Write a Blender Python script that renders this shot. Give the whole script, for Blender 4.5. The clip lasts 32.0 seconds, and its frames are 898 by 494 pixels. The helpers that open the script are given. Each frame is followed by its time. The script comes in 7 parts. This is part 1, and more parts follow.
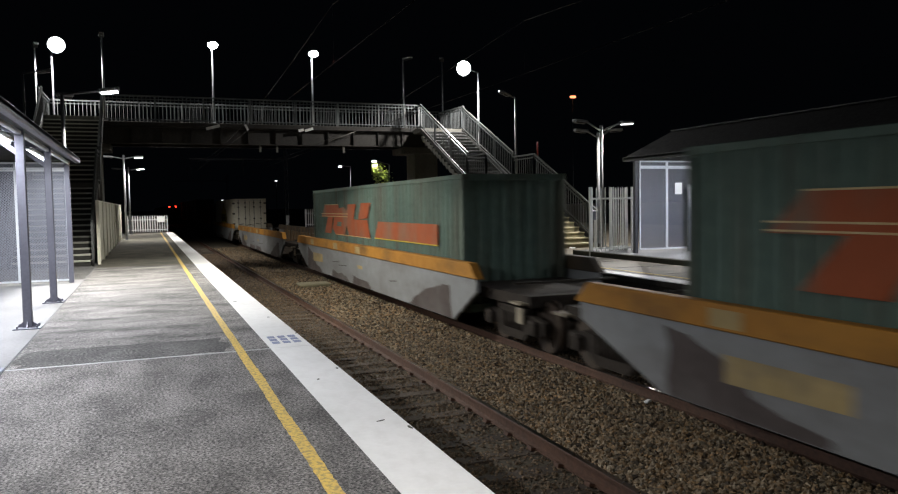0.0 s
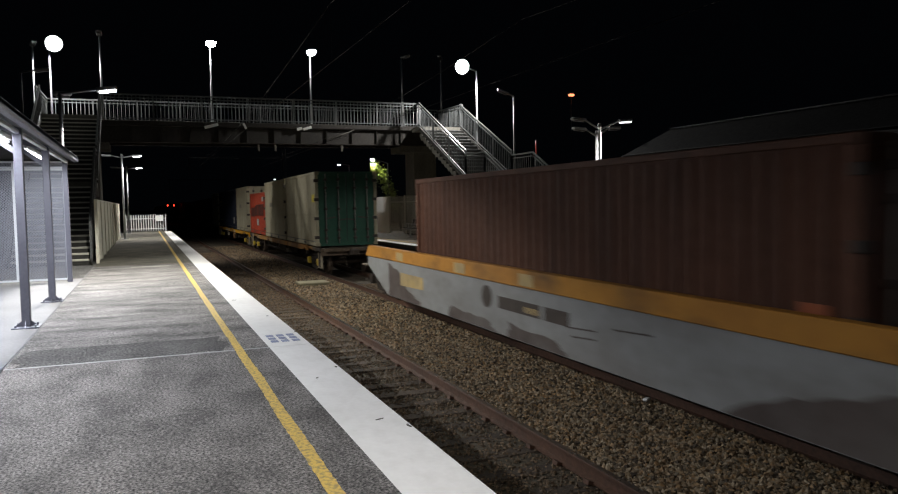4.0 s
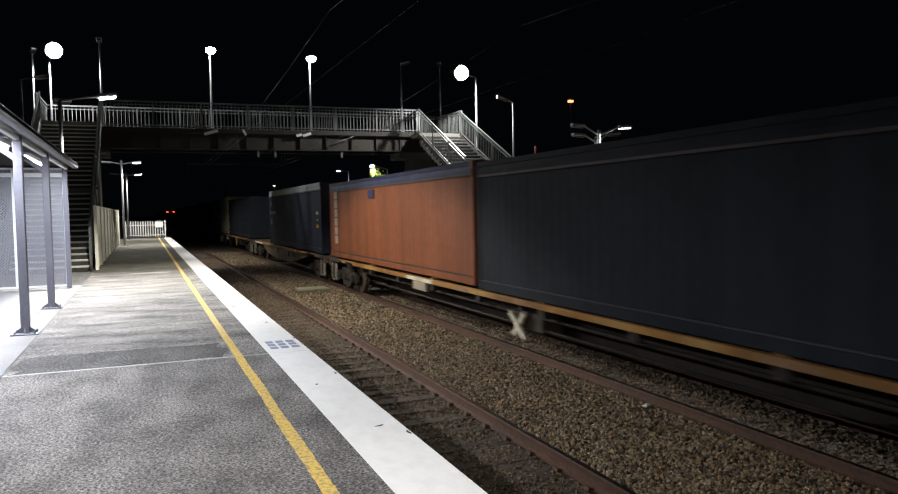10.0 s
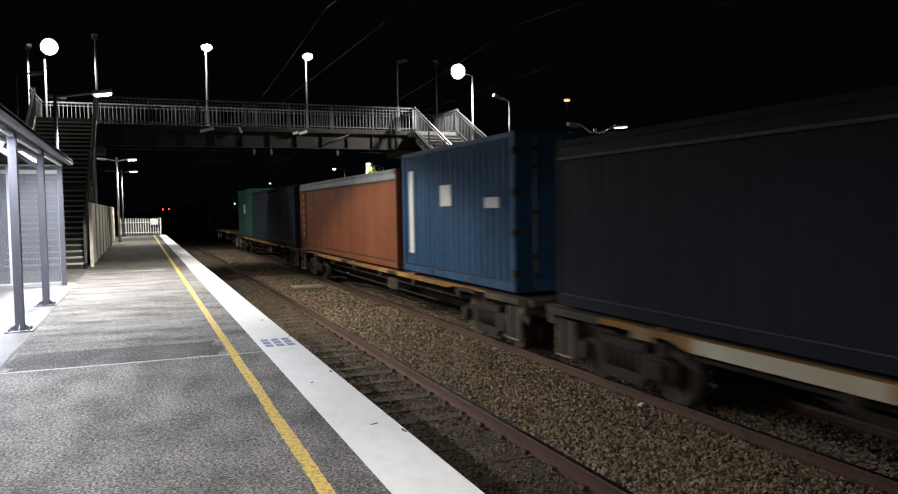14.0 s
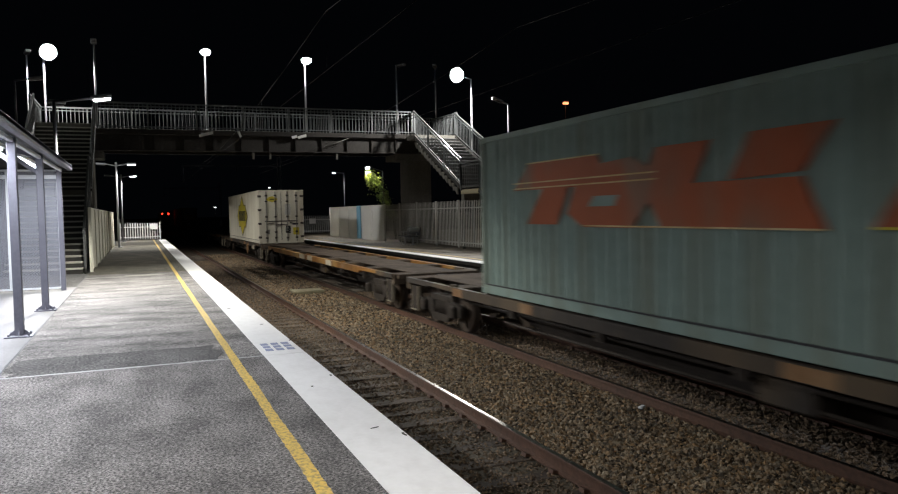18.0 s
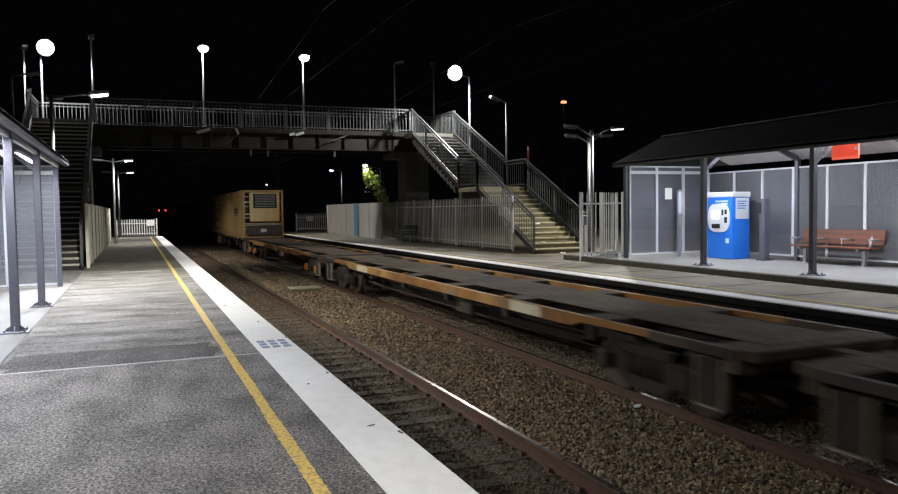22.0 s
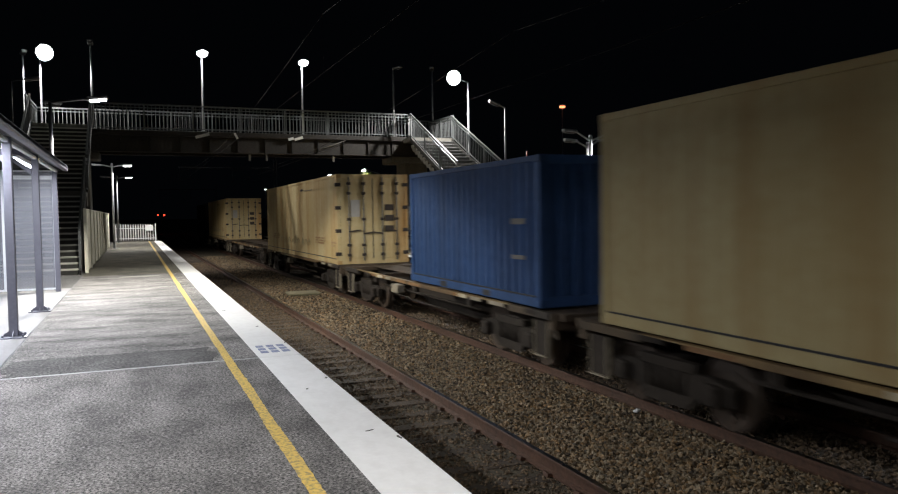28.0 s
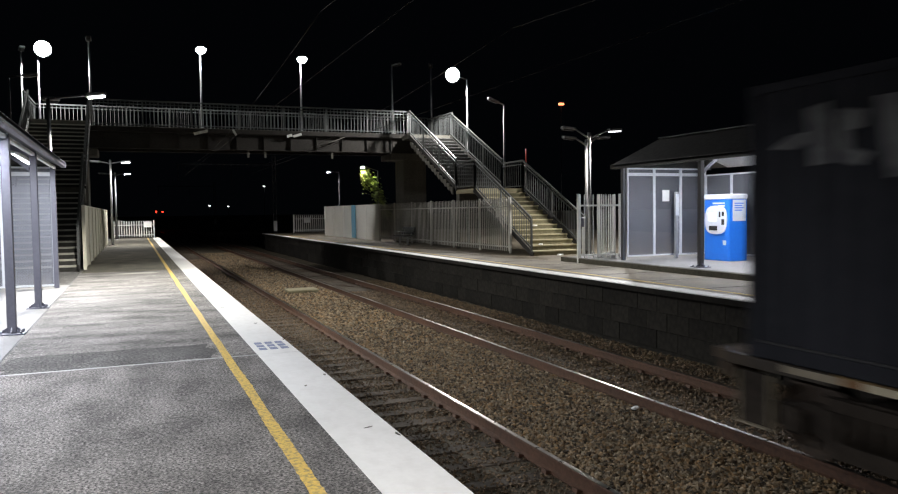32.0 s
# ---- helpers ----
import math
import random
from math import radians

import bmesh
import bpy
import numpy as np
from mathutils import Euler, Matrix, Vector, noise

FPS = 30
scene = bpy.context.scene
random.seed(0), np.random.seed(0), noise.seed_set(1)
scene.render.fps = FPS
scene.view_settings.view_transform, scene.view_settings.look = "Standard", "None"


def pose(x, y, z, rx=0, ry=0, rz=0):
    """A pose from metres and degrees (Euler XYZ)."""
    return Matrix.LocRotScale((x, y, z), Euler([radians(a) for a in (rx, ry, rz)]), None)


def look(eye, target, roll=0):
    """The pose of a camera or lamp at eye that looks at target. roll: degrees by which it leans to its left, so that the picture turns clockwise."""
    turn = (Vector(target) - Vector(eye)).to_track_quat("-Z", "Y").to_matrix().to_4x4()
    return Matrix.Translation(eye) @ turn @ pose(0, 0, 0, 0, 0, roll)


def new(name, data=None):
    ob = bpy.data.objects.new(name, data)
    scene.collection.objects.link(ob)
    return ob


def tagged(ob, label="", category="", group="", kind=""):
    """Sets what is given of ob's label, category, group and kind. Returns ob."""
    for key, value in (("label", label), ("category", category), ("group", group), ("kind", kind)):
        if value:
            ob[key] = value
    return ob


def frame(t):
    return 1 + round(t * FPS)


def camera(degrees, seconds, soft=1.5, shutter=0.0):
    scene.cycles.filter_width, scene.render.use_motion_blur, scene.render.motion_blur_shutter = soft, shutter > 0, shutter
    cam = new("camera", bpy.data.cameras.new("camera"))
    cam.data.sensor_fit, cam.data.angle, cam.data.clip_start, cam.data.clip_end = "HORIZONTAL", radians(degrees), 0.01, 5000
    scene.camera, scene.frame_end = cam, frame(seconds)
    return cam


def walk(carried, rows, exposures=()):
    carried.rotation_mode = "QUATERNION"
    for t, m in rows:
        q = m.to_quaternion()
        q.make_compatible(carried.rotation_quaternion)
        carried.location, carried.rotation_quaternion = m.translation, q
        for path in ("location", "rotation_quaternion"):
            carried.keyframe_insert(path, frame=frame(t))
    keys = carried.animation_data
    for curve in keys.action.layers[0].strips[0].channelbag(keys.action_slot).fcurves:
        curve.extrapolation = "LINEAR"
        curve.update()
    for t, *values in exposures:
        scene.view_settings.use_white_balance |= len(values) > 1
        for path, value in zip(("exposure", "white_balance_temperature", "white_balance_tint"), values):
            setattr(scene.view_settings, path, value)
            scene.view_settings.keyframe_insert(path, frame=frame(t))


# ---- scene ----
cam = camera(61.24, 32.0, soft=1.2, shutter=0.34)
EYE = Vector((-1.726, 0.0, 1.588))


def aim(yaw, pitch, roll):
    """Camera pose from degrees clockwise off the track's line, degrees up and roll."""
    a, b = radians(yaw), radians(pitch)
    way = Vector((math.sin(a) * math.cos(b), math.cos(a) * math.cos(b), math.sin(b)))
    return look(EYE, EYE + way, roll)


walk(cam, [(t, aim(a, b, c)) for t, a, b, c in (
    (0.0, 21.71, -3.15, -0.97), (0.5, 21.69, -3.00, -0.92), (1.0, 21.65, -2.88, -0.98), (1.5, 21.64, -2.83, -1.07),
    (2.0, 21.63, -2.96, -1.11), (2.5, 21.66, -3.08, -1.27), (3.0, 21.70, -3.25, -1.18), (3.5, 21.75, -3.28, -1.07),
    (5.5, 21.96, -3.20, -1.17), (6.0, 21.84, -3.13, -1.13), (6.5, 21.75, -3.01, -1.04), (7.0, 21.72, -2.95, -1.09),
    (7.5, 21.74, -2.88, -1.07), (8.0, 21.75, -2.84, -1.10), (8.5, 21.74, -2.84, -1.13), (9.0, 21.76, -2.81, -1.06),
    (9.5, 21.80, -2.81, -1.10), (10.0, 21.85, -2.81, -1.11), (10.5, 21.89, -2.82, -1.12), (11.0, 21.90, -2.86, -1.21),
    (11.5, 21.91, -2.87, -1.19), (12.0, 21.97, -2.88, -1.00), (12.5, 22.00, -2.90, -1.01), (13.0, 22.06, -2.94, -1.10),
    (13.5, 22.12, -2.95, -1.06), (14.0, 22.16, -2.93, -0.88), (14.5, 22.15, -2.86, -0.80), (16.5, 22.13, -2.60, -1.05),
    (17.0, 22.15, -2.61, -1.05), (17.5, 22.21, -2.62, -1.05), (18.0, 22.20, -2.68, -1.13), (18.5, 22.24, -2.80, -1.25),
    (19.0, 22.26, -2.87, -1.24), (19.5, 22.32, -2.97, -1.07), (20.0, 22.36, -3.04, -0.95), (20.5, 22.42, -3.05, -0.95),
    (21.0, 22.42, -2.99, -0.96), (21.5, 22.42, -2.91, -0.92), (22.0, 22.41, -2.82, -0.80), (22.5, 22.42, -2.76, -0.89),
    (23.0, 22.42, -2.71, -0.99), (23.5, 22.38, -2.63, -1.09), (24.0, 22.36, -2.53, -0.89), (24.5, 22.36, -2.45, -0.87),
    (25.0, 22.39, -2.41, -0.76), (25.5, 22.40, -2.37, -0.78), (27.5, 22.40, -2.43, -0.79), (28.0, 22.50, -2.47, -0.83),
    (28.5, 22.57, -2.56, -0.90), (29.0, 22.64, -2.65, -0.89), (29.5, 22.66, -2.71, -0.78), (30.0, 22.66, -2.75, -0.75),
    (30.5, 22.66, -2.75, -0.83), (31.0, 22.63, -2.76, -0.83), (31.5, 22.60, -2.71, -0.70), (32.0, 22.60, -2.69, -0.75),)],
     exposures=((0.0, 0.0), (2.0, -0.1), (3.0, -0.25), (6.0, 0.0), (8.0, 0.15), (9.5, 0.32), (12.0, 0.28), (14.0, 0.2), (17.0, 0.1),
                (18.0, 0.05), (20.5, -0.28), (22.5, -0.06), (24.0, 0.0), (25.5, 0.0), (28.0, 0.02), (31.0, -0.18), (32.0, 0.1)))

# ---- light ----
scene.view_settings.exposure = 0.0
world = bpy.data.worlds.new("night")
scene.world = world
world.use_nodes = True
wbg = world.node_tree.nodes["Background"]
wbg.inputs["Color"].default_value = (0.55, 0.7, 1.0, 1)
wbg.inputs["Strength"].default_value = 0.0012


def area_lamp(name, at, to, power, size, colour=(1, 1, 1), size_y=None, spread=180):
    d = bpy.data.lights.new(name, "AREA")
    d.energy, d.color, d.size = power, colour, size
    d.spread = radians(spread)
    if size_y:
        d.shape, d.size_y = "RECTANGLE", size_y
    ob = new(name, d)
    ob.matrix_world = look(at, to)
    return ob


COOL = (0.90, 0.935, 1.0)
LED = (1.0, 0.98, 0.95)
WARM = (1.0, 0.98, 0.90)
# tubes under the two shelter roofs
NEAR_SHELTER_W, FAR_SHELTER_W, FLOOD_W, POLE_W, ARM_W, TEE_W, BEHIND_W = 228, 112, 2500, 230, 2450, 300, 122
STAIR_W = 1150


def spot_lamp(name, at, to, power, angle, colour, blend=0.12):
    """A street lantern with a sharp cut-off."""
    d = bpy.data.lights.new(name, "SPOT")
    d.energy, d.color, d.spot_size, d.spot_blend, d.shadow_soft_size = power, colour, radians(angle), blend, 0.12
    ob = new(name, d)
    ob.matrix_world = look(at, to)
    return ob


# ---- materials ----
def mat(name, a, b=None, rough=0.6, metal=0.0, big=0.7, fine=12.0, mix=0.5, bump=0.15, streak=None, dirt=(0.03, 0.025, 0.02), amount=0.0,
        island=0.0, rand=0.0, spec=0.5, other=None, tall=None):
    """Paint, metal or stone: colour between a and b by a broad and a fine grain, dirt in patches or runs, relief from the fine grain."""
    m = bpy.data.materials.new(name)
    m.use_nodes = True
    n, l = m.node_tree.nodes, m.node_tree.links
    p = n["Principled BSDF"]
    b = b or tuple(c * 0.7 for c in a)
    tc = n.new("ShaderNodeTexCoord")
    t1 = n.new("ShaderNodeTexNoise")
    t1.inputs["Scale"].default_value, t1.inputs["Detail"].default_value = big, 6
    t2 = n.new("ShaderNodeTexNoise")
    t2.inputs["Scale"].default_value, t2.inputs["Detail"].default_value = fine, 5
    if tall:
        up = n.new("ShaderNodeMapping")
        up.inputs["Scale"].default_value = tall
        l.new(tc.outputs["Object"], up.inputs["Vector"])
        l.new(up.outputs[0], t1.inputs["Vector"])
    else:
        l.new(tc.outputs["Object"], t1.inputs["Vector"])
    l.new(tc.outputs["Object"], t2.inputs["Vector"])
    add = n.new("ShaderNodeMath")
    add.operation = "MULTIPLY_ADD"
    l.new(t2.outputs["Fac"], add.inputs[0])
    add.inputs[1].default_value = mix
    sub = n.new("ShaderNodeMath")
    sub.operation = "MULTIPLY"
    l.new(t1.outputs["Fac"], sub.inputs[0])
    sub.inputs[1].default_value = 1 - mix
    l.new(sub.outputs[0], add.inputs[2])
    ramp = n.new("ShaderNodeMapRange")
    ramp.inputs["From Min"].default_value, ramp.inputs["From Max"].default_value = 0.36, 0.64
    l.new(add.outputs[0], ramp.inputs["Value"])
    c = n.new("ShaderNodeMix")
    c.data_type = "RGBA"
    c.inputs[6].default_value, c.inputs[7].default_value = (*a, 1), (*b, 1)
    l.new(ramp.outputs[0], c.inputs[0])
    out = c.outputs[2]
    if amount:
        mp = n.new("ShaderNodeMapping")
        mp.inputs["Scale"].default_value = streak or (1, 1, 1)
        t3 = n.new("ShaderNodeTexNoise")
        t3.inputs["Scale"].default_value, t3.inputs["Detail"].default_value = 1.0, 7
        l.new(tc.outputs["Object"], mp.inputs["Vector"])
        l.new(mp.outputs[0], t3.inputs["Vector"])
        r3 = n.new("ShaderNodeMapRange")
        r3.inputs["From Min"].default_value, r3.inputs["From Max"].default_value, r3.inputs["To Max"].default_value = 0.45, 0.75, amount
        l.new(t3.outputs["Fac"], r3.inputs["Value"])
        d = n.new("ShaderNodeMix")
        d.data_type = "RGBA"
        l.new(r3.outputs[0], d.inputs[0])
        l.new(out, d.inputs[6])
        d.inputs[7].default_value = (*dirt, 1)
        out = d.outputs[2]
    if other:
        g = n.new("ShaderNodeNewGeometry")
        k = n.new("ShaderNodeMath")
        k.operation = "FRACT"
        k5 = n.new("ShaderNodeMath")
        k5.operation = "MULTIPLY"
        k5.inputs[1].default_value = 7.3
        l.new(g.outputs["Random Per Island"], k5.inputs[0])
        l.new(k5.outputs[0], k.inputs[0])
        o = n.new("ShaderNodeMix")
        o.data_type = "RGBA"
        l.new(k.outputs[0], o.inputs[0])
        l.new(out, o.inputs[6])
        o.inputs[7].default_value = (*other, 1)
        out = o.outputs[2]
    for amt, node, sock in ((island, "ShaderNodeNewGeometry", "Random Per Island"), (rand, "ShaderNodeObjectInfo", "Random")):
        if amt:
            g = n.new(node)
            r = n.new("ShaderNodeMapRange")
            r.inputs["To Min"].default_value, r.inputs["To Max"].default_value = 1 - amt, 1 + amt
            l.new(g.outputs[sock], r.inputs["Value"])
            h = n.new("ShaderNodeVectorMath")
            h.operation = "SCALE"
            l.new(out, h.inputs[0])
            l.new(r.outputs[0], h.inputs["Scale"])
            out = h.outputs[0]
    l.new(out, p.inputs["Base Color"])
    p.inputs["Metallic"].default_value = metal
    p.inputs["Specular IOR Level"].default_value = spec
    rr = n.new("ShaderNodeMapRange")
    rr.inputs["To Min"].default_value, rr.inputs["To Max"].default_value = max(0.05, rough - 0.12), min(1, rough + 0.12)
    l.new(t2.outputs["Fac"], rr.inputs["Value"])
    l.new(rr.outputs[0], p.inputs["Roughness"])
    if bump:
        bp = n.new("ShaderNodeBump")
        bp.inputs["Strength"].default_value, bp.inputs["Distance"].default_value = bump, 0.01
        l.new(t2.outputs["Fac"], bp.inputs["Height"])
        l.new(bp.outputs[0], p.inputs["Normal"])
    return m


def glow(name, colour, strength):
    m = bpy.data.materials.new(name)
    m.use_nodes = True
    p = m.node_tree.nodes["Principled BSDF"]
    p.inputs["Base Color"].default_value = (*colour, 1)
    p.inputs["Emission Color"].default_value = (*colour, 1)
    p.inputs["Emission Strength"].default_value = strength
    return m


def sheet_with_holes(name, a, wide, high, hole):
    """Expanded steel mesh: staggered see-through diamonds, wide x high metres."""
    m = mat(name, a, rough=0.5, metal=0.2, fine=30, bump=0.05)
    n, l = m.node_tree.nodes, m.node_tree.links
    tc, sep = n.new("ShaderNodeTexCoord"), n.new("ShaderNodeSeparateXYZ")
    l.new(tc.outputs["Object"], sep.inputs[0])

    def calc(op, a_, b_):
        k = n.new("ShaderNodeMath")
        k.operation = op
        for i, v in enumerate((a_, b_)):
            if isinstance(v, (int, float)):
                k.inputs[i].default_value = v
            else:
                l.new(v, k.inputs[i])
        return k.outputs[0]
    along = calc("DIVIDE", calc("ADD", sep.outputs[0], sep.outputs[1]), wide)
    up = calc("DIVIDE", sep.outputs[2], high)
    d1 = calc("ABSOLUTE", calc("SUBTRACT", calc("FRACT", calc("ADD", along, up), 0), 0.5), 0)
    d2 = calc("ABSOLUTE", calc("SUBTRACT", calc("FRACT", calc("SUBTRACT", along, up), 0), 0.5), 0)
    l.new(calc("GREATER_THAN", calc("MAXIMUM", d1, d2), hole), n["Principled BSDF"].inputs["Alpha"])
    return m


def aggregate(name, lo, hi, blotch, grain=120.0, stretch=(1, 1, 1)):
    """Worn asphalt: pale and dark chips the size of gravel, with broad soft blotches."""
    m = bpy.data.materials.new(name)
    m.use_nodes = True
    n, l = m.node_tree.nodes, m.node_tree.links
    p = n["Principled BSDF"]
    tc = n.new("ShaderNodeTexCoord")
    mp = n.new("ShaderNodeMapping")
    mp.inputs["Scale"].default_value = stretch
    l.new(tc.outputs["Object"], mp.inputs["Vector"])
    g = n.new("ShaderNodeTexNoise")
    g.inputs["Scale"].default_value, g.inputs["Detail"].default_value, g.inputs["Roughness"].default_value = grain * 0.5, 4, 0.7
    l.new(tc.outputs["Object"], g.inputs["Vector"])
    b = n.new("ShaderNodeTexNoise")
    b.inputs["Scale"].default_value, b.inputs["Detail"].default_value = 2.1, 5
    l.new(mp.outputs[0], b.inputs["Vector"])
    mul = n.new("ShaderNodeMapRange")
    mul.inputs["From Min"].default_value, mul.inputs["From Max"].default_value = 0.385, 0.635
    l.new(g.outputs["Fac"], mul.inputs["Value"])
    c = n.new("ShaderNodeMix")
    c.data_type = "RGBA"
    c.inputs[6].default_value, c.inputs[7].default_value = (*lo, 1), (*hi, 1)
    l.new(mul.outputs[0], c.inputs[0])
    md = n.new("ShaderNodeTexNoise")
    md.inputs["Scale"].default_value, md.inputs["Detail"].default_value = 26.0, 5
    l.new(mp.outputs[0], md.inputs["Vector"])
    two = n.new("ShaderNodeMix")
    two.inputs[0].default_value = 0.5
    l.new(b.outputs["Fac"], two.inputs[2])
    l.new(md.outputs["Fac"], two.inputs[3])
    br = n.new("ShaderNodeMapRange")
    br.inputs["From Min"].default_value, br.inputs["From Max"].default_value = 0.38, 0.62
    br.inputs["To Min"].default_value, br.inputs["To Max"].default_value = 1 - blotch, 1 + blotch
    l.new(two.outputs[0], br.inputs["Value"])
    sc = n.new("ShaderNodeVectorMath")
    sc.operation = "SCALE"
    l.new(c.outputs[2], sc.inputs[0])
    l.new(br.outputs[0], sc.inputs["Scale"])
    l.new(sc.outputs[0], p.inputs["Base Color"])
    p.inputs["Roughness"].default_value = 0.88
    bp = n.new("ShaderNodeBump")
    bp.inputs["Strength"].default_value, bp.inputs["Distance"].default_value = 0.4, 0.005
    l.new(mul.outputs[0], bp.inputs["Height"])
    l.new(bp.outputs[0], p.inputs["Normal"])
    return m


def paint(name, a, b=None, **k):
    """Weathered vehicle paint with runs of grime down the sides."""
    kw = dict(rough=0.65, spec=0.2, tall=(1, 0.8, 0.3), big=0.8, fine=6, mix=0.4, bump=0.06, streak=(1.2, 2.4, 0.22), amount=0.55, dirt=tuple(c * 0.35 + 0.006 for c in a))
    kw.update(k)
    return mat(name, a, b, **kw)


M = {}
M["asphalt"] = aggregate("asphalt", (0.010, 0.0095, 0.0095), (0.30, 0.28, 0.268), 0.55, 110.0, (1.3, 0.6, 1))
M["asphalt_worn"] = aggregate("asphalt_worn", (0.022, 0.021, 0.020), (0.32, 0.30, 0.287), 0.7, 95.0, (0.5, 1.1, 1))
# darker, browner asphalt beyond y = 23.4
M["asphalt_brown"] = aggregate("asphalt_brown", (0.016, 0.015, 0.011), (0.19, 0.172, 0.13), 0.5, 60.0, (0.8, 0.5, 1))
M["asphalt_patch"] = aggregate("asphalt_patch", (0.006, 0.006, 0.006), (0.17, 0.162, 0.157), 0.5, 78.0, (1.2, 0.7, 1))
M["slab"] = mat("slab", (0.235, 0.23, 0.234), (0.18, 0.177, 0.18), rough=0.75, big=0.8, fine=25, mix=0.35, bump=0.2, amount=0.25, dirt=(0.25, 0.24, 0.23))
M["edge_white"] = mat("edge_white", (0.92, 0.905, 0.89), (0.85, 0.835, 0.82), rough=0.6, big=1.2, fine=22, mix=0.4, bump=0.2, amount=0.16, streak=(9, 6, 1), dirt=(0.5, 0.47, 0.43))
M["edge_grey"] = mat("edge_grey", (0.21, 0.175, 0.125), (0.12, 0.098, 0.068), rough=0.7, big=1, fine=20, bump=0.2, amount=0.4, dirt=(0.09, 0.08, 0.06))
M["kerb"] = mat("kerb", (0.085, 0.078, 0.055), (0.045, 0.042, 0.03), rough=0.85, fine=14, bump=0.3)
M["yellow_line"] = mat("yellow_line", (0.76, 0.52, 0.10), (0.64, 0.44, 0.11), rough=0.6, big=2, fine=35, mix=0.6, bump=0.4, amount=1.0, streak=(34, 26, 1), dirt=(0.13, 0.115, 0.09))
M["joint"] = mat("joint", (0.5, 0.5, 0.49), (0.3, 0.3, 0.3), rough=0.8, fine=20)
M["ink"] = mat("ink", (0.12, 0.16, 0.34), (0.35, 0.38, 0.5), rough=0.6, fine=50)
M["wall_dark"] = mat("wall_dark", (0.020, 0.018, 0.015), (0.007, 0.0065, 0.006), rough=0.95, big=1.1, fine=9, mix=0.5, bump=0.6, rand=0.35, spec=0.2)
M["ballast"] = mat("ballast", (0.095, 0.074, 0.045), (0.042, 0.034, 0.022), rough=0.9, big=0.6, fine=28, mix=0.7, bump=1.0)
M["stone"] = mat("stone", (0.235, 0.14, 0.06), (0.10, 0.06, 0.027), rough=0.8, big=0.5, fine=20, mix=0.5, bump=0.3, island=0.85, other=(0.21, 0.17, 0.115))
# darker brown stones for the track beds and beside the platform wall
M["stone_dark"] = mat("stone_dark", (0.17, 0.115, 0.066), (0.09, 0.062, 0.037), rough=0.75, big=0.5, fine=20, mix=0.5, bump=0.3, island=0.5)
M["sleeper"] = mat("sleeper", (0.085, 0.06, 0.04), (0.042, 0.03, 0.02), rough=0.85, big=2, fine=24, bump=0.5, rand=0.3)
M["rail_rust"] = mat("rail_rust", (0.10, 0.046, 0.025), (0.052, 0.026, 0.016), rough=0.7, big=1, fine=18, bump=0.3)
M["rail_top"] = mat("rail_top", (0.27, 0.24, 0.21), (0.18, 0.16, 0.14), rough=0.3, metal=1.0, big=1, fine=8, bump=0.02)
M["soil"] = mat("soil", (0.07, 0.058, 0.042), (0.03, 0.03, 0.02), rough=0.95, big=0.3, fine=6, bump=0.6)
M["steel_grey"] = mat("steel_grey", (0.145, 0.145, 0.18), (0.11, 0.11, 0.14), rough=0.42, metal=0.25, big=1.5, fine=20, bump=0.04)
M["steel_dark"] = mat("steel_dark", (0.07, 0.07, 0.078), (0.05, 0.05, 0.055), rough=0.45, metal=0.3, fine=20, bump=0.05)
M["frame_pale"] = mat("frame_pale", (0.74, 0.76, 0.79), (0.66, 0.68, 0.71), rough=0.45, metal=0.1, big=3, fine=25, bump=0.04)
M["pole_grey"] = mat("pole_grey", (0.24, 0.245, 0.25), (0.17, 0.175, 0.18), rough=0.5, metal=0.4, big=3, fine=25, bump=0.05)
M["galv"] = mat("galv", (0.52, 0.53, 0.54), (0.38, 0.39, 0.4), rough=0.4, metal=0.7, big=3, fine=25, bump=0.05)
M["bridge_paint"] = mat("bridge_paint", (0.125, 0.132, 0.132), (0.075, 0.08, 0.08), rough=0.5, metal=0.2, big=2, fine=18, bump=0.08)
M["mesh"] = sheet_with_holes("mesh", (0.185, 0.19, 0.215), 0.062, 0.035, 0.29)
M["mesh_near"] = sheet_with_holes("mesh_near", (0.30, 0.31, 0.355), 0.06, 0.034, 0.30)
M["roof_metal"] = mat("roof_metal", (0.055, 0.055, 0.055), (0.035, 0.035, 0.036), rough=0.5, metal=0.4, big=0.6, fine=10, bump=0.05)
M["ceiling_white"] = mat("ceiling_white", (0.72, 0.72, 0.73), (0.62, 0.62, 0.63), rough=0.6, fine=12, bump=0.03)
# albedo cut to near-black so deck edge and girders look unlit
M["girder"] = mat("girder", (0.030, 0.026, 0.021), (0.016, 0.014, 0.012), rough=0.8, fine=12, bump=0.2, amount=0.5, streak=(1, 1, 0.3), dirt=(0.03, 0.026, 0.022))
M["concrete"] = mat("concrete", (0.15, 0.142, 0.122), (0.09, 0.085, 0.073), rough=0.85, big=0.8, fine=14, mix=0.45, bump=0.3, amount=0.45, streak=(2, 2, 0.3), dirt=(0.045, 0.042, 0.034))
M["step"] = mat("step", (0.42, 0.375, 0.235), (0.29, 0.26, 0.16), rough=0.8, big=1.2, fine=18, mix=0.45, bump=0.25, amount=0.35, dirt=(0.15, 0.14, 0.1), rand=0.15)
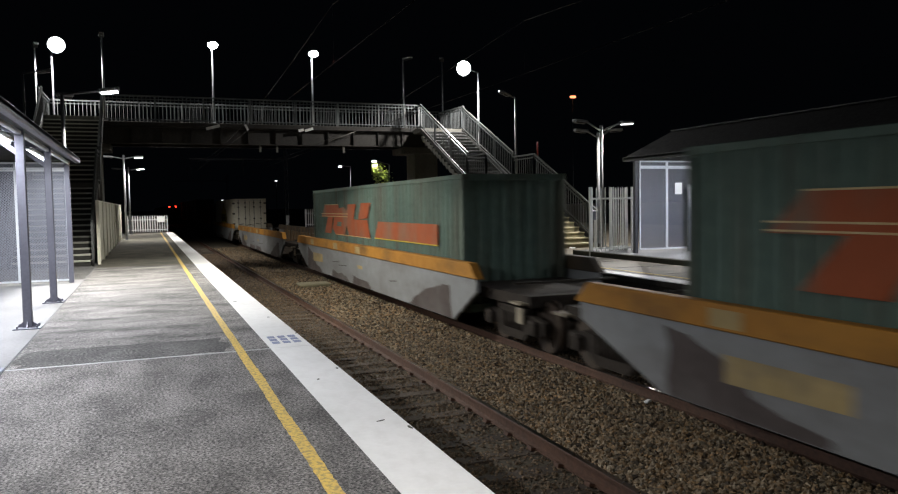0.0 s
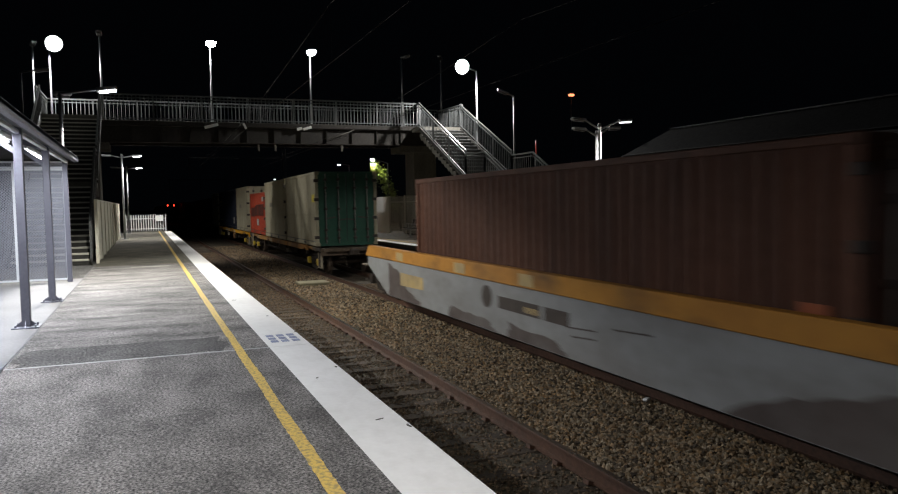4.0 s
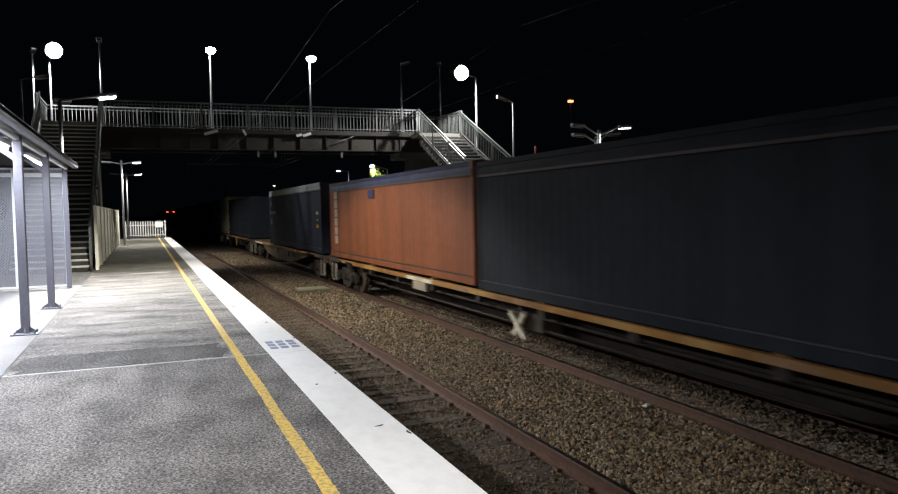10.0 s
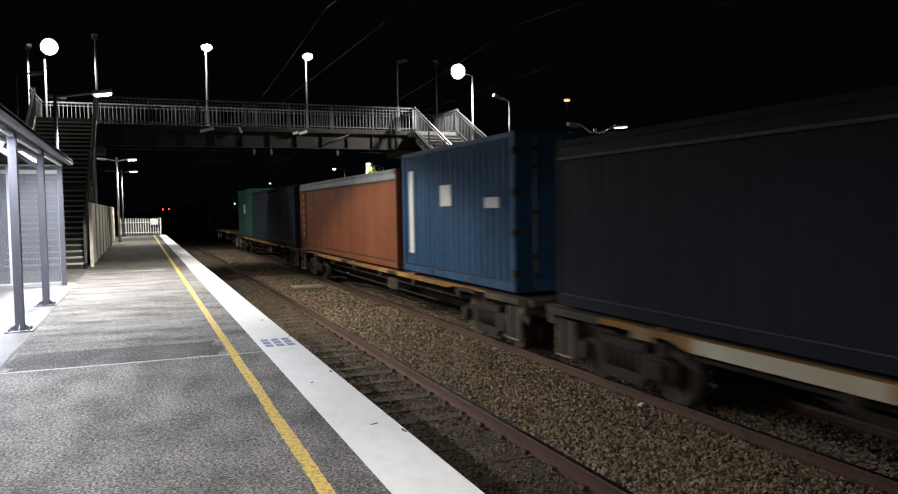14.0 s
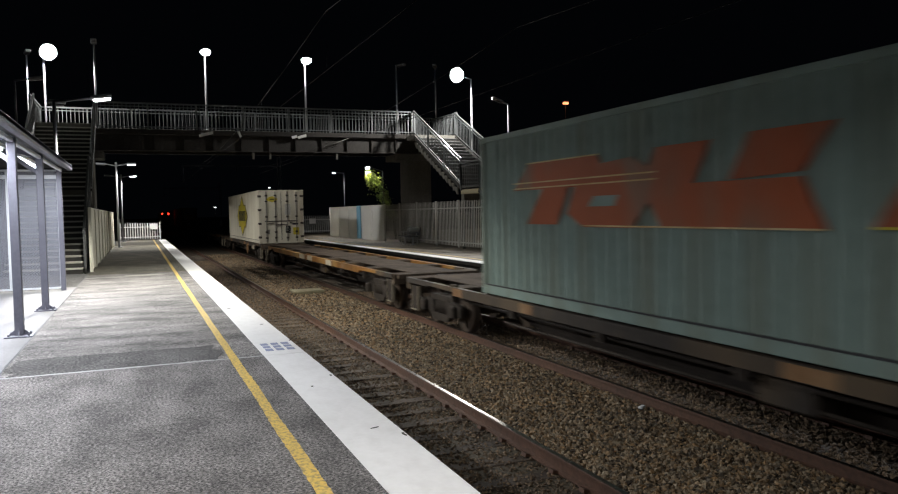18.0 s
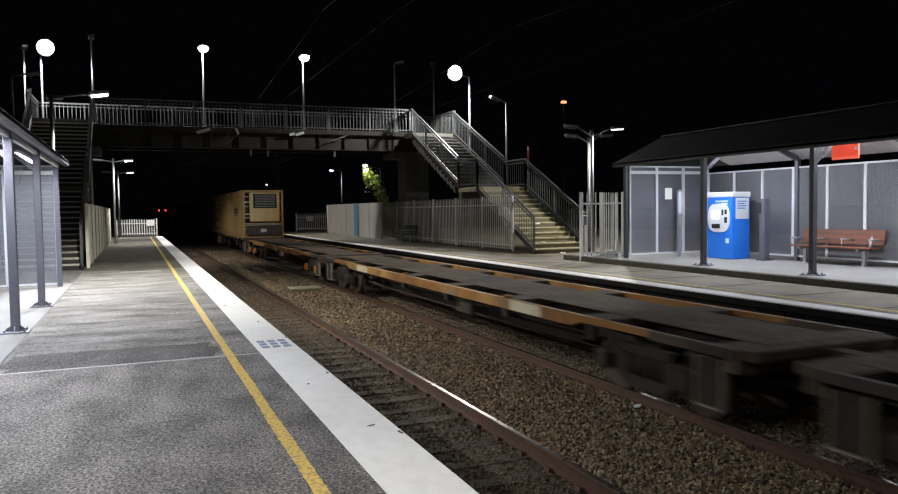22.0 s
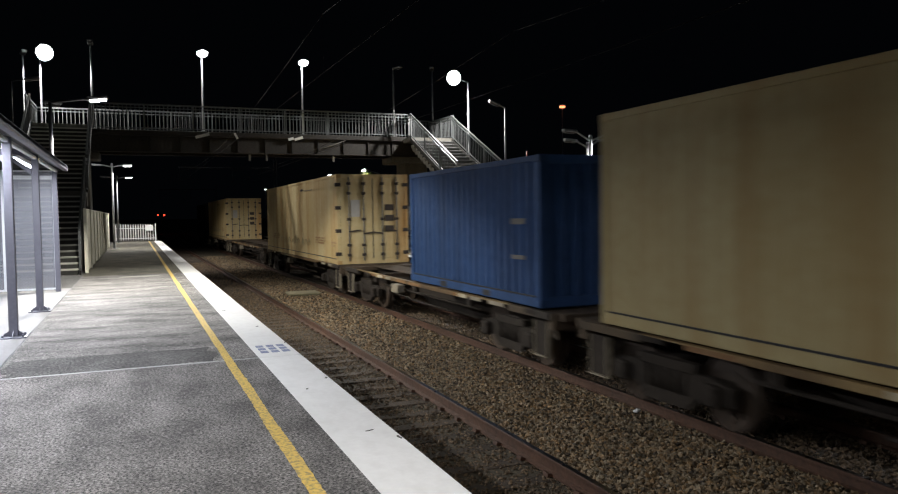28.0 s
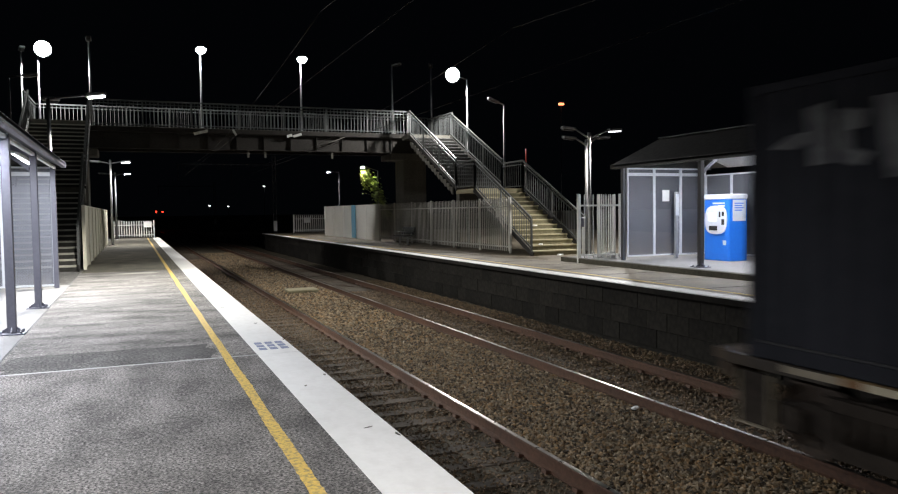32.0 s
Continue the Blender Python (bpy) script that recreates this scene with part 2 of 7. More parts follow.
# shaded copy of step, about half as bright, for upright faces
M["step_shaded"] = mat("step_shaded", (0.20, 0.175, 0.10), (0.13, 0.115, 0.065), rough=0.85, fine=14, bump=0.3, rand=0.25, amount=0.5, streak=(3, 2, 4), dirt=(0.07, 0.065, 0.04))
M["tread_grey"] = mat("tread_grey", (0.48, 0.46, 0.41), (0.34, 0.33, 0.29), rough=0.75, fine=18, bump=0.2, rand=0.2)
M["tread_dark"] = mat("tread_dark", (0.07, 0.07, 0.068), (0.04, 0.04, 0.039), rough=0.6, fine=18, bump=0.2, rand=0.2)
# near-black: risers in it paint the dark gaps between treads
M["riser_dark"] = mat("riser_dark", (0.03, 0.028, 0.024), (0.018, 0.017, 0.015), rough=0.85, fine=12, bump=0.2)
M["rail_dark"] = mat("rail_dark", (0.085, 0.09, 0.09), (0.055, 0.058, 0.058), rough=0.45, metal=0.2, fine=18, bump=0.06)
M["gate_white"] = mat("gate_white", (0.8, 0.8, 0.78), (0.72, 0.72, 0.7), rough=0.45, fine=14, bump=0.04)
M["picket"] = mat("picket", (0.52, 0.51, 0.48), (0.40, 0.39, 0.36), rough=0.5, metal=0.1, big=1, fine=14, bump=0.05, rand=0.12)
M["sheet_cream"] = mat("sheet_cream", (0.62, 0.60, 0.50), (0.52, 0.50, 0.41), rough=0.5, big=0.8, fine=10, bump=0.05, rand=0.06, amount=0.3, streak=(2, 2, 0.4), dirt=(0.32, 0.3, 0.24))
M["white_paint"] = mat("white_paint", (0.74, 0.74, 0.72), (0.64, 0.64, 0.61), rough=0.45, fine=14, bump=0.04)
M["pale_blue"] = mat("pale_blue", (0.22, 0.48, 0.66), (0.18, 0.42, 0.6), rough=0.5, fine=14, bump=0.04)
M["machine_blue"] = mat("machine_blue", (0.018, 0.175, 0.70), (0.015, 0.15, 0.64), rough=0.35, big=1, fine=12, bump=0.02)
M["machine_white"] = mat("machine_white", (0.72, 0.74, 0.78), (0.64, 0.66, 0.7), rough=0.35, fine=12, bump=0.02)
M["black"] = mat("black", (0.02, 0.02, 0.022), (0.012, 0.012, 0.013), rough=0.5, fine=12, bump=0.03)
M["bench_wood"] = mat("bench_wood", (0.17, 0.052, 0.028), (0.11, 0.035, 0.02), rough=0.5, big=1, fine=16, bump=0.1, rand=0.12)
M["paper"] = mat("paper", (0.85, 0.85, 0.84), (0.8, 0.8, 0.79), rough=0.6, fine=10, bump=0.0)
M["leaf"] = mat("leaf", (0.22, 0.26, 0.03), (0.09, 0.13, 0.02), rough=0.5, fine=10, bump=0.05, island=0.4)
M["bark"] = mat("bark", (0.09, 0.07, 0.05), (0.05, 0.04, 0.03), rough=0.9, fine=10, bump=0.5)
M["wire"] = mat("wire", (0.04, 0.034, 0.03), (0.025, 0.022, 0.02), rough=0.7, metal=0.5, fine=10, bump=0.0)
M["lens"] = glow("lens", (0.9, 1.0, 0.97), 60)
M["lens_small"] = glow("lens_small", (0.92, 0.97, 1.0), 25)
M["lens_dim"] = glow("lens_dim", (0.95, 0.97, 1.0), 3)
M["tube"] = glow("tube", (0.9, 0.95, 1.0), 12)
M["sodium"] = glow("sodium", (1.0, 0.3, 0.13), 2.5)
M["red_light"] = glow("red_light", (1.0, 0.04, 0.02), 6)
M["sign_red"] = glow("sign_red", (1.0, 0.10, 0.05), 0.5)
M["sign_pale"] = glow("sign_pale", (1.0, 0.2, 0.13), 0.6)
M["screen"] = glow("screen", (0.65, 0.75, 1.0), 1.6)
M["red_paint"] = mat("red_paint", (0.5, 0.05, 0.03), (0.4, 0.04, 0.03), rough=0.5, fine=10)
# train
M["under"] = mat("under", (0.046, 0.036, 0.028), (0.020, 0.016, 0.013), spec=0.2, rough=0.85, big=1, fine=10, bump=0.3)
M["wheel"] = mat("wheel", (0.10, 0.07, 0.05), (0.05, 0.04, 0.032), rough=0.6, metal=0.4, fine=12, bump=0.15)
M["axle_yellow"] = mat("axle_yellow", (0.6, 0.42, 0.03), (0.4, 0.28, 0.03), rough=0.5, fine=10)
M["axle_orange"] = mat("axle_orange", (0.6, 0.22, 0.03), (0.4, 0.14, 0.03), rough=0.5, fine=10)
M["sill_yellow"] = paint("sill_yellow", (0.46, 0.215, 0.035), (0.36, 0.16, 0.03), streak=(1, 0.9, 2.2), dirt=(0.10, 0.06, 0.03), amount=0.85)
M["sill_bright"] = paint("sill_bright", (0.72, 0.36, 0.010), (0.62, 0.29, 0.012), streak=(1, 0.55, 0.4), dirt=(0.34, 0.2, 0.09), amount=0.6)
M["sill_rusty"] = paint("sill_rusty", (0.33, 0.145, 0.028), (0.13, 0.066, 0.026), streak=(0.2, 0.75, 0.35), dirt=(0.42, 0.26, 0.09), amount=0.75, big=0.7)
M["sill_thin"] = paint("sill_thin", (0.20, 0.125, 0.06), (0.09, 0.062, 0.038), streak=(0.2, 0.5, 0.35), dirt=(0.38, 0.27, 0.12), amount=0.8, big=0.6)
M["belly"] = paint("belly", (0.125, 0.098, 0.068), (0.07, 0.054, 0.038), streak=(1, 1.2, 0.5), dirt=(0.19, 0.155, 0.11), amount=0.8)
M["under_sill"] = paint("under_sill", (0.055, 0.045, 0.036), (0.035, 0.03, 0.026), dirt=(0.15, 0.105, 0.06), amount=0.7, streak=(0.2, 0.7, 0.4))
M["deck"] = mat("deck", (0.105, 0.078, 0.057), (0.042, 0.032, 0.024), rough=0.9, big=0.7, fine=9, bump=0.3, spec=0.15, amount=0.5, streak=(2, 1, 1), dirt=(0.16, 0.12, 0.08))
M["well_grey"] = paint("well_grey", (0.27, 0.275, 0.275), (0.215, 0.215, 0.21), tall=(1, 0.3, 1.2), streak=(1, 0.4, 1.6), dirt=(0.12, 0.10, 0.088), amount=0.55)
M["well_grime"] = paint("well_grime", (0.105, 0.085, 0.078), (0.075, 0.06, 0.055), streak=(1, 1.2, 1.6), dirt=(0.16, 0.15, 0.14), amount=0.6)
M["well_inner"] = paint("well_inner", (0.16, 0.105, 0.055), (0.10, 0.068, 0.04), streak=(1, 1.2, 1.0), dirt=(0.05, 0.04, 0.03), amount=0.7)
M["well_patch"] = paint("well_patch", (0.50, 0.37, 0.17), amount=0.6, streak=(1, 2, 3), dirt=(0.2, 0.17, 0.13))
for nm, col in dict(green=(0.075, 0.135, 0.108), stripe=(0.42, 0.085, 0.022), white=(0.70, 0.68, 0.62), brown=(0.10, 0.04, 0.022),
                    cream=(0.50, 0.46, 0.35), navy=(0.016, 0.019, 0.042), red=(0.46, 0.06, 0.026), orange=(0.40, 0.115, 0.032),
                    teal=(0.06, 0.145, 0.21), royal=(0.022, 0.08, 0.165), blue=(0.032, 0.085, 0.225), charcoal=(0.02, 0.021, 0.026),
                    butter=(0.60, 0.50, 0.26), sage=(0.17, 0.28, 0.265), tarp_blue=(0.022, 0.03, 0.085), tarp_grey=(0.26, 0.29, 0.30),
                    forest=(0.03, 0.09, 0.06), slate=(0.017, 0.018, 0.023), straw=(0.58, 0.47, 0.26)).items():
    M[nm] = paint(nm, col)
RUST = (0.20, 0.09, 0.03)
for nm, col, other, dc, am in (("butter", (0.45, 0.38, 0.205), (0.39, 0.30, 0.14), (0.30, 0.17, 0.055), 0.55), ("amber", (0.40, 0.30, 0.135), (0.34, 0.22, 0.085), (0.24, 0.115, 0.035), 0.6), ("straw", (0.64, 0.53, 0.30), (0.58, 0.43, 0.20), (0.42, 0.19, 0.045), 0.75),
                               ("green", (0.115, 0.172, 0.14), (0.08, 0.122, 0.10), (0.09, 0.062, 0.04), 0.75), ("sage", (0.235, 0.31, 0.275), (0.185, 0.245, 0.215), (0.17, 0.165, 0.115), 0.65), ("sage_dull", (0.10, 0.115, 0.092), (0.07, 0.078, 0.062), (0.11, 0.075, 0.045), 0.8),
                               ("orange", (0.215, 0.068, 0.024), (0.165, 0.05, 0.019), (0.105, 0.03, 0.014), 0.75), ("white", (0.66, 0.625, 0.51), (0.57, 0.535, 0.43), (0.38, 0.32, 0.23), 0.6),
                               ("cream", (0.40, 0.37, 0.26), (0.33, 0.30, 0.21), (0.22, 0.17, 0.11), 0.6), ("red", (0.44, 0.06, 0.026), (0.34, 0.05, 0.025), (0.16, 0.04, 0.02), 0.7)):
    M[nm] = paint(nm, col, other, streak=(1.5, 2.2, 0.2), dirt=dc, amount=am)
for nm, col in (("slate", (0.0165, 0.0185, 0.0245)), ("navy", (0.0195, 0.0235, 0.039)), ("charcoal", (0.027, 0.028, 0.035))):
    M[nm] = paint(nm, col, spec=0.12, rough=0.75, dirt=tuple(c * 1.25 for c in col), amount=0.8)
M["stripe"] = paint("stripe", (0.35, 0.08, 0.025), (0.29, 0.075, 0.028), streak=(1.2, 1.6, 0.7), dirt=(0.16, 0.14, 0.10), amount=0.75)
M["stain"] = paint("stain", (0.50, 0.345, 0.13), (0.55, 0.43, 0.2), streak=(1, 2, 0.8), dirt=(0.6, 0.48, 0.25), amount=1.0)
M["panel_grey"] = paint("panel_grey", (0.24, 0.23, 0.21), (0.16, 0.15, 0.14), amount=0.6)
M["panel_row"] = paint("panel_row", (0.52, 0.5, 0.46), (0.42, 0.4, 0.37), amount=0.6)
M["band_dark"] = paint("band_dark", (0.085, 0.028, 0.02), (0.055, 0.022, 0.018), streak=(1, 2.5, 0.4), dirt=(0.2, 0.035, 0.018), amount=0.6)
M["mark_orange"] = paint("mark_orange", (0.28, 0.10, 0.03), (0.05, 0.03, 0.03), streak=(1, 3, 3), amount=0.8)
M["rust_faded"] = paint("rust_faded", (0.52, 0.33, 0.15), (0.55, 0.44, 0.25), streak=(1, 2, 2), dirt=(0.58, 0.47, 0.26), amount=0.9)
M["mark_faint"] = paint("mark_faint", (0.13, 0.13, 0.135), (0.2, 0.2, 0.2), streak=(1, 3, 3), dirt=(0.03, 0.03, 0.045), amount=0.9)
M["mark_yellow"] = paint("mark_yellow", (0.34, 0.30, 0.06), (0.24, 0.21, 0.05), streak=(1, 3, 3), dirt=(0.05, 0.05, 0.04), amount=0.8)
M["letter_faded"] = paint("letter_faded", (0.46, 0.34, 0.26), amount=0.6)
M["gear_pale"] = paint("gear_pale", (0.36, 0.31, 0.23), amount=0.7, streak=(2, 2, 2))
M["gear_white"] = paint("gear_white", (0.66, 0.61, 0.49), (0.5, 0.44, 0.31), amount=0.6, streak=(1, 1.5, 1), dirt=(0.3, 0.2, 0.1))
M["gear_rusty"] = paint("gear_rusty", (0.27, 0.15, 0.07), (0.16, 0.085, 0.04), amount=0.7, streak=(2, 2, 2), dirt=(0.32, 0.22, 0.12))
M["logo_faint"] = paint("logo_faint", (0.30, 0.27, 0.21), amount=0.3)
M["logo_yellow"] = paint("logo_yellow", (0.62, 0.50, 0.05), amount=0.25)
M["logo_black"] = paint("logo_black", (0.03, 0.035, 0.03), amount=0.2)
M["logo_white"] = paint("logo_white", (0.7, 0.7, 0.68), amount=0.3)
M["logo_blue"] = paint("logo_blue", (0.075, 0.075, 0.115), amount=0.5)
M["logo_dark"] = paint("logo_dark", (0.075, 0.06, 0.052), amount=0.4)


# ---- mesh tools ----
def box(bm, x0, x1, y0, y1, z0, z1):
    v = [bm.verts.new((x, y, z)) for z in (z0, z1) for x, y in ((x0, y0), (x1, y0), (x1, y1), (x0, y1))]
    for f in ((3, 2, 1, 0), (4, 5, 6, 7), (0, 1, 5, 4), (1, 2, 6, 5), (2, 3, 7, 6), (3, 0, 4, 7)):
        bm.faces.new([v[i] for i in f])
    return bm


def soft(bm, w=0.008):
    bmesh.ops.bevel(bm, geom=bm.edges[:], offset=w, segments=1, affect="EDGES", clamp_overlap=True)
    return bm


def cube(x0, x1, y0, y1, z0, z1, w=0.0):
    bm = box(bmesh.new(), x0, x1, y0, y1, z0, z1)
    return soft(bm, w) if w else bm


def basis(p, q):
    d = (Vector(q) - Vector(p)).normalized()
    side = d.cross(Vector((0, 0, 1)))
    side = side.normalized() if side.length > 1e-4 else Vector((1, 0, 0))
    return d, side, side.cross(d)


def bar(bm, p, q, w, h):
    """A square bar from p to q, w wide and h high."""
    d, s, u = basis(p, q)
    p, q = Vector(p), Vector(q)
    v = [bm.verts.new(c + s * a * w / 2 + u * b * h / 2) for c in (p, q) for a, b in ((-1, -1), (1, -1), (1, 1), (-1, 1))]
    for f in ((3, 2, 1, 0), (4, 5, 6, 7), (0, 1, 5, 4), (1, 2, 6, 5), (2, 3, 7, 6), (3, 0, 4, 7)):
        bm.faces.new([v[i] for i in f])
    return bm


def tube(bm, p, q, r, r2=None, n=10):
    d, s, u = basis(p, q)
    r2 = r if r2 is None else r2
    rings = []
    for c, rad in ((Vector(p), r), (Vector(q), r2)):
        rings.append([bm.verts.new(c + (s * math.cos(a) + u * math.sin(a)) * rad) for a in (i * math.tau / n for i in range(n))])
    for i in range(n):
        f = bm.faces.new((rings[0][i], rings[0][(i + 1) % n], rings[1][(i + 1) % n], rings[1][i]))
        f.smooth = True
    bm.faces.new(rings[0][::-1])
    bm.faces.new(rings[1])
    return bm


def prism(bm, pts, axis, a, b):
    """Extrudes a polygon along an axis: axis 'x' takes (y, z) points, 'y' (x, z), 'z' (x, y)."""
    def at(p, c):
        return {"x": (c, p[0], p[1]), "y": (p[0], c, p[1]), "z": (p[0], p[1], c)}[axis]
    lo, hi = [bm.verts.new(at(p, a)) for p in pts], [bm.verts.new(at(p, b)) for p in pts]
    bm.faces.new(lo[::-1])
    bm.faces.new(hi)
    k = len(pts)
    for i in range(k):
        bm.faces.new((lo[i], lo[(i + 1) % k], hi[(i + 1) % k], hi[i]))
    return bm


def mesh_of(name, bm, material):
    bmesh.ops.recalc_face_normals(bm, faces=bm.faces[:])
    me = bpy.data.meshes.new(name)
    bm.to_mesh(me)
    bm.free()
    me.materials.append(M[material])
    return me


def part(name, bm, material, parent, label="", at=None):
    """One mesh object under a thing or under a part."""
    ob = new(name, bm if isinstance(bm, bpy.types.Mesh) else mesh_of(name, bm, material))
    ob.parent = parent
    if at:
        ob.location = at
    if label:
        ob["label"] = label
    return ob


def thing(name, at, label, category, group="", kind=""):
    ob = new(name)
    ob.location = at
    return tagged(ob, label, category, group, kind)


def single(name, bm, material, label, category, group="", kind="", at=(0, 0, 0)):
    ob = new(name, mesh_of(name, bm, material))
    ob.location = at
    return tagged(ob, label, category, group, kind)

# ---- ground, tracks, platforms ----
RAIL_Z = -1.05
TRACKS = (1.61, 5.58)
single("ground", prism(bmesh.new(), [(-2500, -2500), (2500, -2500), (2500, 2500), (-2500, 2500)], "z", -2.2, -1.75), "soil",
       "dark bare earth and grass beyond the railway", "ground", kind="structure")


def bed():
    """Track bed of ballast: crowned between the tracks, hollow beside the platform walls."""
    bm = bmesh.new()
    xs = [-0.2 + 0.2 * i for i in range(42)]
    ys = [-40 + 0.5 * i for i in range(160)] + [40 + 4 * i for i in range(66)]
    rows = []
    for y in ys:
        row = []
        for x in xs:
            z = -1.235 + 0.035 * noise.noise((x * 1.3, y * 1.1, 0.0)) + 0.018 * noise.noise((x * 5, y * 5, 3.0))
            if x < 0.75:
                z -= 0.05
            elif x < 2.6 or 4.7 < x < 6.5:
                z -= 0.012
            if 2.75 < x < 4.45:
                z += 0.055
            row.append(bm.verts.new((x, y, z)))
        rows.append(row)
    for a, b in zip(rows, rows[1:]):
        for i in range(len(xs) - 1):
            bm.faces.new((a[i], a[i + 1], b[i + 1], b[i]))
    lo = [bm.verts.new((x, y, -1.9)) for x, y in ((xs[0], ys[0]), (xs[-1], ys[0]), (xs[-1], ys[-1]), (xs[0], ys[-1]))]
    bm.faces.new(lo)
    return bm


single("track_bed", bed(), "ballast", "brown and grey crushed stone ballast under both tracks", "ballast", kind="structure")


def stones(name, count, x0, x1, y0, y1, size, material, label, seed, lift):
    """Loose stones of the ballast, each a squashed, turned octahedron."""
    rng = np.random.default_rng(seed)
    base = np.array([(1, 0, 0), (-1, 0, 0), (0, 1, 0), (0, -1, 0), (0, 0, 1), (0, 0, -1)], float)
    tri = np.array([(0, 2, 4), (2, 1, 4), (1, 3, 4), (3, 0, 4), (2, 0, 5), (1, 2, 5), (3, 1, 5), (0, 3, 5)])
    s = size * rng.uniform(0.45, 1.15, (count, 1, 1)) * rng.uniform(0.65, 1.25, (count, 6, 1))
    v = base[None] * s * np.array([1.0, 1.0, 0.75])
    v = v + rng.normal(0, size * 0.12, v.shape)
    a, b = rng.uniform(0, math.tau, count), rng.uniform(-0.8, 0.8, count)
    rz = np.zeros((count, 3, 3))
    rz[:, 0, 0], rz[:, 0, 1], rz[:, 1, 0], rz[:, 1, 1], rz[:, 2, 2] = np.cos(a), -np.sin(a), np.sin(a), np.cos(a), 1
    rx = np.zeros((count, 3, 3))
    rx[:, 0, 0], rx[:, 1, 1], rx[:, 1, 2], rx[:, 2, 1], rx[:, 2, 2] = 1, np.cos(b), -np.sin(b), np.sin(b), np.cos(b)
    v = np.einsum("nij,nkj->nki", np.einsum("nij,njk->nik", rz, rx), v)
    at = np.stack([rng.uniform(x0, x1, count), rng.uniform(y0, y1, count), np.zeros(count)], 1)
    at[:, 2] = -1.225 + lift + rng.uniform(-0.012, 0.022, count)
    v = v + at[:, None]
    f = tri[None] + 6 * np.arange(count)[:, None, None]
    me = bpy.data.meshes.new(name)
    me.from_pydata(v.reshape(-1, 3).tolist(), [], f.reshape(-1, 3).tolist())
    me.materials.append(M[material])
    return tagged(new(name, me), label, "ballast", kind="stuff")


stones("ballast_stones", 38000, 2.55, 4.66, 3, 15, 0.036, "stone", "loose grey and brown ballast stones between the tracks", 1, 0.055)
stones("ballast_stones", 15000, 2.55, 4.66, 15, 34, 0.043, "stone", "loose grey and brown ballast stones between the tracks", 2, 0.055)
stones("ballast_stones", 27000, 0.3, 2.62, 3, 22, 0.024, "stone_dark", "darker brown ballast stones in the near track", 3, -0.016)
stones("ballast_stones", 10000, 5.0, 6.3, 5, 26, 0.036, "stone_dark", "darker brown ballast stones in the far track", 4, 0.0)
stones("ballast_stones", 7000, 6.45, 7.6, 5, 30, 0.04, "stone_dark", "darker brown ballast stones beside the platform wall", 5, 0.01)
stones("ballast_stones", 11000, 0.5, 2.7, 22, 50, 0.038, "stone_dark", "darker brown ballast stones in the near track", 6, -0.003)
stones("ballast_stones", 9000, 2.6, 4.6, 34, 56, 0.052, "stone", "loose grey and brown ballast stones between the tracks", 7, 0.055)
RAIL = [(-0.07, 0), (0.07, 0), (0.07, 0.012), (0.012, 0.03), (0.012, 0.115), (0.036, 0.125), (0.036, 0.155), (0.03, 0.16),
        (-0.03, 0.16), (-0.036, 0.155), (-0.036, 0.125), (-0.012, 0.115), (-0.012, 0.03), (-0.07, 0.012)]
for xc in TRACKS:
    track = thing("railway_track", (xc, 0, RAIL_Z), "rusty steel rails on dark sleepers with polished running surfaces", "track", "tracks", "structure")
    for side in (-0.7525, 0.7525):
        rail = part("rail", prism(bmesh.new(), [(side + a, b - 0.165) for a, b in RAIL], "y", -120, 320), "rail_rust", track)
        part("running_surface", cube(side - 0.027, side + 0.027, -120, 320, -0.0045, 0.0, 0), "rail_top", rail, "polished steel rail head")
        clip = bmesh.new()
        for i in range(130):
            y = -4 + 0.61 * i
            for s in (-1, 1):
                prism(clip, [(side + s * 0.05, -0.163), (side + s * 0.13, -0.163), (side + s * 0.12, -0.12), (side + s * 0.06, -0.14)], "y", y - 0.05, y + 0.05)
        tagged(part("rail_clips", clip, "rail_rust", track), kind="stuff")
    sl = mesh_of("sleeper", cube(-1.25, 1.25, -0.12, 0.12, -0.29, -0.165, 0.012), "sleeper")
    for i in range(125):
        part("sleeper", sl, "", track, at=(random.uniform(-0.03, 0.03), -4 + 0.61 * i, random.uniform(-0.02, -0.006)))
    far = bmesh.new()
    for i in range(120):
        box(far, -1.25, 1.25, 72.3 + 0.61 * i - 0.12, 72.3 + 0.61 * i + 0.12, -0.29, -0.17)
    tagged(part("far_sleepers", far, "sleeper", track), kind="stuff")

# near platform
END = 57.6
plat = thing("platform_near", (0, 0, 0), "station platform of worn grey asphalt with a white painted edge", "platform", kind="structure")
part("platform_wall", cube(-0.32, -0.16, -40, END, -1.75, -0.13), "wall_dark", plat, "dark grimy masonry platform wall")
part("asphalt", cube(-3.1, -0.471, -40, 8.66, -1.6, 0), "asphalt", plat, "coarse grey asphalt")
part("asphalt_far", cube(-3.1, -0.471, 8.69, 23.4, -1.6, -0.002), "asphalt_worn", plat, "worn lighter grey asphalt with bands")
part("asphalt_end", cube(-3.1, -0.471, 23.401, END, -1.6, -0.002), "asphalt_brown", plat, "dark brownish asphalt towards the platform end")


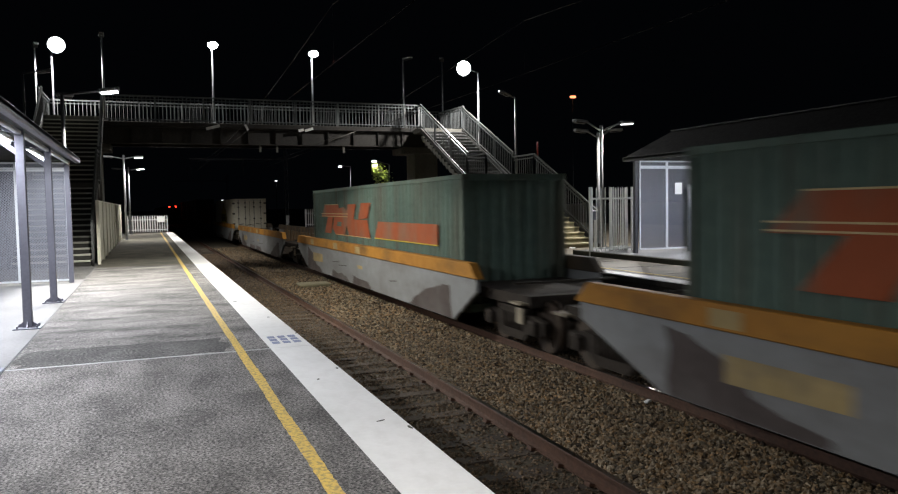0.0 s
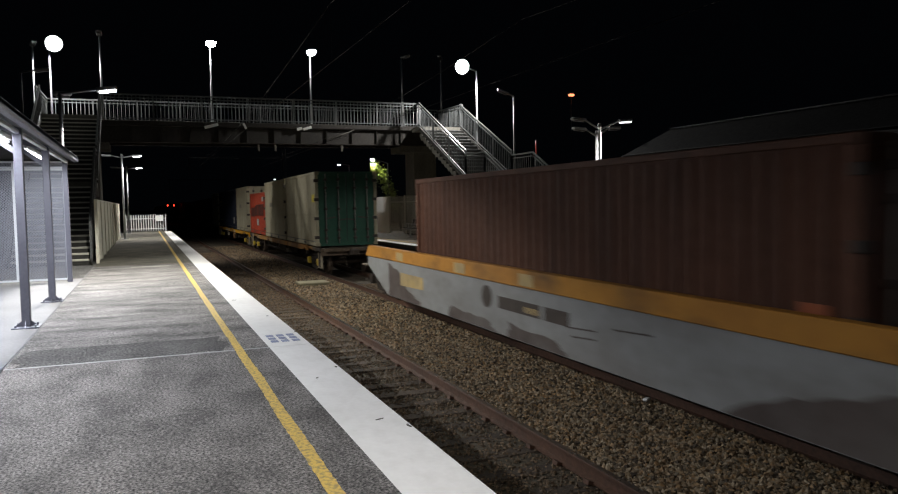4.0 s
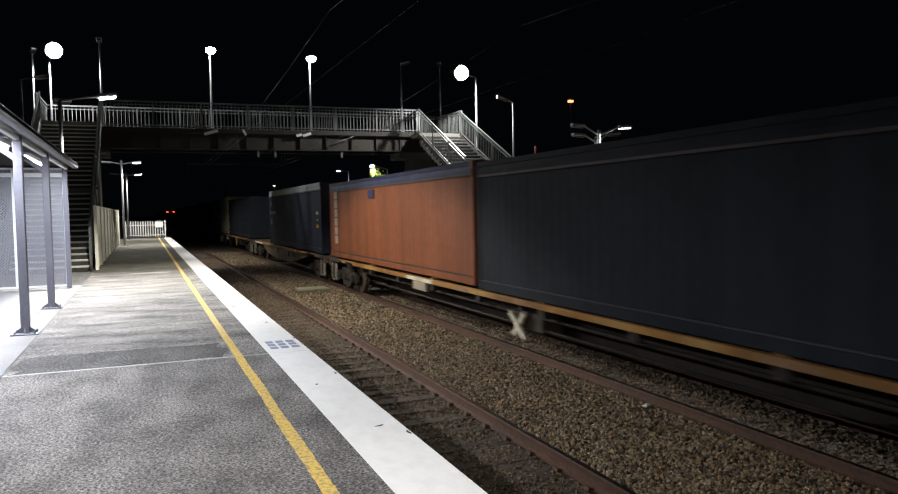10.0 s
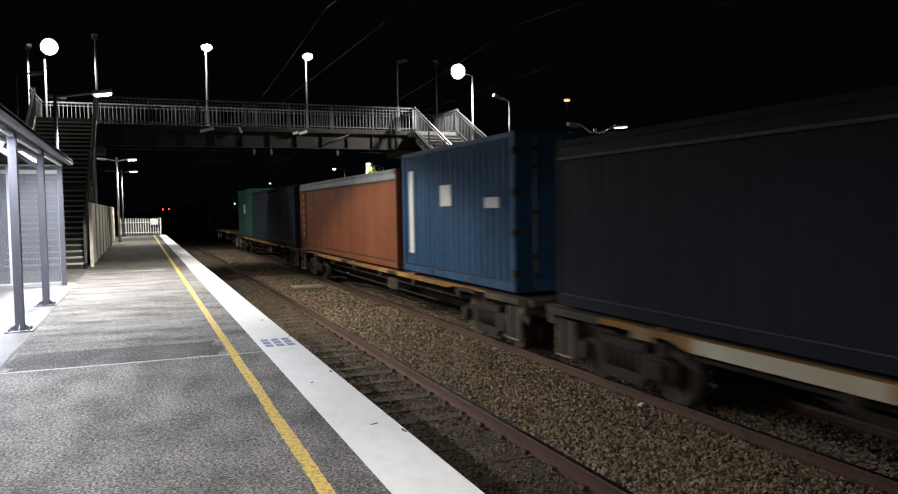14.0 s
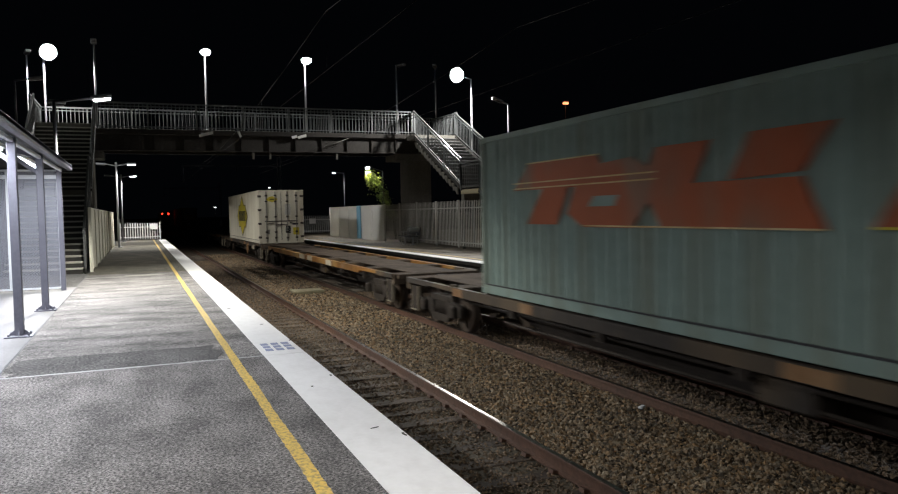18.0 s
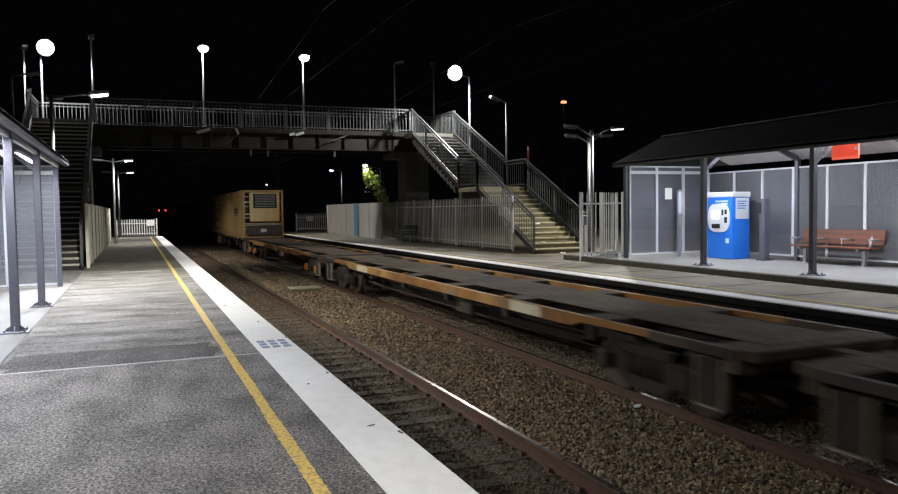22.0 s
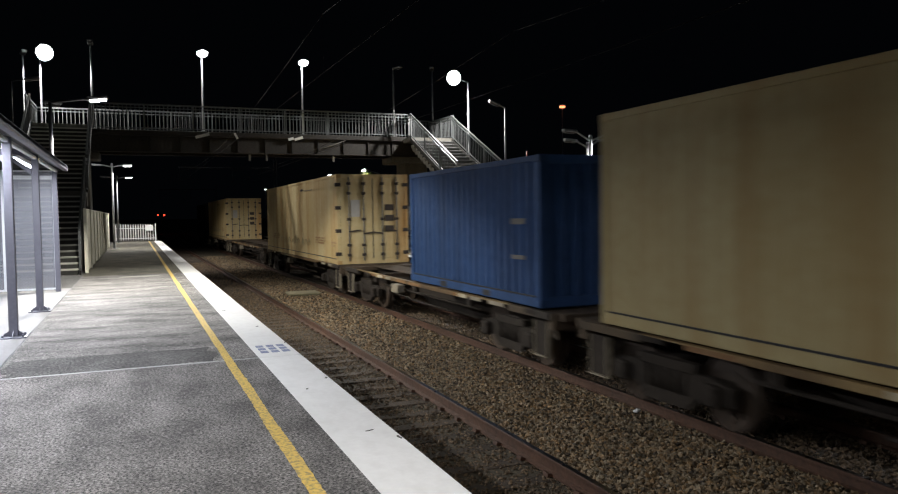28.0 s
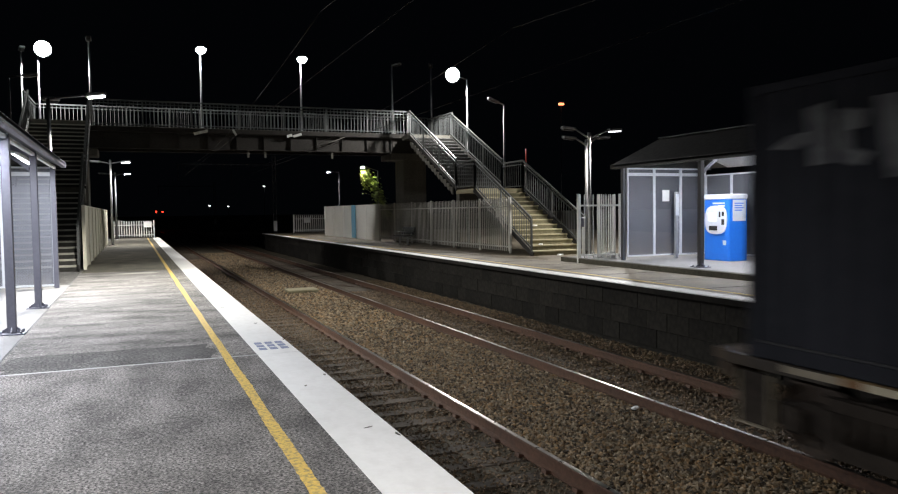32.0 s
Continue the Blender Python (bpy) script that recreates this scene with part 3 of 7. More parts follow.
def blot(x0, x1, y0, y1, z, wob, seed):
    """A thin patch with a ragged outline."""
    bm = bmesh.new()
    pts = []
    for a, b, n in (((x0, y0), (x1, y0), 14), ((x1, y0), (x1, y1), 8), ((x1, y1), (x0, y1), 14), ((x0, y1), (x0, y0), 8)):
        for i in range(n):
            x, y = a[0] + (b[0] - a[0]) * i / n, a[1] + (b[1] - a[1]) * i / n
            pts.append((x + wob * noise.noise((x * 3, y * 3, seed)), y + wob * noise.noise((x * 3, y * 3, seed + 9))))
    return prism(bm, pts, "z", z - 0.05, z)


part("asphalt_patch", blot(-3.05, -0.93, 8.72, 9.7, 0.002, 0.12, 1.0), "asphalt_patch", plat, "darker coarse asphalt patch")
part("asphalt_patch", blot(-2.1, -1.15, 22.42, 22.68, 0.003, 0.06, 2.0), "tread_grey", plat, "pale repaired strip")
part("joint_strip", cube(-3.1, -0.47, 8.655, 8.695, -0.05, 0.003), "joint", plat, "pale sealed joint")
for y0, y1 in ((-40, 8.672), (8.69, 29.9), (29.92, END)):
    part("edge_slab", cube(-0.47, 0.0, y0, y1, -0.13, 0.001), "edge_white", plat, "white painted coping slab")
line = bmesh.new()
STEP = 0.055
for i in range(int((END + 3) / STEP)):
    a, b = -3 + i * STEP, -3 + (i + 1) * STEP
    wl = [0.01 * noise.noise((0.0, y * 0.8, 5.0)) + 0.012 * noise.noise((7.0, y * 14, 2.0)) for y in (a, b)]
    wr = [0.01 * noise.noise((3.0, y * 0.9, 5.0)) + 0.012 * noise.noise((9.0, y * 14, 2.0)) for y in (a, b)]
    prism(line, [(-0.845 + wl[0], a), (-0.757 + wr[0], a), (-0.757 + wr[1], b), (-0.845 + wl[1], b)], "z", -0.02, 0.0035)
part("yellow_line", line, "yellow_line", plat, "worn yellow painted safety line")
stamp = bmesh.new()
for r in range(3):
    for c in range(3):
        box(stamp, -0.40 + c * 0.125, -0.40 + c * 0.125 + 0.085, 8.95 + r * 0.2, 9.08 + r * 0.2, 0.0, 0.0055)
part("edge_stencil", stamp, "ink", plat, "faded blue stencilled marking")
for x, y, w, h, a in ((-0.16, 5.35, 0.09, 0.012, 0.3), (-0.3, 6.9, 0.05, 0.02, 1.0), (-0.03, 7.3, 0.03, 0.06, 0.0), (-0.02, 5.1, 0.025, 0.09, 0.1), (-0.12, 11.2, 0.06, 0.03, 0.5), (-0.015, 9.6, 0.02, 0.07, 0.0), (-0.36, 13.4, 0.08, 0.02, 0.2)):
    chip = prism(bmesh.new(), [(math.cos(k) * w / 2 * (0.7 + 0.3 * math.sin(k * 3 + y)), math.sin(k) * h / 2) for k in (q * math.tau / 9 for q in range(9))], "z", 0.0, 0.0055)
    bmesh.ops.rotate(chip, verts=chip.verts[:], cent=(0, 0, 0), matrix=Matrix.Rotation(a, 3, "Z"))
    part("scuff", chip, "concrete", plat, "grey scuff in the white paint", at=(x, y, 0))
part("slab", cube(-12, -3.12, -40, 19.6, -1.6, 0.002), "slab", plat, "pale concrete slab under the shelter")
part("slab_joint", cube(-3.125, -3.095, -40, END, -0.3, -0.004), "black", plat, "dark open joint")
part("rear_paving", cube(-12, -3.12, 19.62, END, -1.6, -0.006), "asphalt_patch", plat, "dark paving at the foot of the stairs")
part("platform_end_wall", cube(-3.1, -0.2, END, END + 0.2, -1.75, 0.02), "concrete", plat)

# far platform
FX, FZ = 7.55, 0.055
farp = thing("platform_far", (0, 0, FZ), "opposite station platform with pale paving and a dark block wall", "platform", kind="structure")
part("asphalt", cube(FX + 0.35, 30, -40, 60, -1.6, 0.0), "edge_grey", farp, "grey brown paving of the opposite platform")
for y0, y1 in ((-40, 2.0), (2.02, 20.3), (20.32, 40), (40.02, 60)):
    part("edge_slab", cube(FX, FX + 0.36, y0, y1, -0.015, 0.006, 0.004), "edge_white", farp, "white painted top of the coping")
    part("coping", cube(FX + 0.012, FX + 0.36, y0, y1, -0.13, -0.016, 0.01), "wall_dark", farp, "dark face of the coping below the white top")
part("yellow_line", cube(FX + 0.62, FX + 0.70, -40, 60, -0.02, 0.0045), "yellow_line", farp, "thin yellow painted line")
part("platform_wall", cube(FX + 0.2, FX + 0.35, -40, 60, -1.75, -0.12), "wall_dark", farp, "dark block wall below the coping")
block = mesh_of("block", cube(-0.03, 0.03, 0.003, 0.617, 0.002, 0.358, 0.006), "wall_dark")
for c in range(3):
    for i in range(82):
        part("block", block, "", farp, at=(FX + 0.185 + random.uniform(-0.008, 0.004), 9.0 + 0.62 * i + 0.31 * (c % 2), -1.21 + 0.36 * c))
for i in range(30):
    part("paving_joint", cube(FX + 0.37, 10.08, -3 + i * 1.8, -2.985 + i * 1.8, -0.02, 0.003), "wall_dark", farp)
part("kerb", cube(10.1, 10.28, -40, 19.7, -0.1, 0.132, 0.012), "kerb", farp, "dark concrete kerb")
part("shelter_slab", cube(10.27, 16, -40, 19.6, -0.1, 0.134), "slab", farp, "pale concrete shelter floor")

# ---- footbridge ----
DECK, NEAR_Y, BACK_Y = 5.4, 35.4, 37.6
BX0, BX1, LAND = -5.5, 12.8, 5.28
bridge = thing("footbridge", (0, 0, 0), "grey steel and concrete footbridge with barred railings over both tracks", "footbridge")
part("deck_slab", cube(BX0, BX1, NEAR_Y - 0.1, BACK_Y + 0.1, DECK - 0.22, DECK, 0.02), "girder", bridge, "stained concrete deck darkened for the shade under the walkway")
part("landing", cube(BX0, -3.35, 33.75, NEAR_Y - 0.11, DECK - 0.2, DECK), "concrete", bridge)
part("landing", cube(10.55, BX1, 34.25, NEAR_Y - 0.11, DECK - 0.32, LAND), "concrete", bridge)
for y in (NEAR_Y + 0.12, BACK_Y - 0.3):
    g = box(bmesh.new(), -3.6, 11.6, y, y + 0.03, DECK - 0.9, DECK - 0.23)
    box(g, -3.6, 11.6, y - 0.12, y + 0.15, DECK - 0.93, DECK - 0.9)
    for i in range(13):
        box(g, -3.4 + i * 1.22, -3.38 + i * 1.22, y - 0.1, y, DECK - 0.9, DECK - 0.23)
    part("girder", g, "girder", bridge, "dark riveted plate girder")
for x0, x1 in ((10.75, 11.95), (-4.6, -3.4)):
    part("pier", cube(x0, x1, 35.7, 37.0, -1.6, DECK - 0.95, 0.03), "concrete", bridge, "concrete pier")
    part("pier_head", cube(x0 - 0.7, x1 + 0.4, 35.55, 37.2, DECK - 1.25, DECK - 0.94, 0.03), "concrete", bridge)
bal = mesh_of("baluster", cube(-0.014, 0.014, -0.012, 0.012, 0, 0.96), "bridge_paint")
bal_dark = mesh_of("baluster", cube(-0.01, 0.01, -0.01, 0.01, 0, 0.94), "rail_dark")


def railing(parent, p, q, step=0.17, height=1.1, material="bridge_paint"):
    """A railing from p to q: posts, two rails and upright bars; the points lie on the walking line."""
    p, q = Vector(p), Vector(q)
    up = Vector((0, 0, 1))
    for h, w in ((height, 0.06), (height - 0.14, 0.035), (0.1, 0.04)):
        part("handrail" if h == height else "rail", bar(bmesh.new(), p + up * h, q + up * h, w, w), material, parent)
    flat = (q - p).to_2d().length
    n = max(1, round(flat / 1.9))
    for i in range(n + 1):
        c = p.lerp(q, i / n)
        part("post", cube(c.x - 0.03, c.x + 0.03, c.y - 0.03, c.y + 0.03, c.z - 0.05, c.z + height), material, parent)
    k = max(2, int(flat / step))
    for i in range(1, k):
        c = p.lerp(q, i / k)
        part("baluster", bal if material == "bridge_paint" else bal_dark, "", parent, at=(c.x, c.y, c.z + 0.1))


railing(bridge, (-3.2, NEAR_Y, DECK), (10.85, NEAR_Y, DECK), step=0.165)
railing(bridge, (10.6, 34.25, LAND), (10.85, NEAR_Y, LAND + 0.06), step=0.165)
railing(bridge, (BX0, BACK_Y, DECK), (BX1, BACK_Y, DECK), step=0.165)
railing(bridge, (BX0, 33.8, DECK), (BX0, BACK_Y, DECK))
railing(bridge, (BX1, 34.25, LAND), (BX1, BACK_Y, LAND + 0.06))
for x, w, tilt in ((0.88, 0.58, 0.16), (4.95, 0.24, 0.06), (5.24, 0.38, 0.12)):
    p = bar(bmesh.new(), (x, NEAR_Y - 0.14, DECK - 0.27), (x + w, NEAR_Y - 0.14, DECK - 0.27 + tilt), 0.05, 0.12)
    single("height_sign", p, "white_paint", "white warning board hung below the footbridge deck", "sign", "boards under the bridge")


for x in (3.22, 3.98, 7.1):
    hg = part("wire_hanger", cube(-0.05, 0.05, -0.04, 0.04, -0.32, 0, 0.01), "concrete", bridge, "pale wire hanger under the girder", at=(x, 35.5, DECK - 0.93))
part("tilted_plate", bar(bmesh.new(), (2.55, 35.24, 5.36), (2.68, 35.24, 5.1), 0.03, 0.09), "white_paint", bridge, "small white plate")
part("stay", tube(bmesh.new(), (6.45, 35.22, 4.7), (7.65, 35.22, 5.16), 0.02, n=6), "concrete", bridge, "slanting stay")


def stairs(name, x0, x1, flights, label, looks):
    """Flights of concrete steps on raking beams, with railings on both sides. flights: (y0, z0, y1, z1, risers)."""
    st = thing(name, (0, 0, 0), label, "staircase", "station stairs")
    for (y0, z0, y1, z1, n), (tm, rm) in zip(flights, looks):
        rise, run = (z1 - z0) / n, (y1 - y0) / (n - 1)
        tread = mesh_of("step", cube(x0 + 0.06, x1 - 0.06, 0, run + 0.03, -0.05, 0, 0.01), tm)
        # risers darker than their treads: the shade between steps is in the colour
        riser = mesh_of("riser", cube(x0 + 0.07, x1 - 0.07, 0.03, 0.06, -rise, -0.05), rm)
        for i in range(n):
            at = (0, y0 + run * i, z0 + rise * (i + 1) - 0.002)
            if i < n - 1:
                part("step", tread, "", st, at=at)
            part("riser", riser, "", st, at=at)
        for x in (x0, x1):
            part("stringer", bar(bmesh.new(), (x, y0 - 0.1, z0 + 0.04), (x, y1 + 0.1, z1 - 0.06), 0.05, 0.17), "riser_dark", st, "dark steel stringer")
            railing(st, (x, y0, z0 + rise), (x, y1, z1), material="rail_dark")
        for i in range(1, n - 1) if z0 > 1 else ():
            yb, zb = y0 + run * i, z0 + rise * i
            part("tread_bracket", prism(bmesh.new(), [(yb - 0.02, zb - 0.04), (yb + run - 0.04, zb - 0.02), (yb + run - 0.04, zb - 0.1), (yb + 0.1, zb - 0.34), (yb - 0.02, zb - 0.36)], "x", x0 - 0.015, x0 + 0.05), "concrete", st, "stained concrete bracket under the tread")
    (a, b) = (flights[0], flights[1])
    part("landing", cube(x0, x1, a[2] - 0.02, b[0] + 0.05, a[3] - 0.18, a[3] - 0.003, 0.01), "step" if x0 > 0 else "concrete", st)
    part("landing_beam", cube(x0, x1, b[0] - 0.3, b[0], a[3] - 0.5, a[3] - 0.18), "concrete", st)
    for x in (x0, x1):
        railing(st, (x, a[2], a[3]), (x, b[0], a[3]), material="rail_dark")
        part("leg", cube(x - 0.07, x + 0.07, b[0] - 0.2, b[0] - 0.06, -0.1, a[3] - 0.5), "concrete", st)
    return st


stairs("platform_stairs", 10.6, 12.7, ((22.4, FZ, 26.9, 2.47, 14), (28.75, 2.47, 34.3, LAND, 16)), "concrete stairs with grey barred railings up to the footbridge", (("step", "step_shaded"), ("tread_dark", "riser_dark")))
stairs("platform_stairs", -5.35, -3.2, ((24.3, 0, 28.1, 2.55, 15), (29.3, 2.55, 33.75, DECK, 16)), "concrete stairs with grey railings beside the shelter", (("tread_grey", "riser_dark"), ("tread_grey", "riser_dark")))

# ---- shelters ----
def base_plate(parent, x, y, z):
    b = cube(x - 0.17, x + 0.17, y - 0.17, y + 0.17, z, z + 0.02, 0.004)
    for sx, sy in ((1, 0), (-1, 0), (0, 1), (0, -1)):
        if sx:
            prism(b, [(x + sx * 0.05, z + 0.02), (x + sx * 0.15, z + 0.02), (x + sx * 0.05, z + 0.1)], "y", y - 0.006, y + 0.006)
        else:
            prism(b, [(y + sy * 0.05, z + 0.02), (y + sy * 0.15, z + 0.02), (y + sy * 0.05, z + 0.1)], "x", x - 0.006, x + 0.006)
    for sx in (-1, 1):
        for sy in (-1, 1):
            tube(b, (x + sx * 0.12, y + sy * 0.12, z + 0.02), (x + sx * 0.12, y + sy * 0.12, z + 0.05), 0.014, n=6)
    part("base_plate", b, "steel_grey", parent)


def mesh_wall(parent, along, fixed, a, b, z0, z1, panels, look_of="mesh"):
    """A wall of perforated sheets in tubular frames; along 'x' or 'y'."""
    step = (b - a) / panels
    for i in range(panels):
        lo, hi = a + i * step, a + (i + 1) * step
        fr = bmesh.new()
        for s0, s1, t0, t1 in ((lo + 0.002, lo + 0.036, z0, z1), (hi - 0.036, hi - 0.002, z0, z1), (lo + 0.036, hi - 0.036, z0, z0 + 0.04), (lo + 0.036, hi - 0.036, z1 - 0.04, z1)):
            if along == "x":
                box(fr, s0, s1, fixed - 0.025, fixed + 0.025, t0, t1)
            else:
                box(fr, fixed - 0.025, fixed + 0.025, s0, s1, t0, t1)
        f = part("panel_frame", fr, "frame_pale", parent, "pale tube frame")
        if along == "x":
            part("perforated_sheet", box(bmesh.new(), lo + 0.03, hi - 0.03, -0.002, 0.002, z0 + 0.03, z1 - 0.03), look_of, f, at=(0, fixed, 0))
        else:
            part("perforated_sheet", box(bmesh.new(), -0.002, 0.002, lo + 0.03, hi - 0.03, z0 + 0.03, z1 - 0.03), look_of, f, at=(fixed, 0, 0))


def shelter(name, front, back, y0, y1, base, posts, eave, ridge, ridge_in, s, label, wall_in, watts, mid):
    """Platform shelter; s is +1 where the back lies towards +x."""
    sh = thing(name, (0, 0, 0), label, "shelter", "platform shelters")
    for y in posts:
        part("post", cube(front - 0.055, front + 0.055, y - 0.055, y + 0.055, base, eave, 0.006), "steel_grey" if s < 0 else "steel_dark", sh)
        base_plate(sh, front, y, base)
        part("roof_beam", bar(bmesh.new(), (front, y, eave - 0.02), (mid, y, ridge - 0.1), 0.07, 0.12), "steel_grey", sh)
        part("roof_beam", bar(bmesh.new(), (back, y, eave - 0.02), (mid, y, ridge - 0.1), 0.07, 0.12), "steel_grey", sh)
        part("rear_post", cube(back - 0.05, back + 0.05, y - 0.05, y + 0.05, base, eave), "steel_grey", sh)
        part("brace", bar(bmesh.new(), (front, y, eave - 0.35), (front + s * 0.55, y, eave + 0.08), 0.05, 0.07), "steel_grey", sh)
    e0, e1 = front - s * 0.22, back + s * 0.3
    th = 0.05
    # roof: two slopes and a hipped far end
    v = [(e0, y0, eave), (e0, y1, eave), (mid, y1 - ridge_in, ridge), (mid, y0, ridge), (e1, y0, eave), (e1, y1, eave)]
    for nm, ids in (("roof_slope", (0, 1, 2, 3)), ("roof_slope", (3, 2, 5, 4)), ("roof_hip", (1, 5, 2))):
        bm = bmesh.new()
        top = [bm.verts.new(Vector(v[i]) + Vector((0, 0, th))) for i in ids]
        low = [bm.verts.new(v[i]) for i in ids]
        bm.faces.new(top)
        bm.faces.new(low[::-1])
        for i in range(len(ids)):
            j = (i + 1) % len(ids)
            bm.faces.new((top[i], top[j], low[j], low[i]))
        part(nm, bm, "roof_metal", sh, "dark ribbed steel roofing")
    cap = bar(bmesh.new(), (mid, y0, ridge + 0.045), (mid, y1 - ridge_in, ridge + 0.045), 0.2, 0.03)
    part("ridge_cap", cap, "roof_metal", sh)
    part("gutter", cube(min(e0, e0 + s * 0.1), max(e0, e0 + s * 0.1), y0, y1 + 0.02, eave - 0.05, eave + 0.07, 0.012), "steel_grey" if s < 0 else "roof_metal", sh)
    if s < 0:
        part("eave_beam", cube(front - 0.03, front + 0.03, y0, y1 - 0.2, eave - 0.085, eave - 0.03, 0.006), "frame_pale", sh, "pale beam along the posts")
    part("end_fascia", cube(min(e0, e1), max(e0, e1), y1, y1 + 0.04, eave - 0.05, eave + 0.06), "roof_metal", sh)
    # white ribbed sheeting under both slopes
    for xa, xb in ((e0 + s * 0.1, mid), (mid, e1 - s * 0.1)):
        k = int((y1 - 0.7 - y0) / 0.2)
        lin = bmesh.new()
        rows = []
        for i in range(2 * k + 1):
            yy = y0 + i * 0.1
            dz = -0.05 - (0.008 if i % 2 else 0)
            rows.append([lin.verts.new((x, yy, eave + dz + (ridge - eave) * (1 - abs(x - mid) / abs(mid - (e0 if abs(xa - e0) < 0.2 else e1))))) for x in (xa, xb)])
        for r0, r1 in zip(rows, rows[1:]):
            lin.faces.new((r0[0], r1[0], r1[1], r0[1]))
        part("roof_lining", lin, "ceiling_white" if s > 0 else "roof_metal", sh, "white ribbed underside of the roof" if s > 0 else "dark ribbed underside of the roof")
    tube_z = eave - 0.07 if s < 0 else eave + 0.12
    for i in range(int((y1 - y0) / 4.2)):
        yy = y1 - 2.7 - i * 4.2
        xx = front + s * (0.95 if s > 0 else 0.34)
        lt = part("tube_light", cube(xx - 0.06, xx + 0.06, yy - 1.3, yy + 1.3, tube_z + 0.03, tube_z + 0.09, 0.01), "ceiling_white", sh)
        part("tube", tube(bmesh.new(), (xx, yy - 1.25, tube_z + 0.008), (xx, yy + 1.25, tube_z + 0.008), 0.02), "tube", lt, "bright fluorescent tube")
        for yh in (yy - 1.1, yy + 1.1):
            part("hanger", tube(bmesh.new(), (xx, yh, tube_z + 0.09), (xx, yh, eave + (ridge - eave) * (1 - abs(xx - mid) / abs(mid - e0)) - 0.04), 0.01, n=6), "steel_grey", lt)
        area_lamp("tube_lamp", (xx, yy, tube_z - 0.02), (xx, yy, 0), watts * (0.2 if i == 3 and s < 0 else 1), 0.14, COOL, 2.4)
        if s > 0:
            area_lamp("tube_upper_lamp", (xx, yy, tube_z + 0.1), (xx, yy, 9), watts * 0.9, 0.12, COOL, 2.4)
    ztop = eave - 0.2
    end = abs(back - wall_in)
    if s > 0:
        for a, b, n in ((wall_in + 0.1, wall_in + 1.92, 2), (wall_in + 1.93, back, 1)):
            mesh_wall(sh, "x", y1 - 0.1, a, b, base + 0.08, ztop, n)
            mesh_wall(sh, "x", y1 - 0.1, a, b, ztop + 0.004, eave - 0.02, n)
    else:
        for a, b in ((base + 0.05, ztop), (ztop + 0.004, eave - 0.04)):
            mesh_wall(sh, "x", y1 - 0.1, min(wall_in, back), max(wall_in, back), a, b, max(3, round(end / 0.95)), "mesh_near")
    part("corner_post", cube(wall_in - s * 0.02 - 0.05, wall_in - s * 0.02 + 0.05, y1 - 0.15, y1 - 0.05, base, eave, 0.006), "steel_grey" if s < 0 else "steel_dark", sh)
    mesh_wall(sh, "y", back, y1 - 0.12 - 14 * 1.02, y1 - 0.12, base + 0.1, eave - 0.2, 14, "mesh" if s > 0 else "mesh_near")
    return sh


shelter("platform_shelter", -3.28, -7.3, 1.0, 18.95, 0.0, (5.4, 8.6, 11.75, 14.9), 2.72, 3.35, 1.2, -1, "open platform shelter with blue grey posts and perforated steel walls", -3.34, NEAR_SHELTER_W, -5.31)
shelter("platform_shelter", 10.65, 13.6, -3.0, 17.55, FZ + 0.134, (4.8, 7.95, 11.12, 14.25), 2.74, 3.49, 0.25, 1, "lit platform shelter with dark posts and perforated grey walls", 10.77, FAR_SHELTER_W, 11.9)


# ---- fences ----
def picket_fence(name, p, q, height, label, gap=0.13, w=0.065, material="picket", group="palisade fences", round_top=False):
    p, q = Vector(p), Vector(q)
    fe = thing(name, (0, 0, 0), label, "fence", group)
    d = (q - p)
    ln = d.length
    u = d / ln
    side = Vector((-u.y, u.x, 0)) * 0.03
    for h in (0.22, height - 0.3):
        part("rail", bar(bmesh.new(), p + Vector((0, 0, h)), q + Vector((0, 0, h)), 0.04, 0.05), material, fe)
    n = max(1, round(ln / 2.4))
    for i in range(n + 1):
        c = p.lerp(q, i / n)
        part("post", cube(c.x - 0.035, c.x + 0.035, c.y - 0.035, c.y + 0.035, c.z, c.z + height + 0.03), material, fe)
    t = w / 2
    pm = bmesh.new()
    prism(pm, [(-t, 0.07), (t, 0.07), (t, height - 0.07), (t * 0.4, height), (-t * 0.4, height), (-t, height - 0.07)], "x" if abs(u.y) > 0.7 else "y", -0.006, 0.006)
    if material == "gate_white":
        pm = tube(tube(bmesh.new(), (0, 0, 0.07), (0, 0, height - 0.02), t, t, 8), (0, 0, height - 0.02), (0, 0, height + 0.03), t, t * 0.3, 8)
    me = mesh_of("picket", pm, material)
    for i in range(int(ln / gap)):
        c = p + u * (gap * (i + 0.5)) + side
        part("picket", me, "", fe, at=c)
    return fe


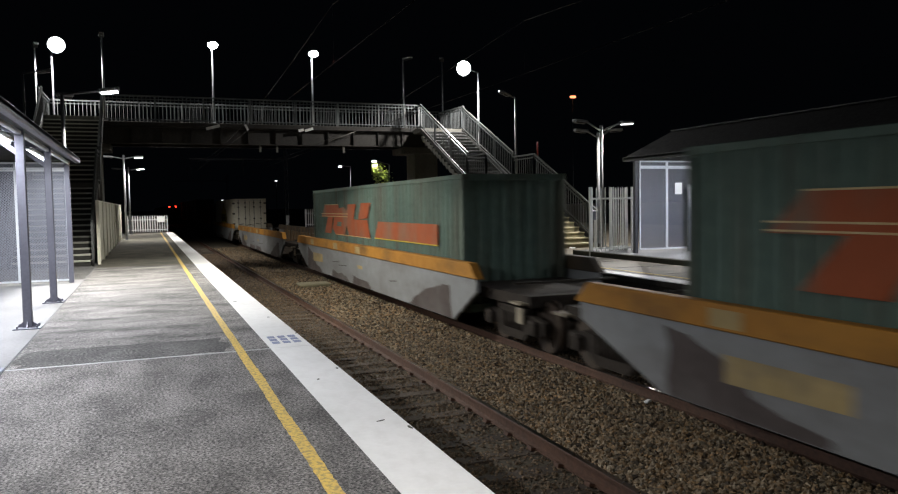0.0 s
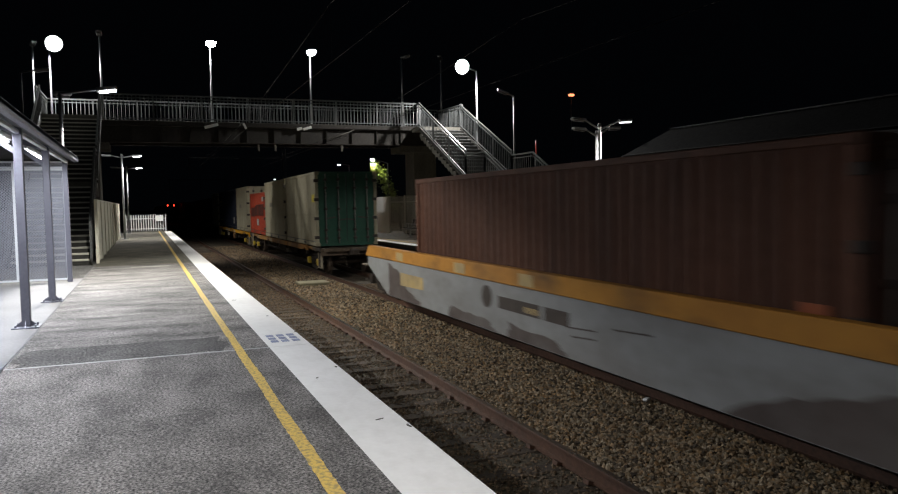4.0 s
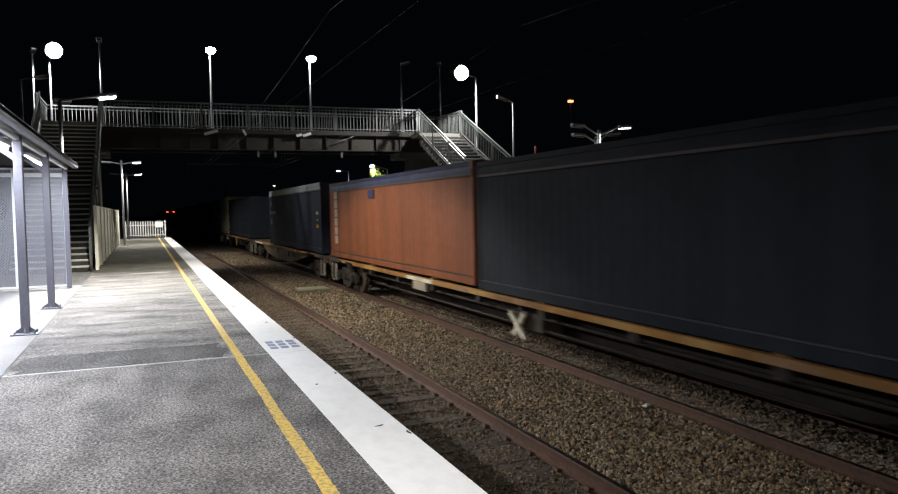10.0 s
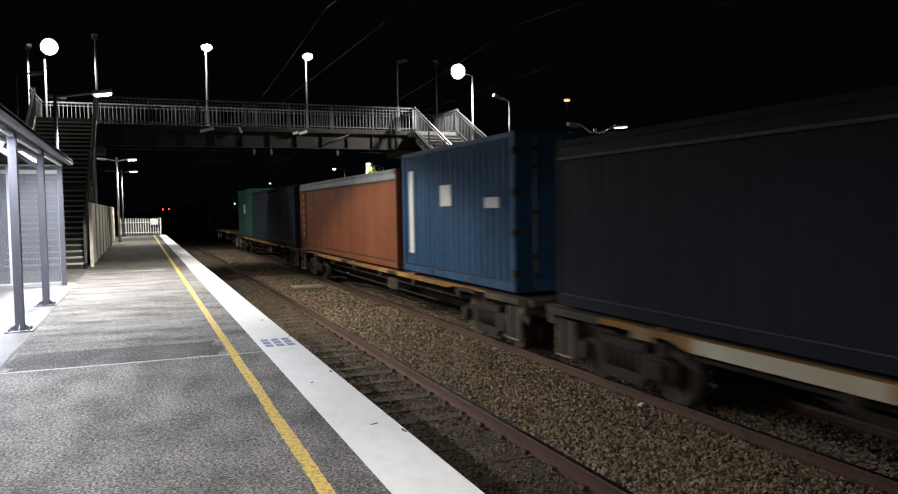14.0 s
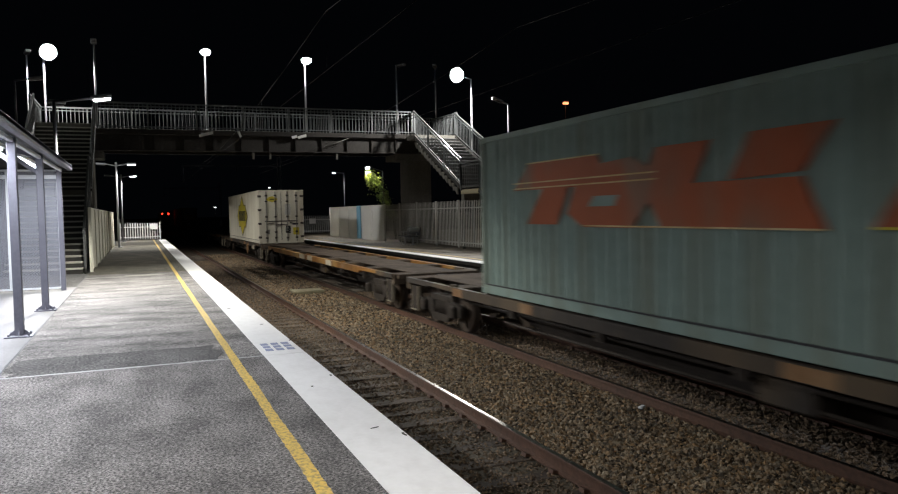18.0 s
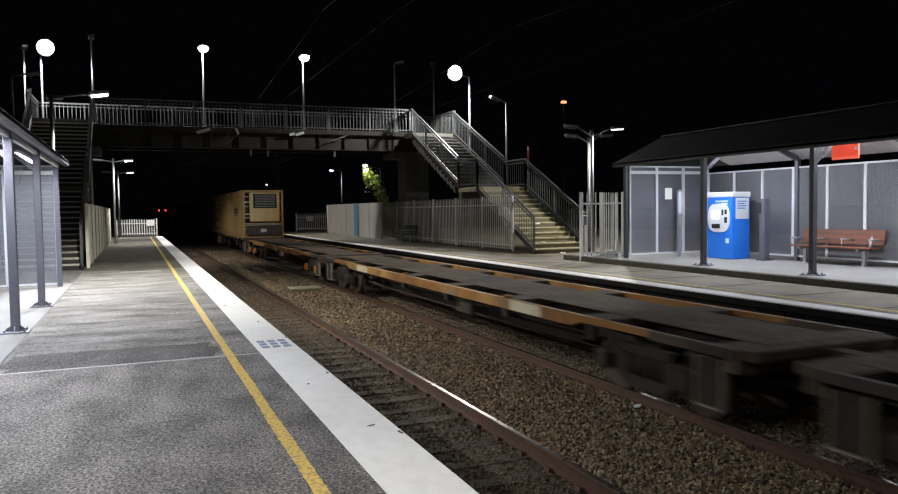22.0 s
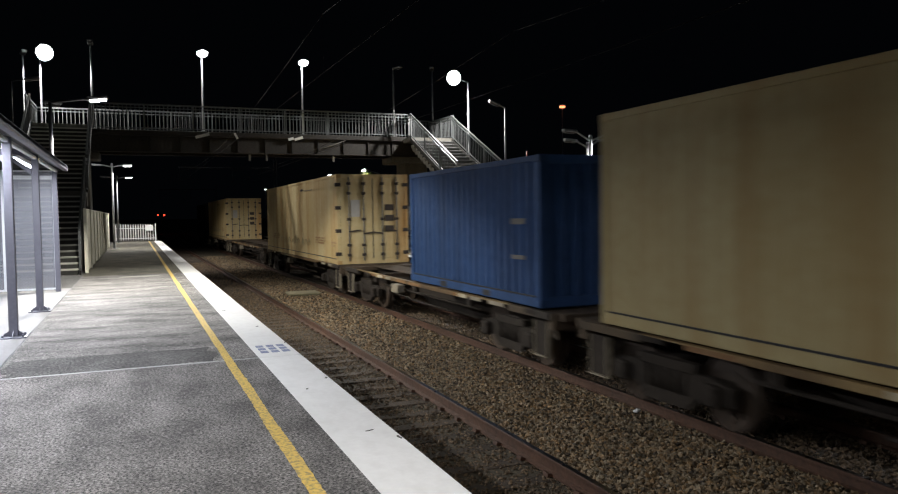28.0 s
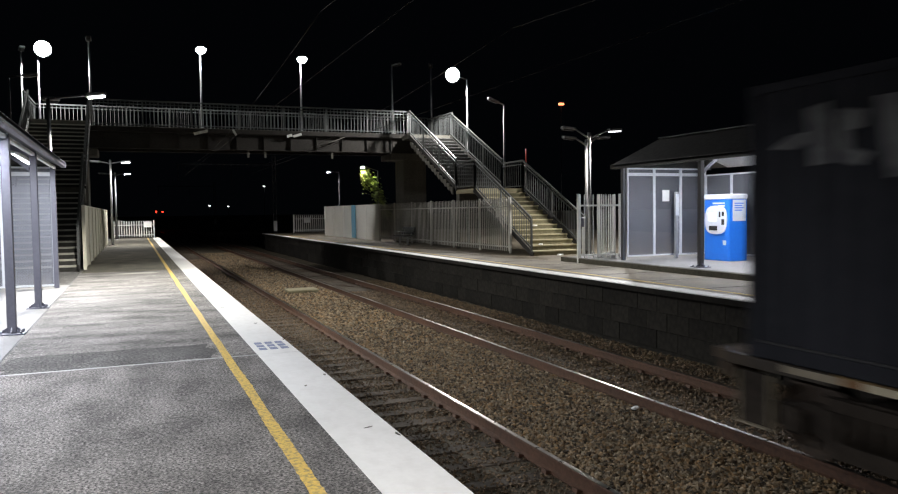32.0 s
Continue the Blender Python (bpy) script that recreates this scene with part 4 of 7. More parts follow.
def sheet_fence(name, x, y0, y1, height, material, label, colours=()):
    """Profiled steel sheets between posts."""
    fe = thing(name, (x, 0, 0), label, "fence", "sheet fences")
    n = round((y1 - y0) / 2.35)
    st = (y1 - y0) / n
    bm = bmesh.new()
    k = int(st / 0.1)
    prof = []
    for i in range(k + 1):
        prof.append((0.0 if i % 2 else 0.03, i * st / k))
    prism(bm, prof + [(a + 0.005, b) for a, b in prof[::-1]], "z", 0.05, height)
    me = mesh_of("sheet", bm, material)
    for i in range(n):
        part("sheet", me, "", fe, at=(0, y0 + i * st, 0))
        part("post", cube(-0.03, 0.06, y0 + i * st - 0.03, y0 + i * st + 0.03, 0, height + 0.04), material, fe)
    part("post", cube(-0.03, 0.06, y1 - 0.03, y1 + 0.03, 0, height + 0.04), material, fe)
    part("top_rail", cube(-0.012, 0.05, y0, y1, height - 0.01, height + 0.03), material, fe)
    return fe


sheet_fence("sheet_fence", -3.08, 24.9, 46.5, 1.88, "sheet_cream", "cream profiled steel fence along the back of the platform")
sheet_fence("sheet_fence", 10.47, 38.95, 51.4, 1.99, "white_paint", "white profiled steel fence along the opposite platform")
single("fence_door", cube(10.38, 10.43, 43.5, 44.25, 0.1, 2.03, 0.008), "pale_blue", "pale blue metal door in the white fence", "door")
picket_fence("palisade_fence", (10.45, 23.65, FZ + 0.04), (10.45, 38.85, FZ + 0.04), 1.93, "tall off white steel palisade fence behind the platform", gap=0.165, w=0.055)
picket_fence("palisade_fence", (10.13, 18.75, FZ), (11.42, 18.55, FZ), 1.95, "white steel palisade gate panel beside the shelter", gap=0.135, w=0.034, material="gate_white")
picket_fence("palisade_fence", (10.95, 18.95, FZ), (11.8, 19.4, FZ), 1.95, "white steel palisade gate leaf standing ajar", gap=0.15, w=0.034, material="gate_white")
picket_fence("end_fence", (-3.0, END - 0.3, 0), (-0.35, END - 0.3, 0), 1.22, "low white barred fence across the platform end", gap=0.16, w=0.05, material="white_paint", group="end fences")
picket_fence("end_fence", (9.85, 59.3, FZ), (12.5, 59.3, FZ), 1.4, "low white barred fence across the opposite platform end", gap=0.16, w=0.05, material="white_paint", group="end fences")
for x, y, z in ((-0.75, END - 0.36, 0.95), (10.9, 59.23, 1.05)):
    single("notice_board", cube(x - 0.25, x + 0.25, y - 0.015, y, z - 0.2, z + 0.2, 0.004), "white_paint", "white notice plate on the platform end fence", "sign", "end fence notices")


# ---- lamps ----
def head(parent, at, tip, size=0.5, lit="lens_small", w=0.22):
    """Lamp head from at towards tip, with the lens on its underside."""
    d, s, u = basis(at, tip)
    a, b = Vector(at), Vector(at) + d * size
    body = part("lamp_head", soft(bar(bmesh.new(), a, b, w, 0.09), 0.02), "pole_grey", parent)
    lens = bar(bmesh.new(), a + d * 0.06 - u * 0.055, b - d * 0.04 - u * 0.055, w * 0.8, 0.04)
    part("lens", lens, lit, body, "glowing lamp lens" if lit != "black" else "unlit lamp lens")


def dome(c, r, way=Vector((0, -1, -0.25))):
    """A bulging lamp glass with its rim at c, oversized to imitate glare."""
    bm = bmesh.new()
    bmesh.ops.create_uvsphere(bm, u_segments=16, v_segments=8, radius=r)
    q = way.normalized().to_track_quat("Z", "Y").to_matrix()
    for v in bm.verts:
        v.co.z = v.co.z * (0.75 if v.co.z > 0 else 0.1)
        v.co = q @ v.co + Vector(c)
    for f in bm.faces:
        f.smooth = True
    return bm


def pole_lamp(name, x, y, z0, z1, arm, lit, label, power=0, group="lamp posts", r=0.06, size=0.5, w=0.22, flood=False, colour=LED, globe=False, metal="galv", lean=0.0, rise=0.06):
    """Steel pole with one arm and head; arm is the (dx, dy) of the head's end."""
    th = thing(name, (x, y, z0), label, "lamp post", group)
    h = z1 - z0
    part("pole", tube(bmesh.new(), (0, 0, 0), (0, 0, h), r, r * 0.6), metal, th, "steel pole")
    part("base_flange", cube(-0.13, 0.13, -0.13, 0.13, 0, 0.025, 0.004), "pole_grey", th)
    d = Vector((arm[0], arm[1], rise))
    ln = d.length
    u = d / ln
    a = Vector((0, 0, h))
    if ln > size:
        part("arm", tube(bmesh.new(), a, a + u * (ln - size), 0.028, n=8), metal, th)
    if flood:
        c = a + u * (ln - size * 0.5)
        hd = part("lamp_head", tube(bmesh.new(), (c.x, c.y + 0.3, c.z + 0.05), (c.x, c.y, c.z), 0.12, 0.36, n=16), "pole_grey", th)
        # dome shape stands in for the glare around the floodlight
        part("lens", dome((c.x, c.y, c.z), 0.32), lit, hd, "floodlight glass swollen to imitate round glare")
    elif globe:
        c = a + u * max(0, ln - size * 0.5)
        hd = part("lamp_head", tube(bmesh.new(), c + Vector((0, 0, 0.1)), c, 0.06, 0.24, n=14), "pole_grey", th)
        # this bowl, too, is rounded out to look like glare
        part("lens", dome(c, 0.23, Vector((0, -0.35, -1))), lit, hd, "lamp bowl swollen to imitate round glare")
    else:
        head(th, a + u * max(0, ln - size), a + u * ln, size, lit, w)
    if power:
        p = Vector((x, y, z0)) + a + u * (ln - size / 2)
        if flood:
            spot_lamp("flood_lamp", p + Vector((0, -0.1, -0.38)), p + Vector((0.0, -1.0, -12)), power, 166, colour, 0.2)
        else:
            area_lamp("pole_light", p - Vector((0, 0, 0.12)), p - Vector((-lean, 0, 5)), power, 0.35, colour, spread=158)
    return th


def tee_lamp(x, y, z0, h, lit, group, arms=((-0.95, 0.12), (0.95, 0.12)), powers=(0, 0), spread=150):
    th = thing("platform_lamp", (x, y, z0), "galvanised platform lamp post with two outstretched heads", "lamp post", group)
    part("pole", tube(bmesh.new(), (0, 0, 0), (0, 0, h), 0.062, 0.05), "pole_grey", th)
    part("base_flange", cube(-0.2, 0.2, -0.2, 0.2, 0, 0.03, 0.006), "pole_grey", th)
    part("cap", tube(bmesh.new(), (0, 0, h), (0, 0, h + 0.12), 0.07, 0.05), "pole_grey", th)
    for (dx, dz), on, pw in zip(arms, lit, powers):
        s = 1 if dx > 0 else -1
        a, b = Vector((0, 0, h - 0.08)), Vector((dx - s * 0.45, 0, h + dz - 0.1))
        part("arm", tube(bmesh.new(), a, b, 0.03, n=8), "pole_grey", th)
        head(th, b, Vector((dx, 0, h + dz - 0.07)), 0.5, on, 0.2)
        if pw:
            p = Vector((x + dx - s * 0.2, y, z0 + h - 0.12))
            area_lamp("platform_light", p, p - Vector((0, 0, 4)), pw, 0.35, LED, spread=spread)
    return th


on, off = "lens_small", "black"
pole_lamp("bridge_lamp", 1.25, 35.55, DECK, 8.85, (0.1, -0.35), "lens_small", "lit lamp on a slim pole on the footbridge", POLE_W, "bridge lamps", 0.05, 0.5, 0.42, globe=True)
pole_lamp("bridge_lamp", 5.7, 35.55, DECK, 8.72, (0.16, -0.35), "lens_small", "lit lamp on a slim pole on the footbridge", POLE_W, "bridge lamps", 0.05, 0.5, 0.42, globe=True)
pole_lamp("bridge_lamp", 10.18, 35.55, DECK, 8.72, (0.3, -0.3), "black", "unlit lamp on a slim pole on the footbridge", 0, "bridge lamps", 0.05)
pole_lamp("bridge_lamp", -3.2, 35.5, DECK, 8.95, (0.0, -0.45), "black", "unlit lamp on a slim pole on the footbridge", 0, "bridge lamps", 0.05)
pole_lamp("bridge_lamp", 12.95, 37.4, DECK, 9.14, (-0.2, -0.4), "black", "unlit lamp on a tall pole behind the footbridge", 0, "bridge lamps", 0.05)
pole_lamp("stair_lamp", 12.85, 32.6, -0.1, 7.72, (-1.05, -0.3), "lens", "bright floodlight on a pole above the stairs", FLOOD_W, "floodlights", 0.06, 0.5, 0.3, True, metal="pole_grey", rise=0.16)
pole_lamp("stair_lamp", 12.9, 28.9, -0.1, 6.05, (-0.7, 0.1), "black", "unlit lamp on a curved arm above the stairs", 0, "stair lamps", 0.06, metal="pole_grey", rise=0.28)
pole_lamp("stair_lamp", -5.28, 37.3, -0.1, 8.72, (0.35, -0.6), "lens", "bright floodlight on a pole above the stairs", FLOOD_W, "floodlights", 0.06, 0.5, 0.3, True, metal="steel_dark")
pole_lamp("stair_lamp", -5.95, 37.5, -0.1, 8.75, (0.1, -0.4), "black", "unlit lamp on a pole beside the stairs", 0, "stair lamps", 0.05)
arm_post = pole_lamp("platform_lamp", -3.4, 19.35, -0.1, 4.24, (1.2, 0.0), "lens_small", "lit lamp on a long arm at the end of the shelter", 0, "near platform lamps", 0.062, 0.45, 0.25, colour=WARM, metal="steel_dark", rise=0.17)
head(arm_post, (0.06, 0.1, 4.36), (0.0, 0.6, 4.4), 0.45, "black", 0.36)
spot_lamp("platform_light", (-2.42, 19.35, 4.24), (-1.2, 19.35, -0.6), ARM_W, 134, WARM, 0.25)
pole_lamp("stair_lamp", -5.5, 30.0, -0.1, 6.38, (0.9, 0.0), "black", "unlit lamp on a dark pole beside the stairs", 0, "stair lamps", 0.05, metal="steel_dark", rise=0.16)
pole_lamp("platform_lamp", 11.15, 50.0, -0.1, 4.3, (-0.85, -0.1), "lens_small", "lit lamp on a slim grey pole behind the white fence", 150, "opposite platform lamps", 0.03, 0.3, 0.12, metal="steel_dark")
tee_lamp(-2.74, 44.6, 0, 4.46, (off, on), "near platform lamps", powers=(0, TEE_W))
tee_lamp(-2.72, 55.0, 0, 4.35, (off, on), "near platform lamps", powers=(0, TEE_W))
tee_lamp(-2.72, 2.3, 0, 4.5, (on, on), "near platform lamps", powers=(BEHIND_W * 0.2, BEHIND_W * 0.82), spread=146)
tee_lamp(12.3, 21.5, FZ, 3.96, (off, "lens_dim"), "opposite platform lamps", arms=((-1.0, 0.32), (1.2, 0.32)))
spot_lamp("platform_light", (13.3, 21.5, FZ + 4.02), (13.1, 21.0, 0), STAIR_W, 170, LED, 0.15)
tee_lamp(13.0, 22.75, FZ, 3.86, (off, off), "opposite platform lamps", arms=((-0.9, 0.25), (0.9, 0.3)))
for x, y, z, m, g in ((24.3, 43.2, 8.55, "sodium", "street lamps"), (20.6, 141.0, 6.65, "lens_dim", "street lamps"),
                      (14.2, 141.0, 3.05, "lens_dim", "street lamps"), (11.0, 141.0, 3.2, "lens_dim", "street lamps")):
    slim = 0.022 if y < 50 else 0.06
    th = thing("street_lamp", (x, y, -1.8), "distant street lamp glowing in the dark", "street lamp", g)
    part("pole", tube(bmesh.new(), (0, 0, 0), (0, 0, z + 1.8), slim, slim * 0.7), "black", th)
    hd = part("lamp_head", cube(-0.2, 0.2, -0.12, 0.12, z + 1.8, z + 1.9, 0.02), "steel_dark", th)
    part("lens", cube(-0.17, 0.17, -0.16, 0.09, z + 1.66, z + 1.8, 0.03), m, hd, "glowing lens")
th = thing("fence_lamp", (11.5, 42.4, -0.1), "small lit lamp on a dark pole among the leaves", "street lamp")
part("pole", tube(bmesh.new(), (0, 0, 0), (0, 0, 4.1), 0.03), "black", th)
part("arm", tube(bmesh.new(), (0, 0, 4.1), (-0.95, -0.5, 4.3), 0.018, n=8), "black", th)
hd = part("lamp_head", cube(-1.2, -0.92, -0.62, -0.42, 4.28, 4.34, 0.02), "black", th)
part("lens", dome((-1.06, -0.52, 4.27), 0.11, Vector((0, -0.3, -1))), "lens_small", hd, "lamp bowl swollen to imitate round glare")
area_lamp("leaf_light", (10.44, 41.86, 3.98), (11.0, 42.2, 0), 110, 0.15, LED)
th = thing("railway_signal", (2.9, 150, -1.3), "distant railway signal showing red", "signal")
part("post", tube(bmesh.new(), (0, 0, 0), (0, 0, 3.3), 0.08), "steel_dark", th)
part("signal_head", cube(-0.75, 0.75, -0.1, 0.15, 3.25, 3.75, 0.03), "black", th)
for sx in (-0.55, 0.55):
    part("red_lens", tube(bmesh.new(), (sx, -0.12, 3.5), (sx, -0.1, 3.5), 0.14), "red_light", th, "red signal lamp")

# ---- overhead wires ----
for xc in TRACKS:
    w = thing("overhead_wire", (xc, 0, 0), "overhead contact wire and catenary above the track", "wire", "overhead wires")
    part("contact_wire", tube(bmesh.new(), (0, -60, 4.25), (0, 260, 4.25), 0.007, n=6), "wire", w)
    cat = bmesh.new()
    span = 48.0
    for k in range(-1, 5):
        y0 = 62 + (k - 2) * span
        pts = [(y0 + span * i / 12, 4.42 + 0.9 * (2 * i / 12 - 1) ** 2) for i in range(13)]
        for (a, za), (b, zb) in zip(pts, pts[1:]):
            tube(cat, (0.0, a, za), (0.0, b, zb), 0.006, n=6)
        for a, za in pts[::2]:
            part("dropper", tube(bmesh.new(), (0, a, 4.25), (0, a, za), 0.002, n=4), "wire", w)
    part("catenary", cat, "wire", w)
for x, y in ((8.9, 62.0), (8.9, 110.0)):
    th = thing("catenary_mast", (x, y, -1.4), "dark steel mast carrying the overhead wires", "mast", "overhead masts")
    mm = bmesh.new()
    for sx in (-0.12, 0.12):
        box(mm, sx - 0.02, sx + 0.02, -0.09, 0.09, 0, 7.6)
    for i in range(15):
        bar(mm, (-0.12, 0, 0.3 + i * 0.5), (0.12, 0, 0.8 + i * 0.5), 0.04, 0.02)
    part("mast", mm, "steel_dark", th)
    part("bracket", bar(bmesh.new(), (0, 0, 6.9), (-7.4, 0, 6.9), 0.08, 0.08), "steel_dark", th)
    for xc in TRACKS:
        part("hanger", tube(bmesh.new(), (xc - x, 0, 6.9), (xc - x, 0, 5.66), 0.025), "steel_dark", th)
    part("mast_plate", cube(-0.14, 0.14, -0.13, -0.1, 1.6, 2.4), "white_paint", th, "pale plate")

# ---- loose things on the platforms ----
def ticket_machine():
    x0, x1, y0, y1, z = 12.6, 13.22, 15.43, 16.36, FZ + 0.134
    t = thing("ticket_machine", (0, 0, 0), "blue ticket machine with a white console inside the shelter", "ticket machine")
    part("cabinet", cube(x0, x1, y0, y1, z, z + 1.62, 0.02), "machine_blue", t)
    part("top", cube(x0 - 0.01, x1 + 0.01, y0 - 0.01, y1 + 0.01, z + 1.62, z + 1.76, 0.02), "machine_white", t, "white top band")
    n = 20
    pts = [((y0 + y1) / 2 + 0.4 * math.copysign(abs(math.cos(a)) ** 0.6, math.cos(a)), z + 1.08 + 0.38 * math.copysign(abs(math.sin(a)) ** 0.8, math.sin(a))) for a in (i * math.tau / n for i in range(n))]
    con = part("console", prism(bmesh.new(), pts, "x", x0 - 0.03, x0 + 0.01), "machine_white", t, "white rounded console")
    part("screen", cube(x0 - 0.036, x0 - 0.03, y0 + 0.42, y0 + 0.72, z + 1.05, z + 1.28), "screen", con, "lit display")
    part("keypad", cube(x0 - 0.036, x0 - 0.03, y0 + 0.14, y0 + 0.24, z + 0.95, z + 1.1), "black", con)
    part("coin_slot", cube(x0 - 0.036, x0 - 0.03, y0 + 0.15, y0 + 0.23, z + 1.18, z + 1.3), "black", con)
    part("card_slot", cube(x0 - 0.036, x0 - 0.03, y0 + 0.28, y0 + 0.34, z + 1.15, z + 1.3), "black", con)
    part("tray", cube(x0 - 0.04, x0 - 0.03, y0 + 0.4, y0 + 0.7, z + 0.8, z + 0.92), "black", con)
    part("badge", cube(x0 - 0.006, x0 - 0.001, y0 + 0.1, y0 + 0.22, z + 0.42, z + 0.54), "machine_white", t, "small white emblem")
    side = part("notice_panel", cube(x0 + 0.12, x1 - 0.06, y0 - 0.006, y0 - 0.001, z + 1.05, z + 1.6), "machine_white", t, "pale notice on the side")
    for i in range(4):
        part("text_bar", cube(x0 + 0.18, x1 - 0.14 - 0.05 * (i % 2), y0 - 0.009, y0 - 0.006, z + 1.5 - i * 0.06, z + 1.525 - i * 0.06), "machine_blue", side)
    for i in range(2):
        part("title_bar", cube(x0 - 0.006, x0 - 0.001, y0 + 0.15, y0 + 0.6 - 0.2 * i, z + 1.5 - i * 0.07, z + 1.54 - i * 0.07), "machine_white", t)


ticket_machine()


def bench(x, y0, y1, z, wood, label, group):
    t = thing("platform_bench", (0, 0, 0), label, "bench", group)
    for i in range(3):
        part("seat_slat", cube(x - 0.42 + i * 0.15, x - 0.29 + i * 0.15, y0, y1, z + 0.40, z + 0.435, 0.008), wood, t)
    for i in range(3):
        zz = z + 0.47 + i * 0.115
        part("back_slat", soft(prism(bmesh.new(), [(x + 0.03 + i * 0.025, zz), (x + 0.065 + i * 0.025, zz), (x + 0.09 + i * 0.025, zz + 0.115), (x + 0.055 + i * 0.025, zz + 0.115)], "y", y0, y1), 0.006), wood, t)
    for y in (y0 + 0.3, y1 - 0.3):
        lg = bmesh.new()
        box(lg, x - 0.2, x - 0.12, y - 0.04, y + 0.04, z, z + 0.39)
        box(lg, x - 0.4, x + 0.04, y - 0.03, y + 0.03, z + 0.35, z + 0.40)
        bar(lg, (x, y, z + 0.39), (x + 0.14, y, z + 0.8), 0.05, 0.04)
        box(lg, x - 0.28, x - 0.04, y - 0.08, y + 0.08, z, z + 0.015)
        part("leg", lg, "galv", t, "grey metal support")
    for k in range(4):
        y = y0 + 0.03 + (y1 - y0 - 0.06) * k / 3
        ar = bmesh.new()
        tube(ar, (x - 0.34, y, z + 0.43), (x - 0.34, y, z + 0.6), 0.014, n=8)
        tube(ar, (x - 0.36, y, z + 0.61), (x + 0.02, y, z + 0.58), 0.022, n=8)
        part("armrest", ar, "galv", t, "metal armrest")


bench(13.4, 11.75, 13.95, FZ + 0.134, "bench_wood", "red brown slatted bench with metal armrests in the shelter", "benches")
bench(10.25, 33.1, 34.8, FZ, "black", "dark bench against the palisade fence", "benches")
v = thing("card_reader", (13.05, 14.77, FZ + 0.134), "grey ticket card reader post in the shelter", "card reader")
part("post", cube(-0.1, 0.1, -0.09, 0.09, 0, 1.57, 0.02), "steel_grey", v)
part("reader", cube(-0.14, -0.1, 0.0, 0.14, 1.2, 1.46, 0.015), "black", v, "dark reader pad")
part("foot", cube(-0.15, 0.15, -0.14, 0.14, 0, 0.02), "steel_dark", v)
v = thing("card_reader", (11.15, 20.1, FZ), "slim pale reader post near the gate", "card reader")
part("post", tube(bmesh.new(), (0, 0, 0), (0, 0, 1.15), 0.04), "white_paint", v)
part("reader", cube(-0.09, 0.09, -0.07, 0.07, 1.0, 1.3, 0.03), "steel_grey", v)
s_ = thing("station_sign", (11.35, 10.98, 2.48), "lit orange red sign hanging under the shelter roof", "sign")
part("face", cube(-0.02, 0.02, -0.3, 0.31, 0.0, 0.29, 0.006), "sign_red", s_, "glowing orange panel")
part("lower_band", cube(-0.024, -0.021, -0.29, 0.3, 0.01, 0.05), "sign_pale", s_, "paler lower band")
part("emblem", cube(-0.026, -0.021, -0.29, -0.22, 0.17, 0.24), "paper", s_)
for yy in (-0.27, 0.18):
    part("hanger", cube(-0.012, 0.012, yy, yy + 0.03, 0.27, 0.6), "steel_dark", s_)
n_ = thing("wall_notice", (12.16, 17.42, 1.95), "white paper notice fixed to the shelter wall", "notice")
part("sheet", cube(-0.12, 0.12, -0.008, 0, -0.16, 0.16), "paper", n_)
h_ = thing("help_post", (12.35, 17.2, FZ + 0.134), "slim pale post beside the shelter wall", "post")
part("post", cube(-0.05, 0.05, -0.04, 0.04, 0, 1.86, 0.012), "galv", h_)
part("panel", cube(-0.06, 0.06, -0.05, -0.04, 1.2, 1.8, 0.01), "machine_white", h_)
rm = thing("marker_post", (12.85, 26.9, -0.1), "thin dark post with a red upper end beside the stairs", "post")
part("post", tube(bmesh.new(), (0, 0, 0), (0, 0, 3.5), 0.03), "black", rm)
part("red_end", tube(bmesh.new(), (0, 0, 3.5), (0, 0, 4.15), 0.03), "red_paint", rm, "red painted upper end")
pit = thing("cable_pit", (3.65, 26.4, -1.2), "low concrete cable pit between the tracks", "cable pit")
# box sides take the shaded step colour, the lid the full one
part("box", cube(-0.5, 0.5, -0.4, 0.4, -0.2, 0.09, 0.02), "step_shaded", pit)
part("lid", cube(-0.53, 0.53, -0.43, 0.43, 0.092, 0.15, 0.012), "step", pit, "pale concrete lid")
for x, y, z, a in ((4.5, 8.45, -1.13, 0.5), (0.52, 8.9, -1.22, 1.2), (4.95, 15.2, -1.18, 0.3), (1.5, 5.6, -1.2, 2.0), (0.5, 6.0, -1.22, 0.1)):
    b = cube(-0.06, 0.06, -0.035, 0.035, 0, 0.035, 0.012)
    bmesh.ops.rotate(b, verts=b.verts[:], cent=(0, 0, 0), matrix=Matrix.Rotation(a, 3, "Z"))
    single("litter", b, "paper", "crumpled white litter lying on the ballast", "litter", "litter", at=(x, y, z))

for x, y, z, a in ((11.62, 24.02, 1.02, 0.4), (11.6, 22.22, FZ, 0.2), (11.15, 22.75, 0.4, 0.9)):
    b = cube(-0.1, 0.1, -0.06, 0.06, 0, 0.045, 0.012)
    bmesh.ops.rotate(b, verts=b.verts[:], cent=(0, 0, 0), matrix=Matrix.Rotation(a, 3, "Z"))
    single("litter", b, "paper", "white paper litter dropped on the stairs", "litter", "litter", at=(x, y, z))
plq = thing("fence_plaque", (10.39, 24.5, 1.35), "small pale plaque fixed to the palisade fence", "sign")
part("plate", cube(-0.012, 0.012, -0.1, 0.1, 0, 0.32, 0.004), "picket", plq)


